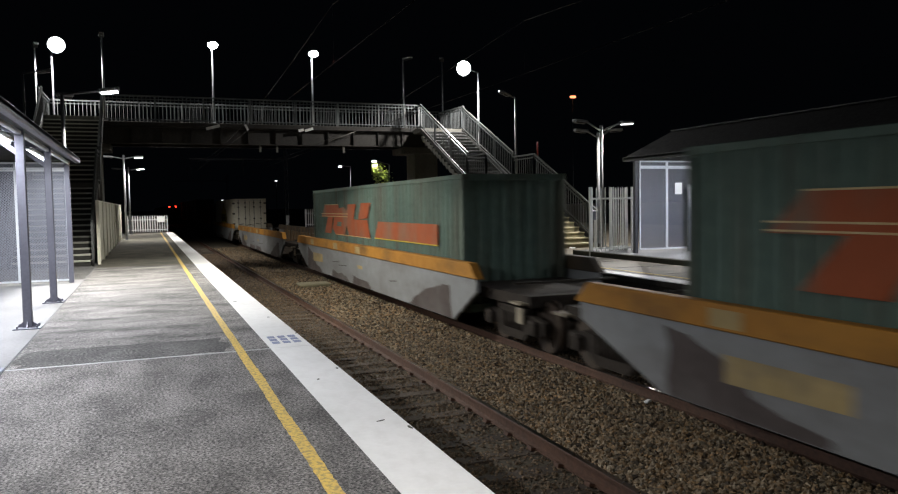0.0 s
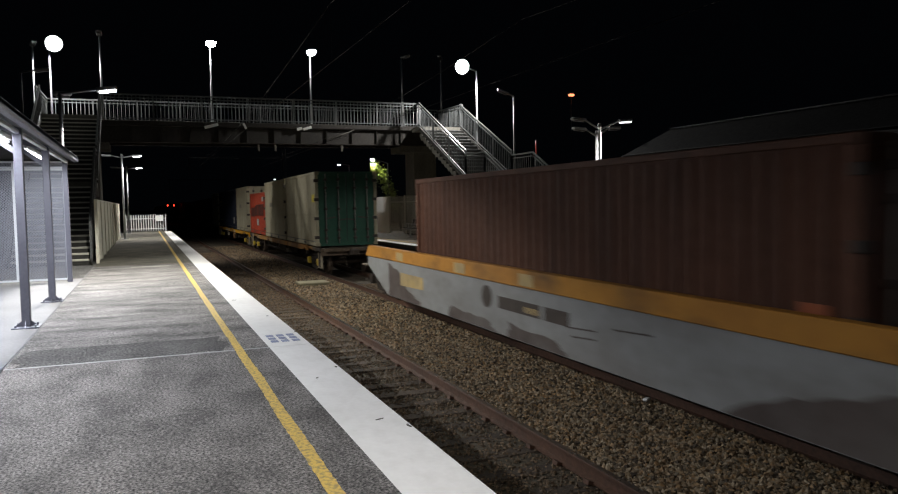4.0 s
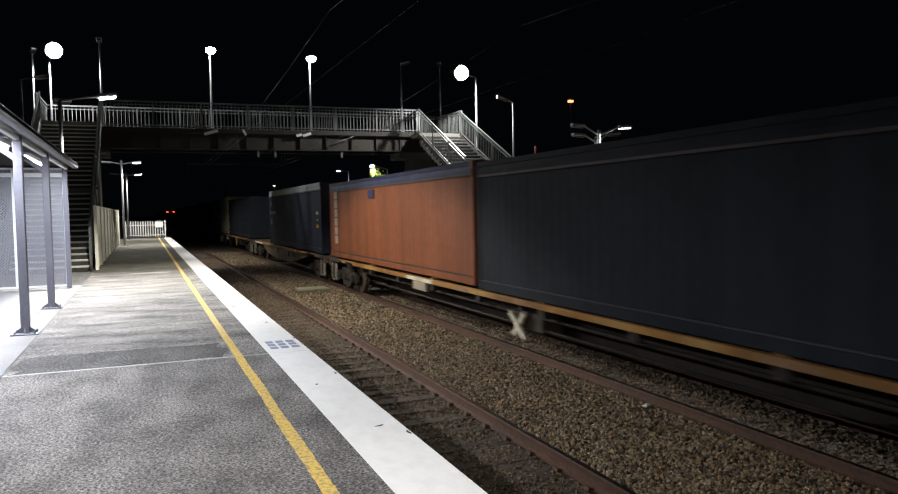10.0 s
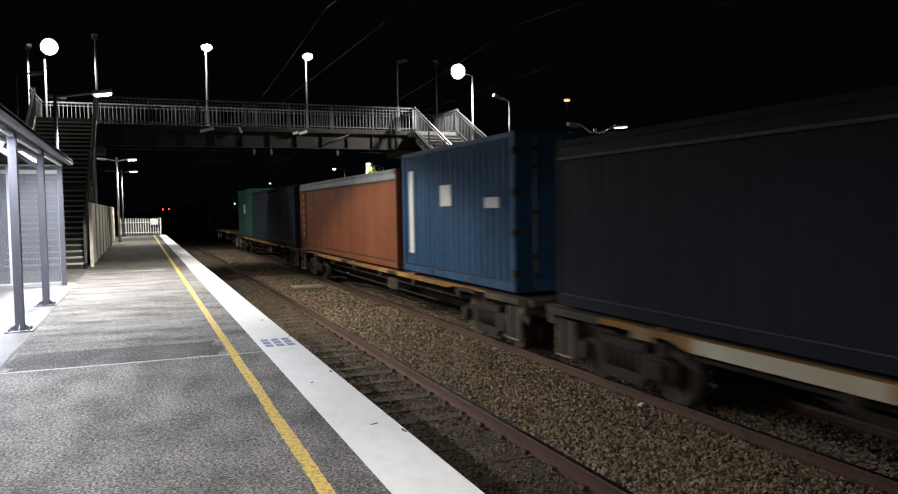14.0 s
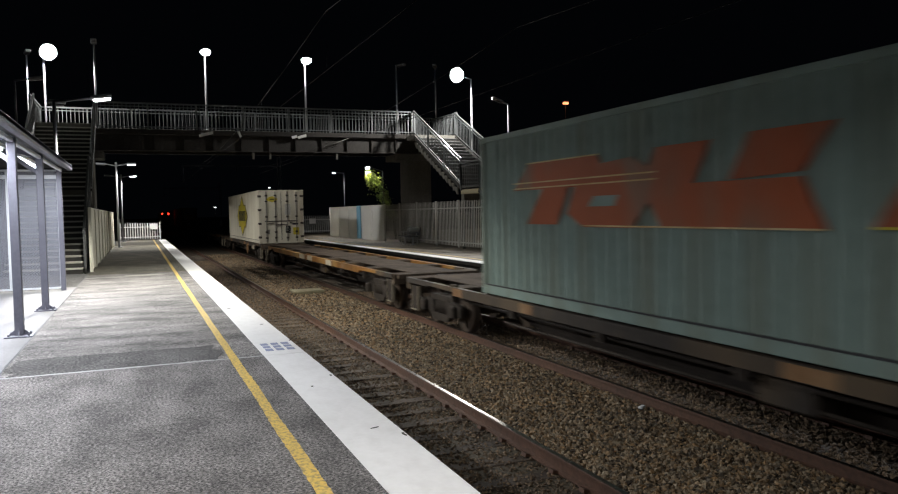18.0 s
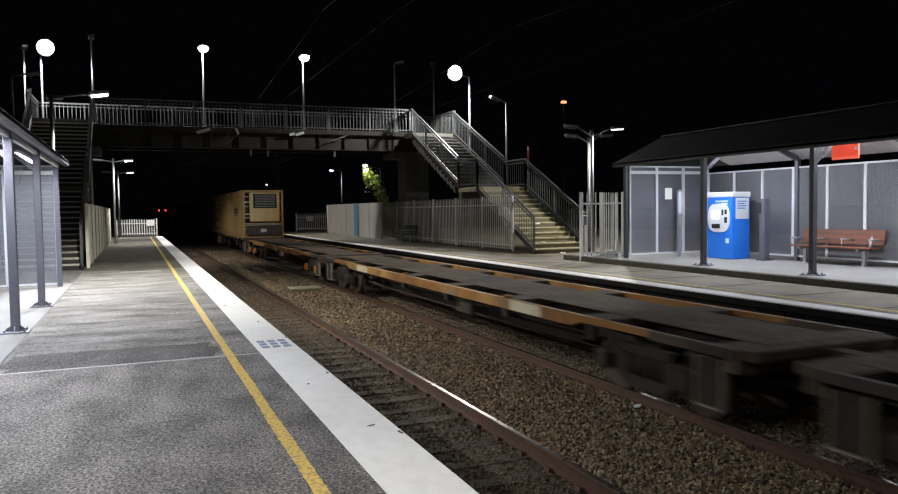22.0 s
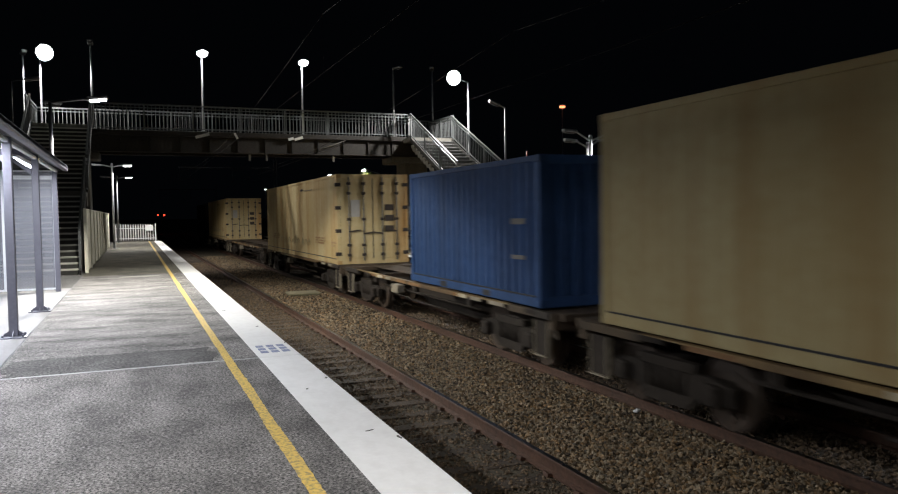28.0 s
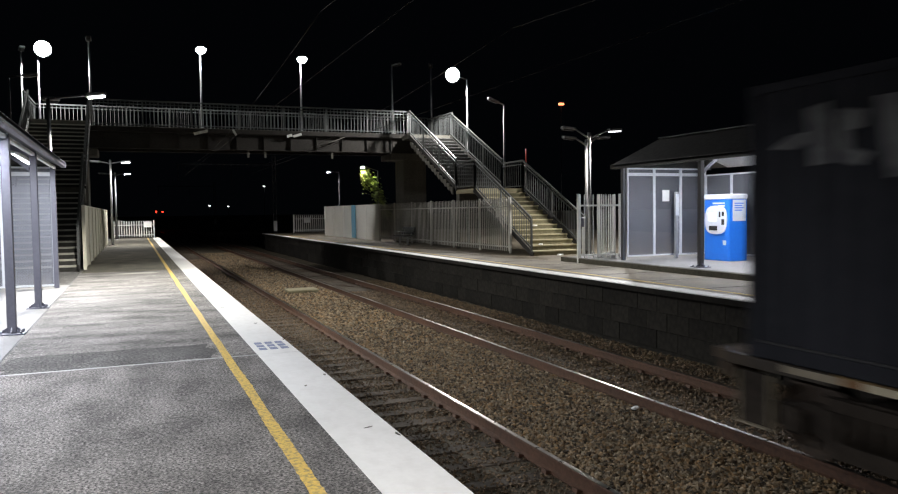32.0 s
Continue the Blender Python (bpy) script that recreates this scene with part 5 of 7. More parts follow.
def tree(seed):
    """A thin leaning tree: curved trunk, limbs and a hanging cascade of small leaves."""
    rng = random.Random(seed)
    t = thing("tree", (12.2, 42.25, -0.1), "thin tree with a hanging spray of leaves lit by a lamp", "tree")
    line = [Vector(c) for c in ((0, 0, 0), (-0.15, 0, 1.2), (-0.45, 0, 2.3), (-0.9, -0.05, 3.2), (-1.35, -0.1, 3.9), (-1.75, -0.15, 4.25))]
    tr = bmesh.new()
    for i, (p, e) in enumerate(zip(line, line[1:])):
        tube(tr, p, e, 0.075 - i * 0.013, 0.062 - i * 0.013, 7)
    part("trunk", tr, "bark", t)
    lm, lv = bmesh.new(), bmesh.new()
    for i in range(44):
        f = rng.uniform(1.25, 5.0)
        k = min(4, int(f))
        p = line[k].lerp(line[k + 1], f - k)
        ln = rng.uniform(0.2, 0.5) * (1.3 - 0.16 * abs(f - 3))
        a = rng.uniform(0, math.tau)
        e = p + Vector((math.cos(a) * ln * 0.8, math.sin(a) * ln * 0.6, rng.uniform(-0.6, 0.1)))
        tube(lm, p, e, 0.012, 0.005, 5)
        for j in range(30):
            c = p.lerp(e, rng.uniform(0.2, 1.2)) + Vector((rng.gauss(0, 0.08), rng.gauss(0, 0.08), rng.gauss(-0.06, 0.12)))
            d = Vector((rng.uniform(-1, 1), rng.uniform(-1, 1), rng.uniform(-1, 0.3))).normalized()
            s = d.cross(Vector((rng.uniform(-1, 1), rng.uniform(-1, 1), 1))).normalized()
            L, w = rng.uniform(0.08, 0.15), rng.uniform(0.025, 0.045)
            lv.faces.new([lv.verts.new(v) for v in (c, c + d * L * 0.5 + s * w, c + d * L, c + d * L * 0.5 - s * w)])
    part("twig_mass", lm, "bark", t)
    part("crown", lv, "leaf", t, "yellow green leaves")


tree(3)

# ---- the goods train ----
SPEED = 19.326
CENTRE = TRACKS[1]
MOVING = []
WHEELSETS = {}


def rolling(ob, u):
    """Notes a thing of the train that stands at u along the track when the clip starts."""
    MOVING.append((ob, u))
    return ob


def wave(length, z0, z1, depth, pitch, x, s):
    """A corrugated steel wall along y; s is the way its outer face looks."""
    bm = bmesh.new()
    n = max(2, round(length / pitch))
    p = length / n
    pts = []
    for i in range(n):
        for f, d in ((0.0, 0.0), (0.36, 0.0), (0.5, depth), (0.86, depth)):
            pts.append((x - s * d, (i + f) * p))
    pts.append((x, length))
    lo, hi = [bm.verts.new((a, b, z0)) for a, b in pts], [bm.verts.new((a, b, z1)) for a, b in pts]
    for i in range(len(pts) - 1):
        bm.faces.new((lo[i], lo[i + 1], hi[i + 1], hi[i]))
    back = [bm.verts.new((x - s * (depth + 0.012), y, z)) for y, z in ((0, z0), (length, z0), (length, z1), (0, z1))]
    bm.faces.new(back)
    return bm


W2 = 1.22


HINGE = mesh_of("hinge", cube(-0.11, 0.072, -0.055, 0.055, -0.06, 0.06, 0.008), "logo_dark")


BRACKET = mesh_of("bracket", cube(-0.065, 0.065, -0.03, 0.03, -0.045, 0.045, 0.008), "logo_dark")


def doors(c, h, colour, y, s):
    """Two door leaves with hinges, gaskets, locking bars and levers on the end at y; s is the way they look."""
    for sx in (-1, 1):
        x0, x1 = (0.012, W2 - 0.12) if sx > 0 else (-W2 + 0.12, -0.012)
        d = part("door", soft(box(bmesh.new(), x0, x1, y - 0.03, y + 0.03, 0.17, h - 0.14), 0.008), colour, c)
        part("gasket", box(box(bmesh.new(), x0 - 0.012, x0, y - 0.034, y + 0.034, 0.17, h - 0.14), x1, x1 + 0.012, y - 0.034, y + 0.034, 0.17, h - 0.14), "black", d)
        for fx in (0.28, 0.74):
            x = sx * (0.02 + fx * (W2 - 0.14))
            part("locking_bar", tube(bmesh.new(), (x, y + s * 0.06, 0.1), (x, y + s * 0.06, h - 0.08), 0.022, n=6), "panel_grey", d)
            lev = bar(bmesh.new(), (x, y + s * 0.075, 0.95 + 0.15 * fx), (x - sx * 0.38, y + s * 0.075, 1.0 + 0.15 * fx), 0.02, 0.045)
            part("lever", lev, "logo_dark", d)
            for zz in (0.3, 0.62, h * 0.5, h - 0.62, h - 0.3):
                part("bracket", BRACKET, "", d, at=(x, y + s * 0.055, zz))
        for k in range(4):
            zz = 0.34 + k * (h - 0.68) / 3
            part("hinge", HINGE, "", d, at=(sx * (W2 - 0.07), y, zz))


def container(u0, u1, base, top, colour, label, style="box", roof=None, front="doors", mid=False, logos=(), rear="plain", front_colour=None, pitch=0.28, category="container"):
    """A shipping container whose front is at u0. style: box (corrugated), flat (smooth insulated walls) or curtain (soft roof band)."""
    L, h = u1 - u0, top - base
    c = thing("shipping_container", (CENTRE, u0, base), label, category, "containers on the train")
    rolling(c, u0)
    for sx in (-1, 1):
        for y in (0, L - 0.14):
            part("corner_post", cube(min(sx * W2, sx * (W2 - 0.12)), max(sx * W2, sx * (W2 - 0.12)), y, y + 0.14, 0, h, 0.008), colour, c)
    for sx in (-1, 1):
        part("bottom_rail", cube(min(sx * W2, sx * (W2 - 0.1)), max(sx * W2, sx * (W2 - 0.1)), 0.14, L - 0.14, 0.0, 0.16, 0.01), colour, c)
        # black strip paints the shadow line along the top of the bottom rail
        part("rail_groove", cube(min(sx * (W2 + 0.002), sx * (W2 - 0.06)), max(sx * (W2 + 0.002), sx * (W2 - 0.06)), 0.16, L - 0.16, 0.163, 0.186), "black", c, "black strip painted as the shadow line above the bottom rail")
        if sx < 0:
            for y in (L / 2 - 1.25, L / 2 + 0.9) if L < 8 else ():
                # solid black block: the shade inside the pocket is given as colour
                part("fork_pocket", cube(-W2 - 0.003, -W2 + 0.09, y, y + 0.36, 0.02, 0.135, 0.004), "black", c, "fork pocket opening with its shade painted black")
        part("top_rail", cube(min(sx * W2, sx * (W2 - 0.08)), max(sx * W2, sx * (W2 - 0.08)), 0.14, L - 0.14, h - 0.1, h, 0.01), roof or colour, c)
        z1 = h - 0.1
        if style == "curtain":
            z1 = h - 0.26
            n = 5
            pr = [(sx * (W2 + 0.012 - 0.10 * (1 - math.cos(i / n * 1.5))), z1 + 0.24 * math.sin(i / n * 1.5)) for i in range(n + 1)] + [(sx * (W2 - 0.12), z1)]
            part("roof_band", prism(bmesh.new(), pr, "y", 0.02, L - 0.02), roof or colour, c, "soft roof band")
            lip = part("band_hem", cube(min(sx * (W2 + 0.02), sx * W2), max(sx * (W2 + 0.02), sx * W2), 0.05, L - 0.05, z1 - 0.035, z1 + 0.005), "logo_dark", c)
        part("side_wall", wave(L - 0.2, 0.16, z1, {"box": 0.034, "flat": 0.012, "ribbed": 0.022}.get(style, 0.009), pitch, sx * (W2 - 0.012), sx), colour, c, at=(0, 0.1, 0))
        if mid:
            part("mid_rail", cube(min(sx * (W2 + 0.015), sx * (W2 - 0.05)), max(sx * (W2 + 0.015), sx * (W2 - 0.05)), 0.14, L - 0.14, h * 0.432, h * 0.432 + 0.045), "cream", c, "pale belt rail")
        cm = mesh_of("corner_casting", soft(cube(-0.083, 0.083, -0.091, 0.091, -0.063, 0.063), 0.01), colour)
        for y in (0.085, L - 0.085):
            for z in (0.059, h - 0.059):
                part("corner_casting", cm, "", c, at=(sx * (W2 - 0.077), y, z))
    part("roof", cube(-W2 + 0.05, W2 - 0.05, 0.05, L - 0.05, h - 0.06, h - 0.01), roof or colour, c)
    part("floor", cube(-W2 + 0.1, W2 - 0.1, 0.05, L - 0.05, 0.08, 0.15), "under", c)
    for y, kind, s, col in ((0.04, front, -1, front_colour or colour), (L - 0.04, rear, 1, colour)):
        part("end_sill", cube(-W2 + 0.12, W2 - 0.12, y - 0.035, y + 0.035, 0, 0.17), col, c)
        part("end_header", cube(-W2 + 0.12, W2 - 0.12, y - 0.035, y + 0.035, h - 0.14, h), col, c)
        if kind == "doors":
            doors(c, h, col, y, s)
        elif kind == "ribs":
            n, a, w = 8, -W2 + 0.12, (2 * W2 - 0.24) / 8
            pr = [(a + w * (i + f), y - s * d) for i in range(n) for f, d in ((0, 0), (0.4, 0), (0.5, 0.04), (0.9, 0.04))] + [(a + w * n, y)]
            part("end_wall", prism(bmesh.new(), pr + [(a + w * n, y - s * 0.06), (a, y - s * 0.06)], "z", 0.17, h - 0.14), col, c)
        elif kind == "frame":
            part("end_wall", cube(-W2 + 0.12, W2 - 0.12, y - s * 0.5 - 0.02, y - s * 0.5 + 0.02, 0.1, h - 0.1), "logo_dark", c)
            lad = bmesh.new()
            for k in range(1, 4):
                box(lad, -W2 + 0.02, W2 - 0.02, y - 0.03, y + 0.03, h * k / 4 - 0.03, h * k / 4 + 0.03)
            part("end_bars", lad, "logo_white", c)
        else:
            part("end_wall", cube(-W2 + 0.12, W2 - 0.12, y - 0.02, y + 0.02, 0.17, h - 0.14), col, c)
    for name, pts, colr, lift in logos:
        # shapes on the side that faces the near platform: (distance from the front, height)
        part(name, prism(bmesh.new(), pts, "x", -W2 - 0.012 - lift, -W2 - 0.004), colr, c)
    return c


def rect(a, b, z0, z1):
    return [(a, z0), (b, z0), (b, z1), (a, z1)]


def panel(a, b, z0, z1):
    """A faded data plate with rows of unreadable markings."""
    h = (z1 - z0) / 9
    return [("data_panel", rect(a, b, z0, z1), "panel_grey", 0.002)] + [("data_row", rect(a + 0.04, b - 0.04 - 0.1 * (k % 2) * (b - a), z0 + h * (1 + 2 * k), z0 + h * (2.1 + 2 * k)), "panel_row", 0.006) for k in range(4)]


def star(yc, zc, w, h, grow=0.0):
    """Diamond star badge: a tall and a wide diamond on a square."""
    a, b, q = w / 2 + grow * 1.5, h / 2 + grow * 1.2, 0.366 * w + grow * 0.5
    r = 0.28 * h + grow * 0.5
    k = 0.2 * w
    return [(yc, zc + b), (yc + k, zc + r), (yc + q, zc + r), (yc + q, zc + r * 0.72), (yc + a, zc), (yc + q, zc - r * 0.72), (yc + q, zc - r), (yc + k, zc - r),
            (yc, zc - b), (yc - k, zc - r), (yc - q, zc - r), (yc - q, zc - r * 0.72), (yc - a, zc), (yc - q, zc + r * 0.72), (yc - q, zc + r), (yc - k, zc + r)]


def badge(yc, zc, w, h):
    out = [("badge_border", star(yc, zc, w, h, 0.1), "logo_black", 0.0), ("badge", star(yc, zc, w, h), "logo_yellow", 0.004)] 
    for i in range(6):
        y = yc - 0.36 * w + i * 0.12 * w
        out.append(("badge_bar", rect(y + 0.014 * w, y + 0.102 * w, zc - 0.13 * h, zc + 0.14 * h), "logo_black", 0.008))
    return out


def slanted(y0, y1, z0, z1, s):
    return [(y0 + s, z0), (y1 + s, z0), (y1, z1), (y0, z1)]


def flag(ground):
    """Orange lettering blocks with pale outlines and a long stripe, as plain shapes; ground is the colour that shows through the gaps."""
    shapes = [("stripe", [(1.45, 1.34), (6.5, 1.34), (6.15, 1.82), (1.45, 1.82)], "stripe", 0.0), ("stripe_edge", rect(1.45, 6.5, 1.33, 1.355), "logo_yellow", 0.004),
              ("emblem_block", [(13.0, 2.33), (13.35, 2.02), (13.5, 1.9), (10.6, 1.9), (10.9, 2.33)], "stripe", 0.0), ("emblem_block", [(12.5, 1.9), (11.7, 1.9), (12.05, 1.33), (13.05, 1.33)], "stripe", 0.0),
              ("emblem_block", [(11.5, 1.95), (11.75, 1.5), (11.3, 1.3), (10.1, 1.3), (9.4, 1.95), (10.1, 2.25), (10.9, 2.2)], "stripe", 0.0), ("emblem_gap", [(11.0, 1.75), (11.15, 1.6), (10.5, 1.6), (10.4, 1.75)], ground, 0.005),
              ("emblem_block", [(9.5, 1.32), (9.9, 1.9), (9.6, 2.33), (8.6, 2.33), (8.9, 1.85), (7.3, 1.85), (7.0, 1.33)], "stripe", 0.0), ("emblem_block", [(8.3, 1.86), (8.0, 2.36), (6.9, 2.36), (7.3, 1.9)], "stripe", 0.0)]
    shapes += [("thin_line", rect(9.6, 13.5, 1.92 + 0.09 * k, 1.94 + 0.09 * k), "straw", 0.008) for k in range(2)]
    shapes += [("thin_line", rect(7.0, 11.3, 1.31, 1.33), "straw", 0.006), ("thin_line", rect(10.9, 13.0, 2.33, 2.35), "straw", 0.006)]
    return shapes


WELL_BASE = -0.66
container(-7.3, 7.49, WELL_BASE, 2.24, "green", "long green steel container with faded orange lettering blocks", front="ribs", rear="ribs", logos=flag("green"))
container(14.49, 29.5, WELL_BASE, 2.23, "green", "long green steel container with an orange stripe in a well wagon", front="ribs", rear="ribs", logos=flag("green"))
container(59.1, 73.9, WELL_BASE, 2.33, "white", "white refrigerated container with a yellow star badge in a well wagon", "ribbed", pitch=0.42, front="doors", rear="frame", logos=badge(7.25, 1.51, 4.6, 2.3))
container(82.34, 94.6, WELL_BASE, 2.18, "brown", "rusty brown corrugated container in a well wagon", front="doors", rear="ribs", logos=[("label_plate", rect(0.35, 0.7, 0.95, 1.2), "stripe", 0.0)])
container(106.2, 112.7, 0.04, 2.9, "cream", "cream box container with dark green doors", "flat", mid=True, front_colour="forest", logos=[("label_plate", rect(0.15, 0.6, 1.7, 2.0), "logo_yellow", 0.0)])
container(113.0, 119.25, 0.04, 2.88, "cream", "cream box container with a steel belt rail", "flat", mid=True, logos=[("number_bar", rect(3.6, 4.6, 1.55, 1.75), "logo_faint", 0.0)])
container(119.45, 125.5, 0.06, 2.4, "red", "faded red container with a dark painted band", logos=[("dark_band", [(0.5, 1.05), (3.6, 1.05), (3.7, 0.98), (5.5, 0.98), (5.5, 1.5), (3.7, 1.52), (3.5, 1.66), (0.5, 1.7)], "band_dark", 0.0), *panel(2.26, 3.05, 0.47, 0.86), *panel(0.3, 1.0, 1.85, 2.1)])
container(126.85, 133.05, 0.05, 2.92, "cream", "cream box container with a steel belt rail", "flat", mid=True, logos=[("number_bar", rect(3.2, 4.2, 1.5, 1.75), "logo_faint", 0.0), ("rust_mark", rect(0.3, 1.7, 0.75, 0.95), "cream", 0.004)])
container(133.45, 146.15, 0.04, 2.92, "navy", "dark blue container with small yellow markings", "box", front="plain", logos=[("yellow_mark", rect(10.3, 11.7, 2.0, 2.1), "mark_yellow", 0.0), ("yellow_mark", rect(9.9, 11.7, 1.75, 1.82), "mark_yellow", 0.0), ("yellow_mark", rect(9.9, 10.4, 2.1, 2.2), "mark_yellow", 0.0), ("long_mark", rect(9.8, 11.6, 0.52, 0.58), "mark_yellow", 0.0), *panel(0.8, 1.62, 0.38, 0.86)])
container(147.46, 153.65, 0.05, 2.9, "cream", "cream box container with a steel belt rail", "flat", mid=True, logos=[("number_bar", rect(2.6, 3.6, 1.5, 1.72), "logo_faint", 0.0)])
container(153.95, 166.5, 0.08, 2.56, "navy", "dark blue curtain sided container with faded white markings", "curtain", "tarp_blue", "plain", logos=[("white_mark", rect(9.00, 9.30, 1.3, 1.47), "mark_faint", 0.0), ("white_mark", rect(9.40, 9.70, 1.3, 1.47), "mark_faint", 0.0), ("white_mark", rect(9.80, 10.10, 1.3, 1.47), "mark_faint", 0.0), ("white_mark", rect(10.20, 10.50, 1.3, 1.47), "mark_faint", 0.0), ("white_mark", rect(10.60, 10.90, 1.3, 1.47), "mark_faint", 0.0), ("white_mark", rect(11.00, 11.30, 1.3, 1.47), "mark_faint", 0.0), ("white_mark", [(11.0, 1.8), (11.3, 1.75), (11.5, 1.9), (11.2, 2.05)], "mark_faint", 0.0), *panel(5.86, 6.67, 0.16, 0.54), ("dark_panel", rect(0.5, 1.2, 0.62, 1.6), "slate", 0.0), ("number_bar", rect(0.55, 0.98, 1.34, 1.48), "stain", 0.004), ("number_bar", rect(0.55, 0.98, 1.08, 1.2), "mark_faint", 0.004), ("number_bar", rect(0.52, 1.0, 0.74, 0.92), "sill_bright", 0.004)])
container(167.85, 180.3, 0.06, 2.56, "orange", "orange curtain sided container with a blue roof band", "curtain", "tarp_blue", "plain", logos=[("letter_bar", rect(11.34, 11.76, 0.46 + 0.3 * i, 0.72 + 0.3 * i), "letter_faded", 0.0) for i in range(6)])
container(180.45, 192.9, 0.02, 2.48, "slate", "dark slate blue curtain sided container", "curtain", "tarp_blue", "plain", logos=[("faint_mark", rect(8.7, 9.3, 1.75, 2.05), "tarp_grey", 0.0)])
container(194.2, 206.9, 0.02, 2.5, "slate", "dark slate blue curtain sided container", "curtain", "slate", "plain", logos=[*panel(0.4, 1.3, 0.3, 0.75), ("yellow_mark", rect(0.5, 0.7, 0.9, 1.9), "logo_dark", 0.0)])
container(207.1, 219.6, 0.06, 2.56, "orange", "orange curtain sided container with a blue roof band", "curtain", "tarp_blue", "plain", logos=[("letter_bar", rect(11.38, 11.78, 0.46 + 0.3 * i, 0.72 + 0.3 * i), "letter_faded", 0.0) for i in range(6)] + [("blue_mark", rect(7.0, 7.6, 1.9, 2.15), "tarp_blue", 0.0)])
container(221.1, 233.5, 0.06, 2.7, "navy", "dark blue curtain sided container with a grey roof band", "curtain", "tarp_grey", "plain", logos=[("white_mark", rect(10.3, 12.0, 1.48, 1.63), "mark_faint", 0.0), ("white_mark", rect(11.5, 11.9, 1.88, 2.1), "mark_faint", 0.0), ("white_mark", rect(11.55, 11.85, 0.95, 1.25), "mark_faint", 0.0), ("number_bar", rect(0.46, 0.8, 0.94, 1.06), "sill_bright", 0.0), ("number_bar", rect(0.48, 0.78, 1.2, 1.28), "mark_faint", 0.0), ("number_bar", rect(0.48, 0.78, 1.45, 1.55), "stain", 0.0)])
container(241.45, 253.8, 0.06, 2.62, "slate", "dark blue grey container with dim faded sides", "box", front="plain", roof="slate", pitch=0.25)
container(253.9, 260.4, 0.05, 2.92, "cream", "cream box container with a steel belt rail", "flat", mid=True, logos=[("number_bar", rect(3.1, 4.15, 1.72, 1.95), "logo_faint", 0.0), ("number_bar", rect(3.1, 4.2, 1.52, 1.62), "logo_faint", 0.0), ("number_bar", rect(0.6, 2.4, 1.78, 1.9), "logo_faint", 0.0)])
container(261.75, 267.75, 0.06, 2.86, "teal", "weathered teal container with a pale upright panel", front_colour="royal", logos=[("pale_strip", rect(4.82, 5.4, 0.42, 2.25), "cream", 0.0), ("orange_block", rect(4.9, 5.32, 0.5, 0.62), "sill_bright", 0.004), ("emblem", rect(2.9, 3.6, 1.5, 1.95), "logo_white", 0.0), ("emblem", rect(3.05, 3.45, 1.58, 1.87), "royal", 0.005), ("label_plate", rect(0.4, 1.3, 1.2, 1.38), "logo_white", 0.0)])
container(268.45, 281.0, 0.05, 2.6, "slate", "dark slate blue curtain sided container", "curtain", "slate", "plain")
container(282.45, 288.5, 0.08, 2.92, "royal", "blue container with a pale upright panel", front_colour="royal", logos=[("pale_strip", rect(5.25, 5.55, 0.45, 2.4), "logo_white", 0.0), ("emblem", rect(2.9, 3.5, 1.55, 2.0), "logo_white", 0.0), ("label_plate", rect(0.6, 1.2, 1.5, 1.7), "logo_white", 0.0)])
container(289.05, 301.5, 0.06, 2.62, "orange", "orange curtain sided container with a grey roof band", "curtain", "tarp_grey", "plain", logos=[("letter_bar", rect(11.5, 11.85, 0.5 + 0.3 * i, 0.68 + 0.3 * i), "letter_faded", 0.0) for i in range(6)])
container(302.7, 315.5, 0.05, 2.66, "navy", "dark blue curtain sided container", "curtain", "slate", "plain")
container(315.9, 322.3, 0.05, 2.92, "forest", "very dark green container with a small white label", logos=[("label_plate", rect(2.8, 3.6, 1.4, 1.95), "logo_white", 0.0)])
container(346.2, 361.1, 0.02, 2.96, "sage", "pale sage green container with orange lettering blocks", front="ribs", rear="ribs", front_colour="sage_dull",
          logos=flag("sage"))
white_box = container(390.15, 404.8, 0.03, 2.95, "white", "white refrigerated container with a yellow star badge and barred doors", "ribbed", pitch=0.42, front="doors", rear="frame", logos=badge(7.12, 1.52, 4.6, 2.3))
part("door_badge", prism(bmesh.new(), [(x - 0.5, z + 2.42) for x, z in ((-0.32, 0), (-0.2, 0.1), (0, 0.17), (0.2, 0.1), (0.32, 0), (0.2, -0.1), (0, -0.17), (-0.2, -0.1))], "y", -0.008, 0.008), "logo_yellow", white_box, "yellow star badge on the door")
for x0, x1, z0, z1, m_ in ((-0.62, -0.36, 2.39, 2.45, "logo_black"), (0.62, 0.95, 0.45, 0.85, "logo_yellow"), (0.6, 0.9, 1.0, 1.1, "logo_blue"), (-0.9, 0.9, 1.18, 1.24, "logo_dark"),
                           (0.2, 0.5, 1.55, 2.15, "panel_row"), (0.22, 0.48, 0.55, 0.95, "logo_black"), (0.26, 0.44, 0.6, 0.9, "logo_white"), (-0.85, -0.65, 0.5, 0.75, "panel_grey")):
    part("data_plate", cube(x0, x1, -0.012, 0.008, z0, z1), m_, white_box)
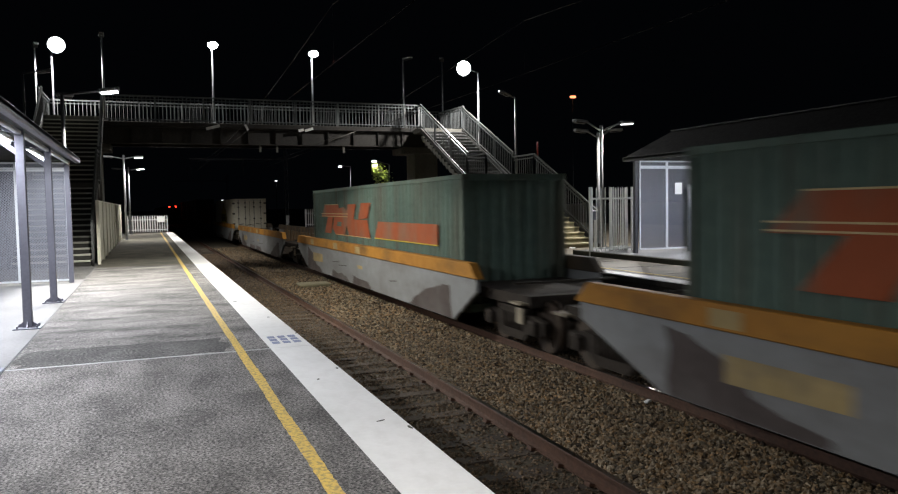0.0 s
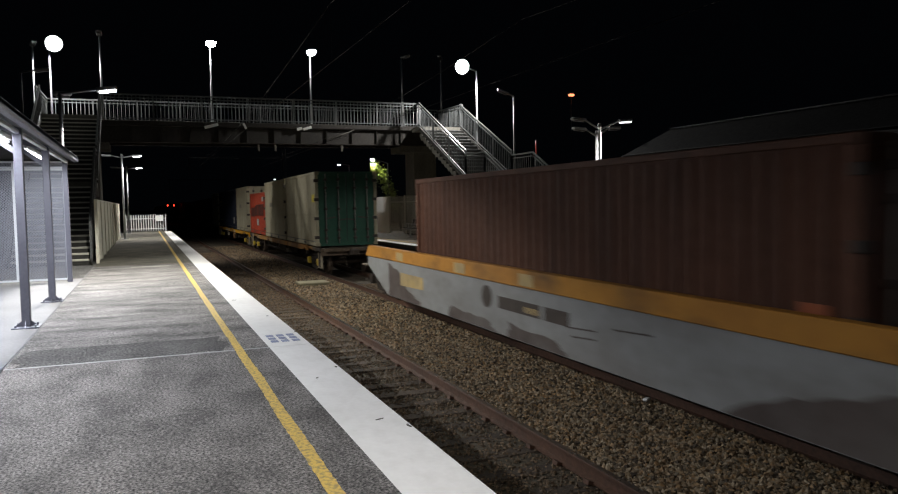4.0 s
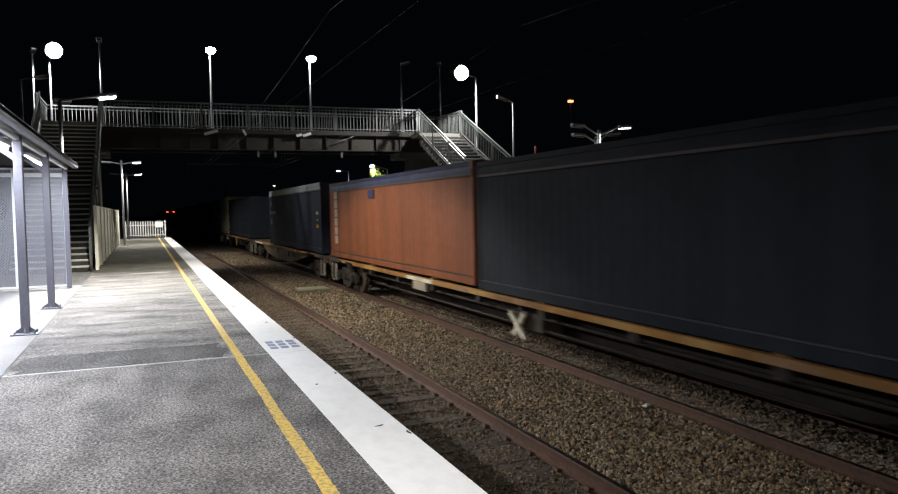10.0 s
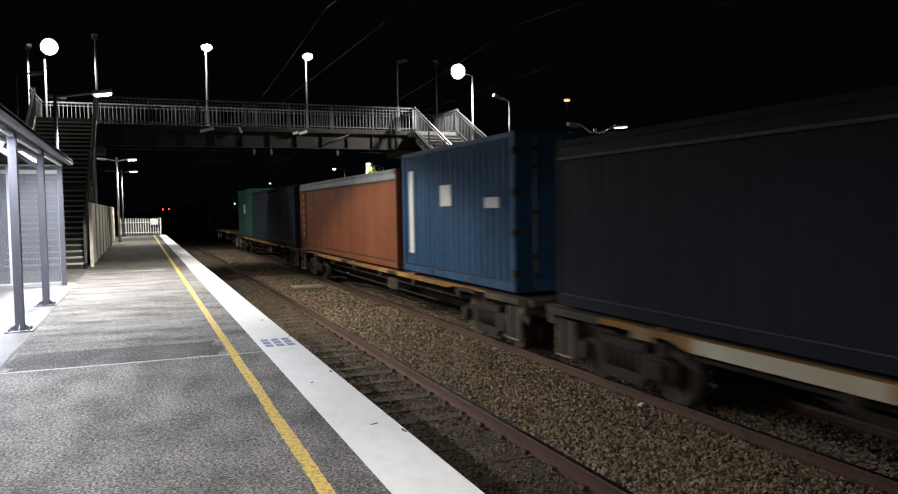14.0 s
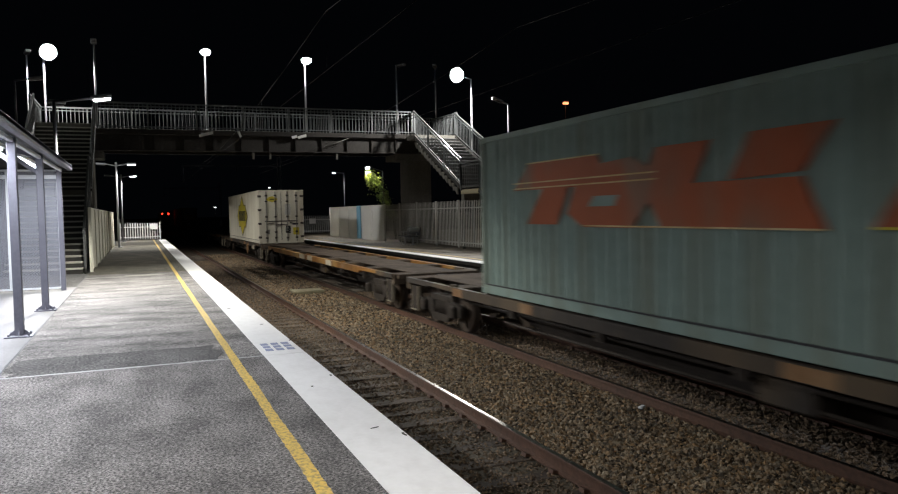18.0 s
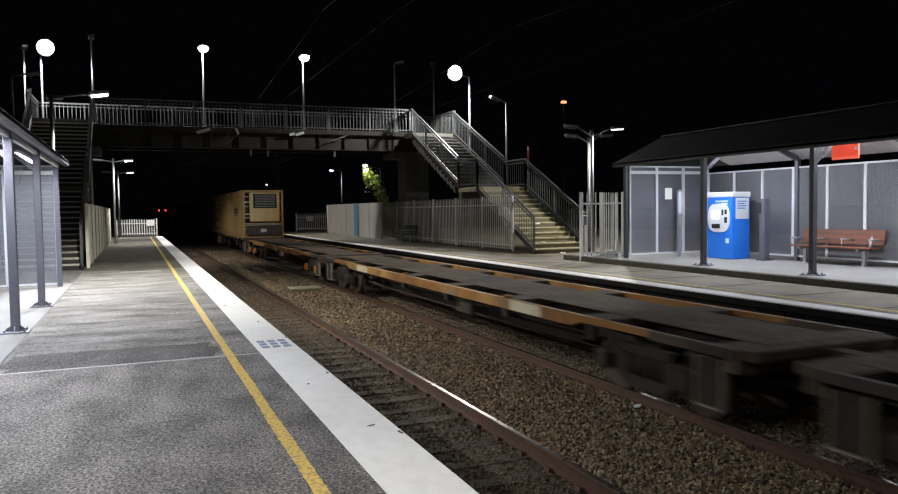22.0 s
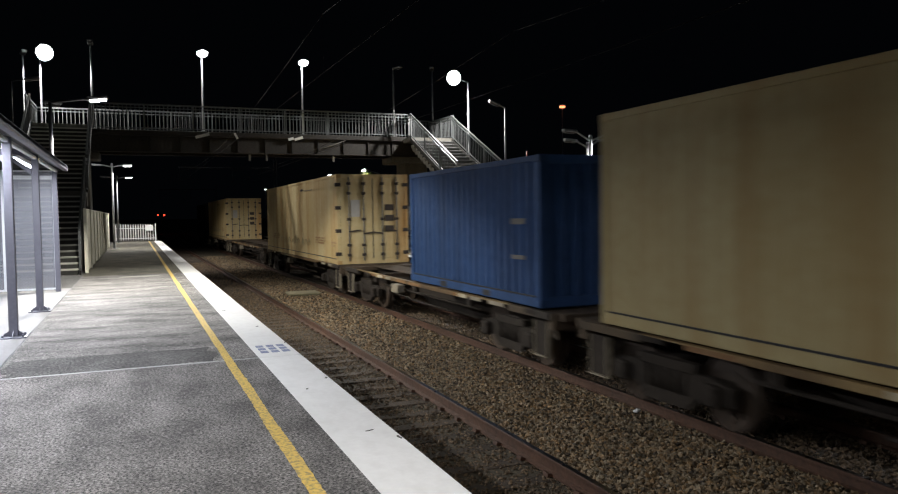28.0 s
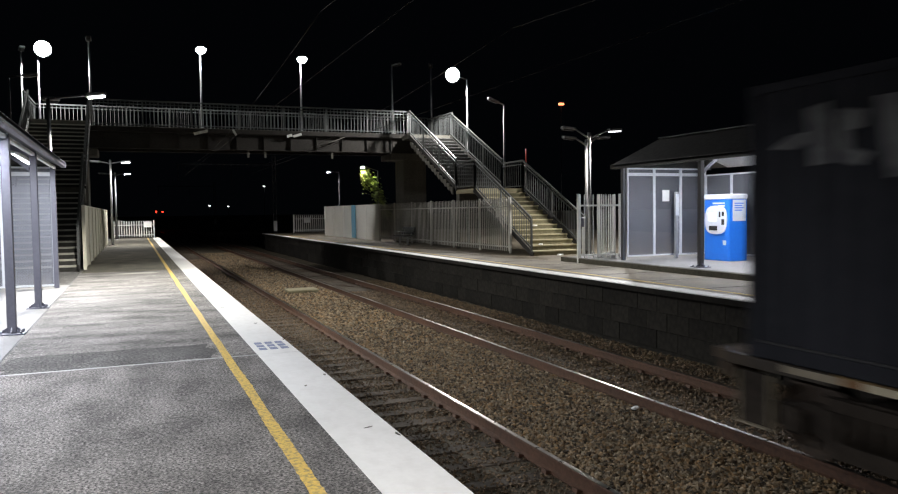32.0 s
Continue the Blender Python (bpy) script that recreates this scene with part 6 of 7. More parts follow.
for i, (a, b) in enumerate(((472.85, 487.55), (488.85, 503.6), (504.65, 519.2), (520.6, 535.2), (536.1, 550.2))):
    e = (2.65, 10.46, 10.35, 10.5, 1.92)[i]
    lg = [("emblem", [(e, 1.5), (e + 1.7, 1.5), (e + 1.7, 1.95), (e + 1.45, 2.05), (e + 1.2, 1.82), (e + 0.3, 1.82), (e, 1.95)], "logo_blue", 0.0), ("emblem_line", rect(e + 0.1, e + 1.6, 1.36, 1.42), "logo_blue", 0.0), ("emblem_arch", [(e + 0.4, 2.1), (e + 0.6, 2.2), (e + 0.9, 2.2), (e + 0.9, 2.25), (e + 0.5, 2.25), (e + 0.3, 2.12)], "stripe", 0.0)]
    if i == 2:
        lg += [("rust_mark", [(2.3, 0.62), (3.0, 0.66), (3.1, 0.92), (2.5, 0.95)], "rust_faded", 0.0), ("label_plate", rect(1.3, 1.75, 0.6, 0.98), "sill_yellow", 0.0)]
    if i == 1:
        lg += [("label_plate", rect(1.4, 1.82, 0.62, 1.0), "sill_yellow", 0.0)]
    c = container(a, b, 0.02, 2.95, "amber" if i == 0 else "butter", "yellowed cream refrigerated container with a small blue emblem", "flat", front="frame" if i == 0 else "doors", rear="frame", logos=lg)
    if i == 0:
        # black sheet paints the shade of the hollow around the cooling unit
        part("recess", cube(-1.1, 1.1, 0.3, 0.44, 0.1, 2.8), "black", c, "black sheet for the shade behind the cooling unit")
        unit = part("cooling_unit", cube(-0.8, 0.98, -0.14, 0.3, 0.98, 2.78, 0.05), "straw", c, "cream cooling machinery housing")
        part("grille_frame", cube(-0.62, 0.8, -0.17, -0.13, 1.82, 2.7, 0.03), "black", unit, "dark fan grille")
        for k in range(8):
            part("grille_slat", bar(bmesh.new(), (-0.5, -0.18, 1.92 + k * 0.1), (0.68, -0.18, 1.92 + k * 0.1), 0.03, 0.028), "galv", unit)
        part("ledge", cube(-1.1, 1.1, -0.16, 0.3, 0.84, 0.9, 0.01), "cream", c, "pale ledge")
        part("lower_box", cube(-1.05, 1.05, -0.12, 0.3, 0.14, 0.78, 0.03), "logo_dark", c, "dark machinery box")
        part("lip", cube(-1.08, 1.08, -0.16, -0.1, 0.76, 0.82, 0.01), "cream", c)
        part("label_plate", cube(-0.2, 0.15, -0.13, -0.12, 0.35, 0.55), "logo_white", c)
        for zz in (0.5, 1.2, 1.9, 2.5):
            part("side_bracket", cube(-1.16, -0.8, -0.06, 0.02, zz, zz + 0.07, 0.006), "cream", c, "pale bracket")
        part("hose", tube(bmesh.new(), (-0.98, 0.05, 0.2), (-0.98, 0.05, 2.6), 0.035, n=8), "black", c)
container(551.96, 558.2, 0.03, 2.54, "blue", "bright blue corrugated container", front="ribs", logos=[("label_plate", rect(0.5, 1.0, 1.37, 1.47), "panel_grey", 0.0), ("label_plate", rect(0.5, 1.0, 0.77, 0.84), "panel_grey", 0.0)])
def stencil(y0, y1, z0, z1, rows=3):
    """Rows of faded rust-red stencilled blocks."""
    h, n = (z1 - z0) / rows, max(4, round((y1 - y0) / 0.16))
    w = (y1 - y0) / n
    return [("rust_mark", rect(y0 + k * w + 0.012, y0 + (k + 1) * w - 0.012, z0 + q * h + 0.02, z0 + (q + 1) * h - 0.015), "rust_stencil", 0.0) for q in range(rows) for k in range(n) if (k * 5 + q * 3) % 7]


def scrawl(y0, y1, z0, z1, seed):
    """Faint loops of scratched-off grey paint."""
    rng = random.Random(seed)
    out, y = [], y0
    while y < y1:
        a, w = rng.uniform(z0, z0 + 0.1), rng.uniform(0.12, 0.35)
        b = rng.uniform(z1 - 0.12, z1)
        out.append(("faint_mark", [(y, a), (y + 0.035, a), (y + w, b), (y + w - 0.035, b)], "mark_scrawl", 0.0))
        out.append(("faint_mark", [(y + w - 0.02, b - 0.03), (y + w + 0.15, z0 + 0.04), (y + w + 0.15, z0 + 0.08), (y + w, b)], "mark_scrawl", 0.002))
        y += w + rng.uniform(0.12, 0.6)
    return out


M["rust_stencil"] = paint("rust_stencil", (0.40, 0.19, 0.085), (0.48, 0.34, 0.18), streak=(1, 4, 4), dirt=(0.56, 0.45, 0.25), amount=0.9)
M["mark_scrawl"] = paint("mark_scrawl", (0.34, 0.30, 0.20), (0.45, 0.38, 0.23), streak=(1, 4, 4), dirt=(0.55, 0.46, 0.27), amount=0.9)
for a, b in ((565.3, 579.2), (597.25, 611.15)):
    blot_y = [(5.2 + 0.3 + 0.32 * math.cos(k * 0.7), 2.6 + 0.045 * math.sin(k * 0.7)) for k in range(9)]
    c = container(a, b, 0.0, 2.94, "straw", "cream refrigerated container with rust stains and barred doors", "ribbed" if a > 580 else "flat", front="doors", rear="frame", pitch=0.36,
                  logos=stencil(1.75, 3.2, 0.6, 0.86) + stencil(10.5, 12.2, 0.6, 0.84) + stencil(0.15, 0.8, 0.55, 0.75, 2) + scrawl(4.0, 10.0, 0.45, 0.8, int(a)) + [("oil_mark", blot_y, "logo_dark", 0.0), ("faint_mark", rect(3.6, 5.0, 2.55, 2.575), "logo_faint", 0.0)])
    for zz in (1.05, 1.4, 1.75):
        part("data_plate", cube(0.42, 0.72, -0.008, 0.008, zz, zz + 0.2), "logo_dark", c, "dark data plate")
    part("data_plate", cube(-0.75, -0.45, -0.008, 0.008, 1.55, 2.1), "panel_row", c, "pale data plate")
container(612.34, 624.7, 0.0, 2.86, "charcoal", "charcoal grey container at the end of the train", "flat", front="plain", pitch=0.3, logos=[("pale_mark", [(12.05, 2.18), (11.8, 2.3), (11.55, 2.32), (11.5, 2.24), (11.75, 2.15)], "mark_faint", 0.0), ("pale_mark", [(11.62, 2.54), (11.35, 2.58), (11.3, 2.0), (11.55, 1.98)], "mark_faint", 0.0), ("pale_mark", [(11.24, 2.5), (10.95, 2.45), (10.98, 2.3), (11.12, 2.28), (11.1, 2.12), (10.9, 2.06), (11.0, 1.95), (11.25, 2.0)], "mark_faint", 0.0), ("pale_mark", [(10.85, 2.56), (10.55, 2.56), (10.5, 1.85), (10.72, 1.83)], "mark_faint", 0.0), ("pale_mark", [(0.95, 1.72), (1.2, 1.9), (1.62, 2.45), (1.55, 2.66), (1.05, 2.6), (0.85, 2.2)], "letter_faded", 0.0), ("orange_mark", [(1.0, 1.8), (1.15, 1.95), (1.5, 2.42), (1.2, 2.5), (0.95, 2.2)], "mark_orange", 0.004), ("pale_mark", rect(0.5, 0.66, 1.72, 1.84), "letter_faded", 0.0)])


# wagons: origin at rail height, front end at y = 0
def wheel_mesh():
    bm = bmesh.new()
    for s in (-1, 1):
        tube(bm, (s * 0.69, 0, 0), (s * 0.82, 0, 0), 0.45, 0.45, 20)
        tube(bm, (s * 0.66, 0, 0), (s * 0.69, 0, 0), 0.48, 0.48, 20)
        tube(bm, (s * 0.82, 0, 0), (s * 0.86, 0, 0), 0.16, 0.12, 12)
        for k in range(3):
            a = k * math.tau / 3
            box(bm, s * 0.83 - 0.015, s * 0.83 + 0.015, math.cos(a) * 0.28 - 0.05, math.cos(a) * 0.28 + 0.05, math.sin(a) * 0.28 - 0.05, math.sin(a) * 0.28 + 0.05)
    tube(bm, (-0.95, 0, 0), (0.95, 0, 0), 0.075, 0.075, 10)
    return mesh_of("wheelset", bm, "wheel")


WHEEL = wheel_mesh()
sf = bmesh.new()
prism(sf, [(-1.18, 0.36), (-0.62, 0.36), (-0.42, 0.18), (0.42, 0.18), (0.62, 0.36), (1.18, 0.36), (1.18, 0.58), (0.75, 0.66), (0.4, 0.62), (0.38, 0.34), (-0.38, 0.34), (-0.4, 0.62), (-0.75, 0.66), (-1.18, 0.58)], "x", -0.06, 0.06)
box(sf, -0.06, 0.06, -0.55, 0.55, 0.64, 0.76)
for k in range(4):
    tube(sf, (0, -0.27 + k * 0.18, 0.34), (0, -0.27 + k * 0.18, 0.64), 0.07, 0.07, 8)
SIDE_FRAME = mesh_of("side_frame", sf, "under")
CAPS = {k: mesh_of("axle_box", soft(cube(-0.12, 0.02, -0.14, 0.14, -0.13, 0.13), 0.03), k) for k in ("axle_yellow", "axle_orange", "under")}
BOLSTER = mesh_of("bogie", cube(-1.0, 1.0, -0.2, 0.2, 0.5, 0.78, 0.03), "under")


def bogie(parent, y, cap):
    b = part("bogie", BOLSTER, "", parent, at=(0, y, 0))
    for s in (-1, 1):
        part("side_frame", SIDE_FRAME, "", b, at=(s * 1.0, 0, 0))
        for dy in (-0.88, 0.88):
            if s < 0:
                part("axle_box", CAPS[cap], "", b, at=(-1.05, dy, 0.46))
    for k, dy in enumerate((-0.88, 0.88)):
        w = part("wheelset", WHEEL, "", b, at=(0, dy, 0.46))
        WHEELSETS.setdefault(k, []).append(w)
    return b


def coupler(parent, y, s):
    part("coupler", tube(cube(-0.14, 0.14, min(y, y + s * 0.5), max(y, y + s * 0.5), 0.78, 1.0, 0.03), (-0.3, y, 0.75), (-0.32, y + s * 0.4, 0.4), 0.025, n=6), "under", parent)


# Worn pale stretches of the side sills, and the gear hung below them: brake wheels, crossed brake levers and plates.
PATCHES = ((134.23, 134.76), (138.03, 138.76), (139.6, 140.8), (209.5, 211.3), (236.4, 239.1), (226.2, 226.6), (264.0, 264.45), (265.7, 266.4), (269.1, 270.0),
           (271.2, 272.3), (275.2, 277.8), (328.4, 329.8), (331.6, 335.45), (373.5, 374.3), (376.6, 377.4), (378.0, 379.0),
           (420.9, 421.6), (422.7, 423.4), (425.8, 426.7), (436.0, 437.1), (446.0, 447.1), (460.9, 461.9))
WHEELS = ((134.8, "gear_rusty"), (155.2, "gear_rusty"), (249.0, "gear_rusty"), (336.25, "gear_white"), (395.1, "gear_rusty"), (422.8, "gear_rusty"), (464.4, "gear_rusty"))
LEVERS = (181.2, 205.3, 269.5)
PLATES = ((139.3, 0.2, 0.5, 0.88, "gear_white"), (161.4, 0.75, 0.64, 0.86, "gear_pale"), (185.4, 1.6, 0.7, 0.95, "gear_white"), (210.4, 0.9, 0.72, 0.95, "gear_pale"),
          (255.6, 0.55, 0.64, 0.92, "gear_white"), (334.8, 0.28, 0.56, 0.86, "gear_pale"), (338.05, 1.3, 0.88, 1.07, "gear_pale"), (349.5, 0.75, 0.66, 0.9, "gear_white"), (392.85, 1.15, 0.7, 0.94, "gear_pale"),
          (460.2, 0.5, 0.62, 0.84, "gear_pale"), (424.3, 0.45, 0.58, 0.84, "gear_rusty"))


def belly(L):
    """Deep tapering side plate with round lightening holes."""
    bm = bmesh.new()

    def loop(pts):
        vs = [bm.verts.new((-1.1, y, z)) for y, z in pts]
        return [bm.edges.new((vs[i], vs[(i + 1) % len(vs)])) for i in range(len(vs))]
    edges = loop([(2.8, 0.93), (L - 3.6, 0.93), (L - 5.4, 0.52), (L - 8.0, 0.36), (L - 11.5, 0.36), (6.4, 0.5)])
    for y, rad in ((7.0, 0.12), (8.0, 0.15), (11.2, 0.13), (12.4, 0.08)):
        edges += loop([(y + rad * math.cos(k * math.tau / 12), 0.76 + rad * math.sin(k * math.tau / 12)) for k in range(12)])
    bmesh.ops.triangle_fill(bm, edges=edges, use_beauty=True)
    bmesh.ops.solidify(bm, geom=bm.faces[:], thickness=0.03)
    return bm


def flat_wagon(u0, u1, sill, cap="under", depth=0.17):
    """Skeletal container flat: side sills, cross bearers, deck plates with openings, centre beam, two bogies and underframe gear."""
    L = u1 - u0
    w = thing("container_wagon", (CENTRE, u0, RAIL_Z), "open skeletal container wagon with a rusty %s frame" % {"sill_bright": "bright yellow", "sill_thin": "thin tan", "under_sill": "dark"}.get(sill, "ochre"), "wagon", "container wagons")
    rolling(w, u0)
    D = 1.19 if 323 < u0 < 324 else 1.04
    rng = random.Random(int(u0 * 10))
    for s in (-1, 1):
        a, b = sorted((s * 1.24, s * 1.13))
        e = depth + 0.06
        end_look = sill if sill == "sill_bright" else "under_sill"
        part("side_sill", soft(prism(bmesh.new(), [(1.7, D), (L - 1.7, D), (L - 1.7, D - depth * 0.7), (L - 3.3, D - depth * 0.7), (L - 3.6, D - e), (3.6, D - e), (3.3, D - depth * 0.7), (1.7, D - depth * 0.7)], "x", a, b), 0.008), sill, w)
        for y0, y1 in ((0.25, 1.695), (L - 1.695, L - 0.25)):
            part("sill_end", soft(box(bmesh.new(), a, b, y0, y1, D - 0.12, D), 0.008), end_look, w)
    part("centre_beam", prism(bmesh.new(), [(0.1, D - 0.02), (L - 0.1, D - 0.02), (L - 0.1, D - 0.3), (L - 3.2, D - 0.3), (L - 5.2, D - 0.76), (5.2, D - 0.76), (3.2, D - 0.3), (0.1, D - 0.3)], "x", -0.22, 0.22), "under", w)
    spine = u0 > 500
    deep = 220 < u0 < 225
    n = 4 if spine else max(4, round(L / 2.7))
    for i in range(n + 1):
        y = 0.3 + (L - 0.6) * i / n
        bw_ = 0.09 if spine and 0 < i < n else 0.32
        part("cross_bearer", cube(-1.12, 1.12, y - bw_, y + bw_, D - 0.12, D - 0.008), "deck", w)
        if 0 < i < n and not deep:
            part("bearer_end", cube(-1.225, -1.13, y - 0.09, y + 0.09, D - depth - 0.2, D - depth - 0.03), "under", w)
        if i % 2 == 0 and 0 < i < n:
            part("container_lock", soft(cube(-1.22, -1.08, y - 0.07, y + 0.07, D - 0.006, D + 0.045), 0.012), sill, w)
    wide = 1.11 if deep or 260 < u0 < 290 else 0.42 if spine or D > 1.1 else 0.66
    part("centre_plate", cube(-wide, wide, 0.2, L - 0.2, D - 0.015, D - 0.003), "deck", w)
    if deep:
        part("belly_plate", belly(L), "belly", w, "deep dusty brown side plate with round holes")
    low = D - min(depth + 0.05, 0.2)
    known = [(a - u0, b - u0) for a, b in PATCHES if u0 < a < u1]
    for y0, y1 in known:
        part("worn_plate", cube(-1.247, -1.238, y0, y1, low, D - 0.008), "gear_white", w, "worn pale patch")
    for k in range(0 if known or sill == "under_sill" else rng.randint(4, 7)):
        y = rng.uniform(0.6, L - 1.4)
        part("worn_plate", cube(-1.247, -1.238, y, y + rng.uniform(0.2, 0.8), low, D - 0.01), rng.choice(("gear_white", "gear_pale", "sill_yellow", "under")), w)
    for k in range(2 if sill == "sill_bright" else 4):
        y = 2.0 + (L - 4.0) * (k + rng.random()) / 4
        part("grime_plate", cube(-1.245, -1.238, y, y + rng.uniform(0.3, 0.9), low + 0.004, D - 0.012), "gear_rusty", w)
    for y in (0.25, L - 0.25):
        part("headstock", cube(-1.2, 1.2, y - 0.09, y + 0.09, D - 0.28, D - 0.01, 0.01), "deck" if sill != "sill_bright" else sill, w)
    for y in (0.42, L - 0.86):
        st = part("end_step", cube(-1.16, -1.12, y, y + 0.44, 0.3, 0.86, 0.006), "under", w, "dark step plate")
        part("step_edge", cube(-1.2, -1.08, y - 0.01, y + 0.45, 0.28, 0.3), "gear_pale", st, "worn pale step edge")
        for q in (y - 0.012, y + 0.43):
            part("step_edge", cube(-1.18, -1.1, q, q + 0.022, 0.3, 0.86), "gear_pale", st)
    bogie(w, 2.0, cap)
    bogie(w, L - 2.0, cap)
    coupler(w, 0.16, -1)
    coupler(w, L - 0.16, 1)
    if spine:
        part("gear_box", cube(-1.25, -1.05, L * 0.5 + 1.2, L * 0.5 + 1.7, 0.66, 0.88, 0.02), "gear_pale", w, "pale equipment box")
    else:
        part("gear_box", cube(-1.0, -0.6, L * 0.5 - 2.2, L * 0.5 - 1.4, 0.45, 0.78, 0.03), "under_sill", w, "dark equipment box")
    for u, look_ in WHEELS:
        if u0 < u < u1:
            bw, yb, zb = bmesh.new(), u - u0, 0.66
            for k in range(16):
                a, b = k * math.tau / 16, (k + 1) * math.tau / 16
                bar(bw, (-1.25, yb + 0.3 * math.cos(a), zb + 0.3 * math.sin(a)), (-1.25, yb + 0.3 * math.cos(b), zb + 0.3 * math.sin(b)), 0.04, 0.045)
            for k in range(4):
                a = k * math.tau / 8
                bar(bw, (-1.25, yb + 0.29 * math.cos(a), zb + 0.29 * math.sin(a)), (-1.25, yb - 0.29 * math.cos(a), zb - 0.29 * math.sin(a)), 0.045, 0.03)
            tube(bw, (-1.28, yb, zb), (-1.12, yb, zb), 0.07, n=10)
            part("brake_wheel", bw, look_, w, "pale spoked hand brake wheel" if look_ == "gear_white" else "rusty spoked hand brake wheel")
            part("brake_bracket", cube(-1.17, -1.05, yb - 0.1, yb + 0.1, 0.42, D - 0.1), "under", w)
    for u in LEVERS:
        if u0 < u < u1:
            y = u - u0
            lv = bar(bar(bmesh.new(), (-1.2, y - 0.3, 0.36), (-1.2, y + 0.26, 0.78), 0.05, 0.09), (-1.16, y - 0.22, 0.8), (-1.16, y + 0.2, 0.36), 0.05, 0.08)
            part("brake_lever", lv, "gear_white", w, "crossed pale brake levers")
            part("brake_bracket", cube(-1.14, -1.05, y - 0.06, y + 0.06, 0.5, D - 0.1), "under", w)
    for u, span, z0, z1, look_ in PLATES:
        if u0 < u < u1:
            y = u - u0
            pl = part("gear_plate", cube(-1.23, -1.12, y - span / 2, y + span / 2, z0, z1, 0.012), look_, w, "scuffed pale equipment plate")
            part("hanger", cube(-1.15, -1.09, y - 0.05, y + 0.05, z1 - 0.02, D - 0.06), "under", pl)
    part("brake_pipe", tube(tube(bmesh.new(), (-0.95, 3.4, 0.72), (-0.95, L - 3.4, 0.72), 0.03, n=6), (-0.9, 5.0, 0.5), (-0.9, L - 5.0, 0.5), 0.025, n=6), "under", w, "dark brake pipe and pull rod")
    part("air_tank", tube(bmesh.new(), (0.5, L * 0.42, 0.55), (0.5, L * 0.42 + 1.4, 0.55), 0.2, n=12), "under", w)
    return w


def well_wagon(u0, u1, letters):
    """Well wagon: deep grey side girders with a yellow top flange, raked at both ends."""
    L = u1 - u0
    w = thing("well_wagon", (CENTRE, u0, RAIL_Z), "grey well wagon with worn yellow top sills", "wagon", "well wagons")
    rolling(w, u0)
    top = 1.5
    for s in (-1, 1):
        a, b = sorted((s * 1.42, s * 1.34))
        part("side_girder", soft(prism(bmesh.new(), [(0.1, top - 0.3), (L - 0.1, top - 0.3), (L - 0.1, 0.95), (L - 2.0, 0.26), (1.3, 0.26), (0.1, 0.95)], "x", a, b), 0.008), "well_grey", w, "grimy grey side girder")
        a, b = sorted((s * 1.46, s * 1.28))
        part("top_sill", soft(prism(bmesh.new(), [(0.35, top), (L - 0.35, top), (L, top - 0.3), (0.0, top - 0.3)], "x", a, b), 0.012), "sill_yellow" if s < 0 else "under_sill", w, "worn yellow top sill" if s < 0 else "rusty dark top sill")
    part("patch", prism(bmesh.new(), [(L - 4.75, 0.66), (L - 3.1, 0.62), (L - 3.1, 0.94), (L - 4.75, 0.94)], "x", -1.428, -1.421), "well_patch", w, "faded yellow panel")
    part("patch", cube(-1.428, -1.421, 8.45, 8.95, 0.78, 0.88), "well_patch", w, "faded yellow panel")
    for y0, y1 in ((11.4, 11.95), (8.55, 9.05), (L - 3.4, L - 2.9)):
        part("sill_plate", cube(-1.468, -1.461, y0, y1, top - 0.26, top - 0.06), "well_patch", w, "pale worn patch on the sill")
    rng = random.Random(int(u0 * 7) + 5)
    grime = [[(L - 2.1, 1.12), (L - 2.9, 0.95), (L - 3.5, 0.55), (L - 4.5, 0.36), (L - 4.5, 0.275), (L - 2.1, 0.275)],
             [(12.3, 0.5), (11.6, 0.46), (10.4, 0.46), (10.1, 0.275), (12.4, 0.275)], [(9.5, 0.52), (7.9, 0.48), (7.5, 0.275), (9.6, 0.275)],
             [(3.3, 0.62), (2.2, 0.9), (1.5, 1.0), (1.35, 0.275), (4.2, 0.275)]]
    for pts in grime:
        ragged = []
        for (a, b), (c, d) in zip(pts, pts[1:] + pts[:1]):
            for k in range(4):
                y, z = a + (c - a) * k / 4, b + (d - b) * k / 4
                ragged.append((y + rng.uniform(-0.05, 0.05), max(0.275, z + (rng.uniform(-0.035, 0.035) if z > 0.3 else 0))))
        part("grime_patch", prism(bmesh.new(), ragged, "x", -1.4235, -1.4205), "well_grime", w, "brown grime thrown up by the wheels")
    for k in range(3):
        y, z = rng.uniform(5.0, L - 6.0), rng.uniform(0.55, 0.95)
        part("scrape", bar(bmesh.new(), (-1.422, y, z), (-1.422, y + rng.uniform(0.5, 1.1), z - 0.05), 0.006, 0.022), "logo_dark", w, "dark scrape")
    part("far_lining", cube(1.315, 1.335, 2.0, L - 2.0, 0.38, top - 0.32), "well_inner", w, "rusty brown inner face of the well")
    for i in range(int((L - 4.2) / 0.95)):
        part("inner_rib", cube(1.26, 1.314, 2.2 + i * 0.95, 2.3 + i * 0.95, 0.38, top - 0.02), "well_inner", w)
    if letters:
        part("emblem_disc", tube(bmesh.new(), (-1.43, 10.45, 0.9), (-1.42, 10.45, 0.9), 0.21, n=18), "logo_dark", w, "dark faded round emblem")
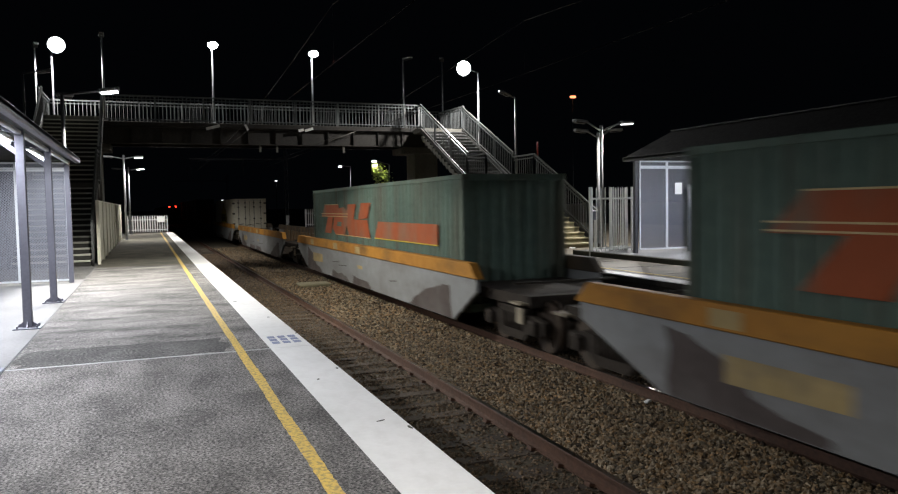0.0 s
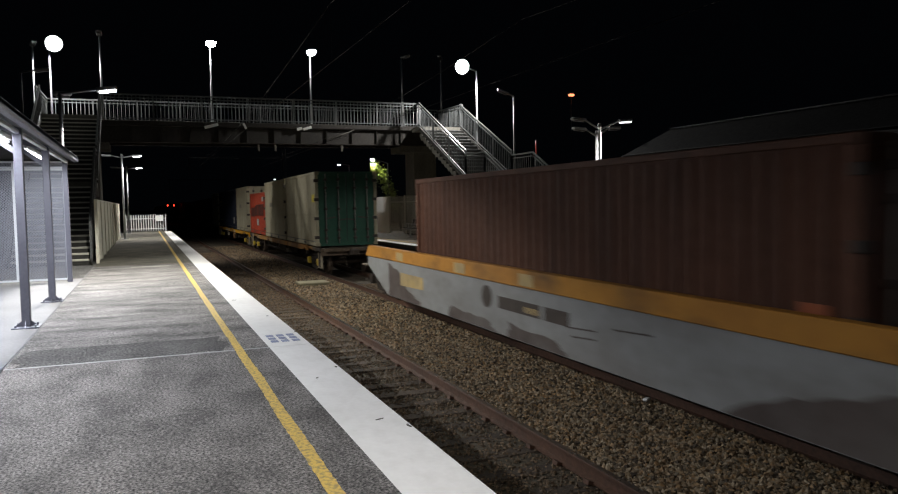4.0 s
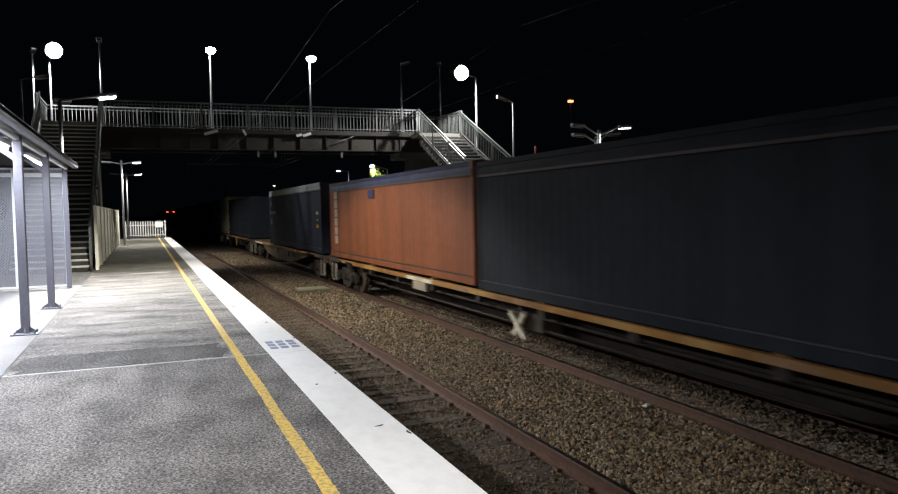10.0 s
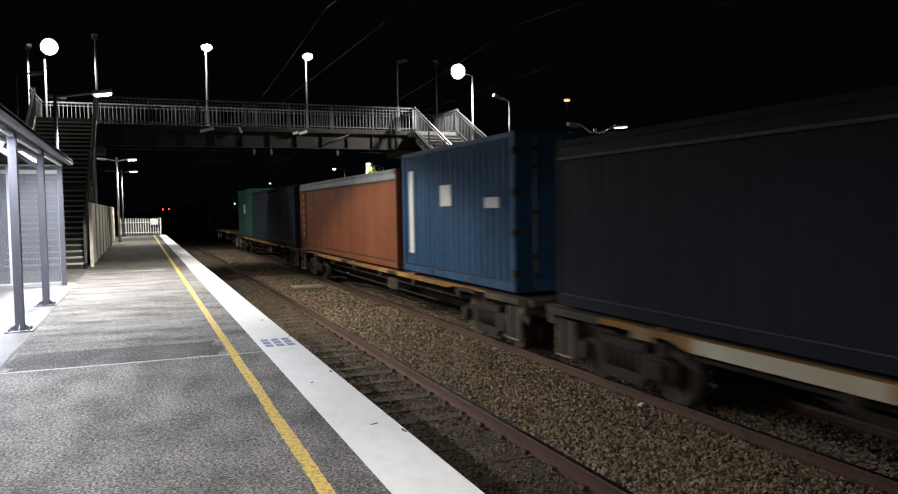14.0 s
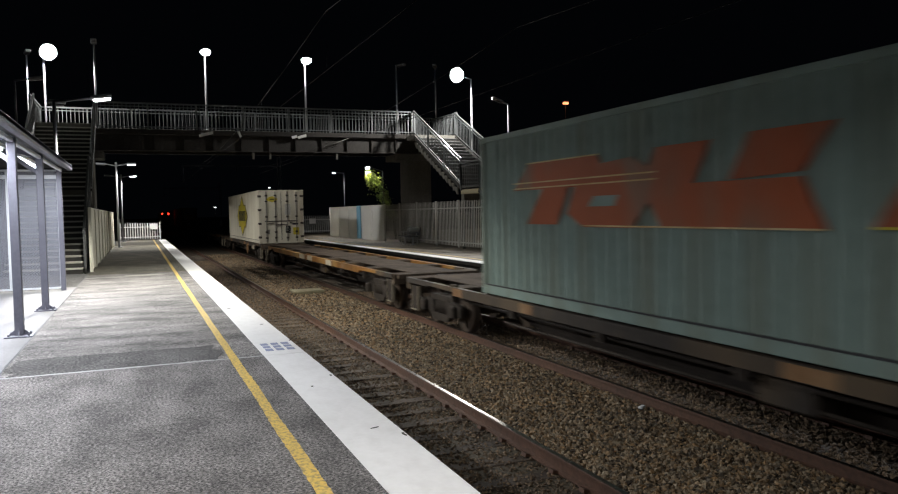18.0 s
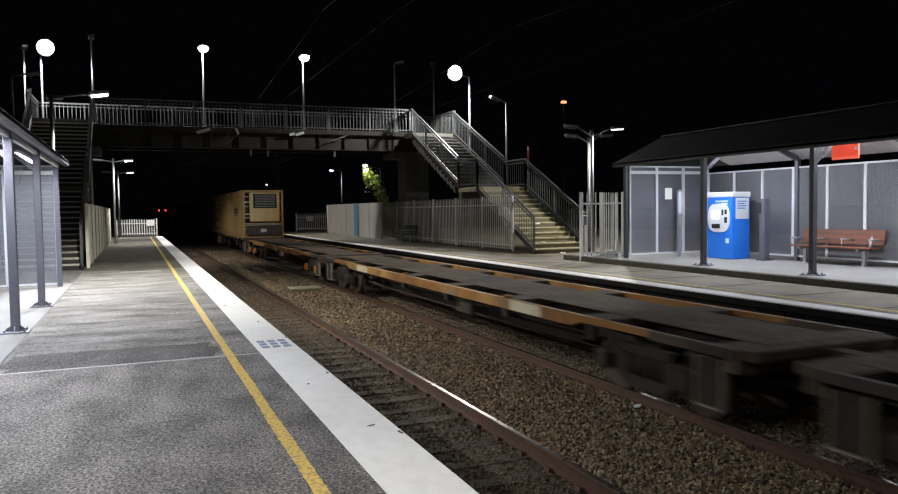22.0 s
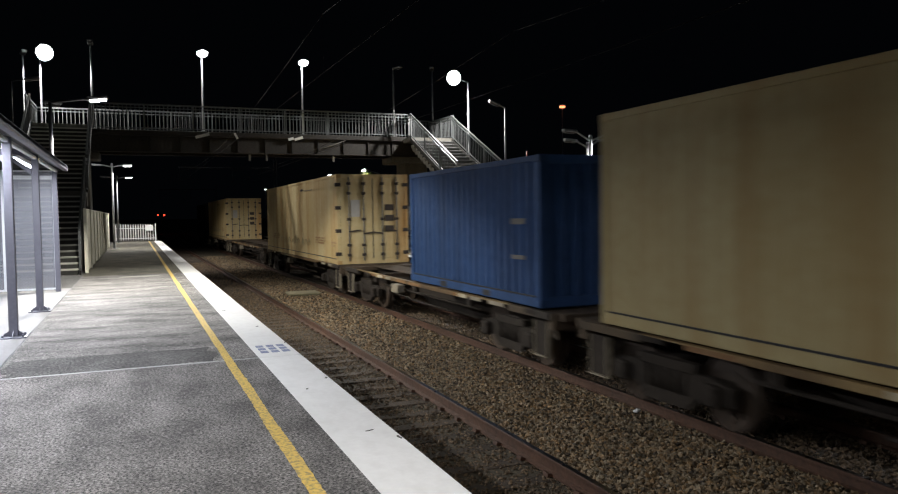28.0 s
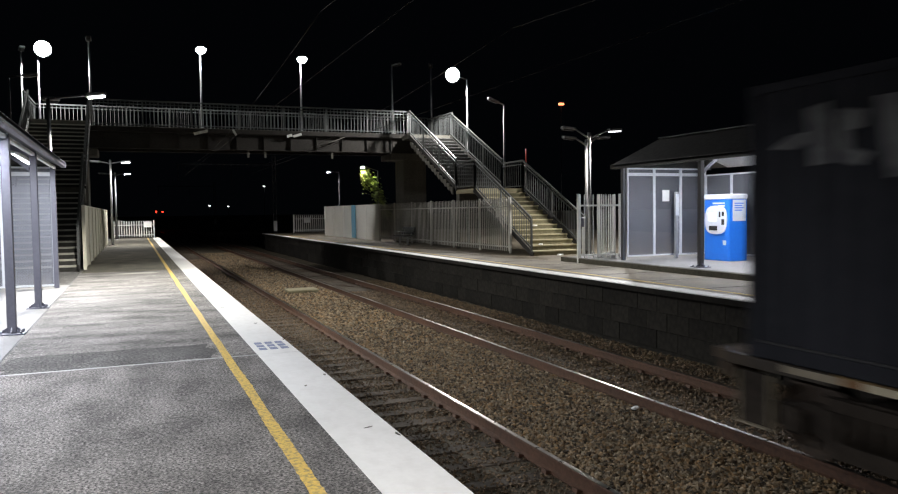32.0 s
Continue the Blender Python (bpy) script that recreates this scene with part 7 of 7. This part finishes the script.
        for a, b in ((7.5, 8.25), (8.4, 9.95)):
            part("lettering_bar", cube(-1.428, -1.421, a, b, 0.74, 0.96), "logo_dark", w, "dark faded lettering")
    part("floor", cube(-1.33, 1.33, 2.3, L - 2.3, 0.28, 0.37), "deck", w)
    for i in range(6):
        y = 2.6 + (L - 5.2) * i / 5
        part("cross_bearer", cube(-1.33, 1.33, y - 0.15, y + 0.15, 0.2, 0.29), "under", w)
    for y0, y1 in ((-1.6, 2.35), (L - 2.35, L + 0.75)):
        part("end_deck", prism(bmesh.new(), [(y0, 0.82), (y1, 0.82), (y1, 1.02), (y0, 1.02)], "x", -1.15, 1.15), "under", w, "dark end platform")
    bogie(w, -0.75, "under")
    bogie(w, L - 0.35, "under")
    coupler(w, -1.55, -1)
    coupler(w, L + 0.7, 1)
    part("wagon_plate", cube(-1.17, -1.14, -1.35, -1.1, 0.5, 0.78, 0.004), "gear_pale", w, "pale number plate")
    for y in (-1.5, L + 0.55):
        part("end_step", cube(-1.3, -1.0, y, y + 0.4, 0.86, 0.9, 0.006), "gear_pale", w, "worn pale step")
    for y in (-0.9, L + 0.3):
        part("end_rail", bar(bmesh.new(), (-1.1, y, 1.18), (1.1, y, 1.18), 0.04, 0.04), "under", w)
    return w


for a, b in ((-8.8, 9.7), (13.3, 31.9), (35.45, 53.95), (57.5, 76.0), (79.7, 98.4)):
    well_wagon(a, b, a > 70)
for a, b, sill, cap in ((105.3, 126.1, "sill_rusty", "axle_yellow"), (126.5, 146.9, "sill_bright", "axle_yellow"), (147.2, 167.0, "sill_rusty", "under"),
                        (167.5, 193.3, "sill_rusty", "under"), (193.8, 220.1, "sill_rusty", "under"), (220.7, 240.6, "sill_rusty", "under"),
                        (241.1, 261.0, "sill_rusty", "under"), (261.4, 281.5, "sill_rusty", "under"), (282.0, 302.0, "sill_rusty", "under"),
                        (302.3, 322.9, "sill_rusty", "under"), (323.6, 345.0, "sill_rusty", "under"), (345.7, 365.8, "under_sill", "under"),
                        (366.5, 388.9, "sill_rusty", "under"), (389.5, 410.0, "under_sill", "under"), (410.6, 430.9, "sill_rusty", "under"),
                        (431.5, 451.6, "sill_rusty", "under"), (452.2, 472.0, "sill_rusty", "axle_orange"), (472.4, 488.1, "sill_thin", "under"),
                        (488.4, 504.1, "sill_thin", "under"), (504.3, 519.9, "sill_thin", "under"), (520.2, 535.7, "sill_thin", "under"),
                        (535.9, 551.0, "sill_thin", "under"), (551.4, 564.6, "sill_thin", "under"), (564.9, 579.8, "sill_thin", "under"),
                        (580.3, 596.5, "sill_thin", "under"), (596.8, 611.7, "sill_thin", "under"), (612.0, 625.3, "sill_thin", "under")):
    flat_wagon(a, b, sill, cap, 0.03 if a > 470 else 0.045 if 145 < a < 245 or 280 < a < 310 else 0.08 if 320 < a < 325 else 0.13)


def motions():
    for ob, u in MOVING:
        x, y, z = ob.location
        walk(ob, [(0.0, pose(x, u, z)), (32.0, pose(x, u - SPEED * 32.0, z))])
    # wheels roll with the train: one turn of 2 pi r for each wheelset, the same for all on the same side of a bogie
    step = 1 / 30
    for sets in WHEELSETS.values():
        x, y, z = sets[0].location
        walk(sets[0], [(i * step, pose(x, y, z, math.degrees(SPEED * i * step / 0.45) % 360)) for i in range(961)])
        first = sets[0].animation_data
        for ob in sets[1:]:
            ob.rotation_mode = "QUATERNION"
            keys = ob.animation_data_create()
            keys.action = first.action
            keys.action_slot = first.action_slot


motions()
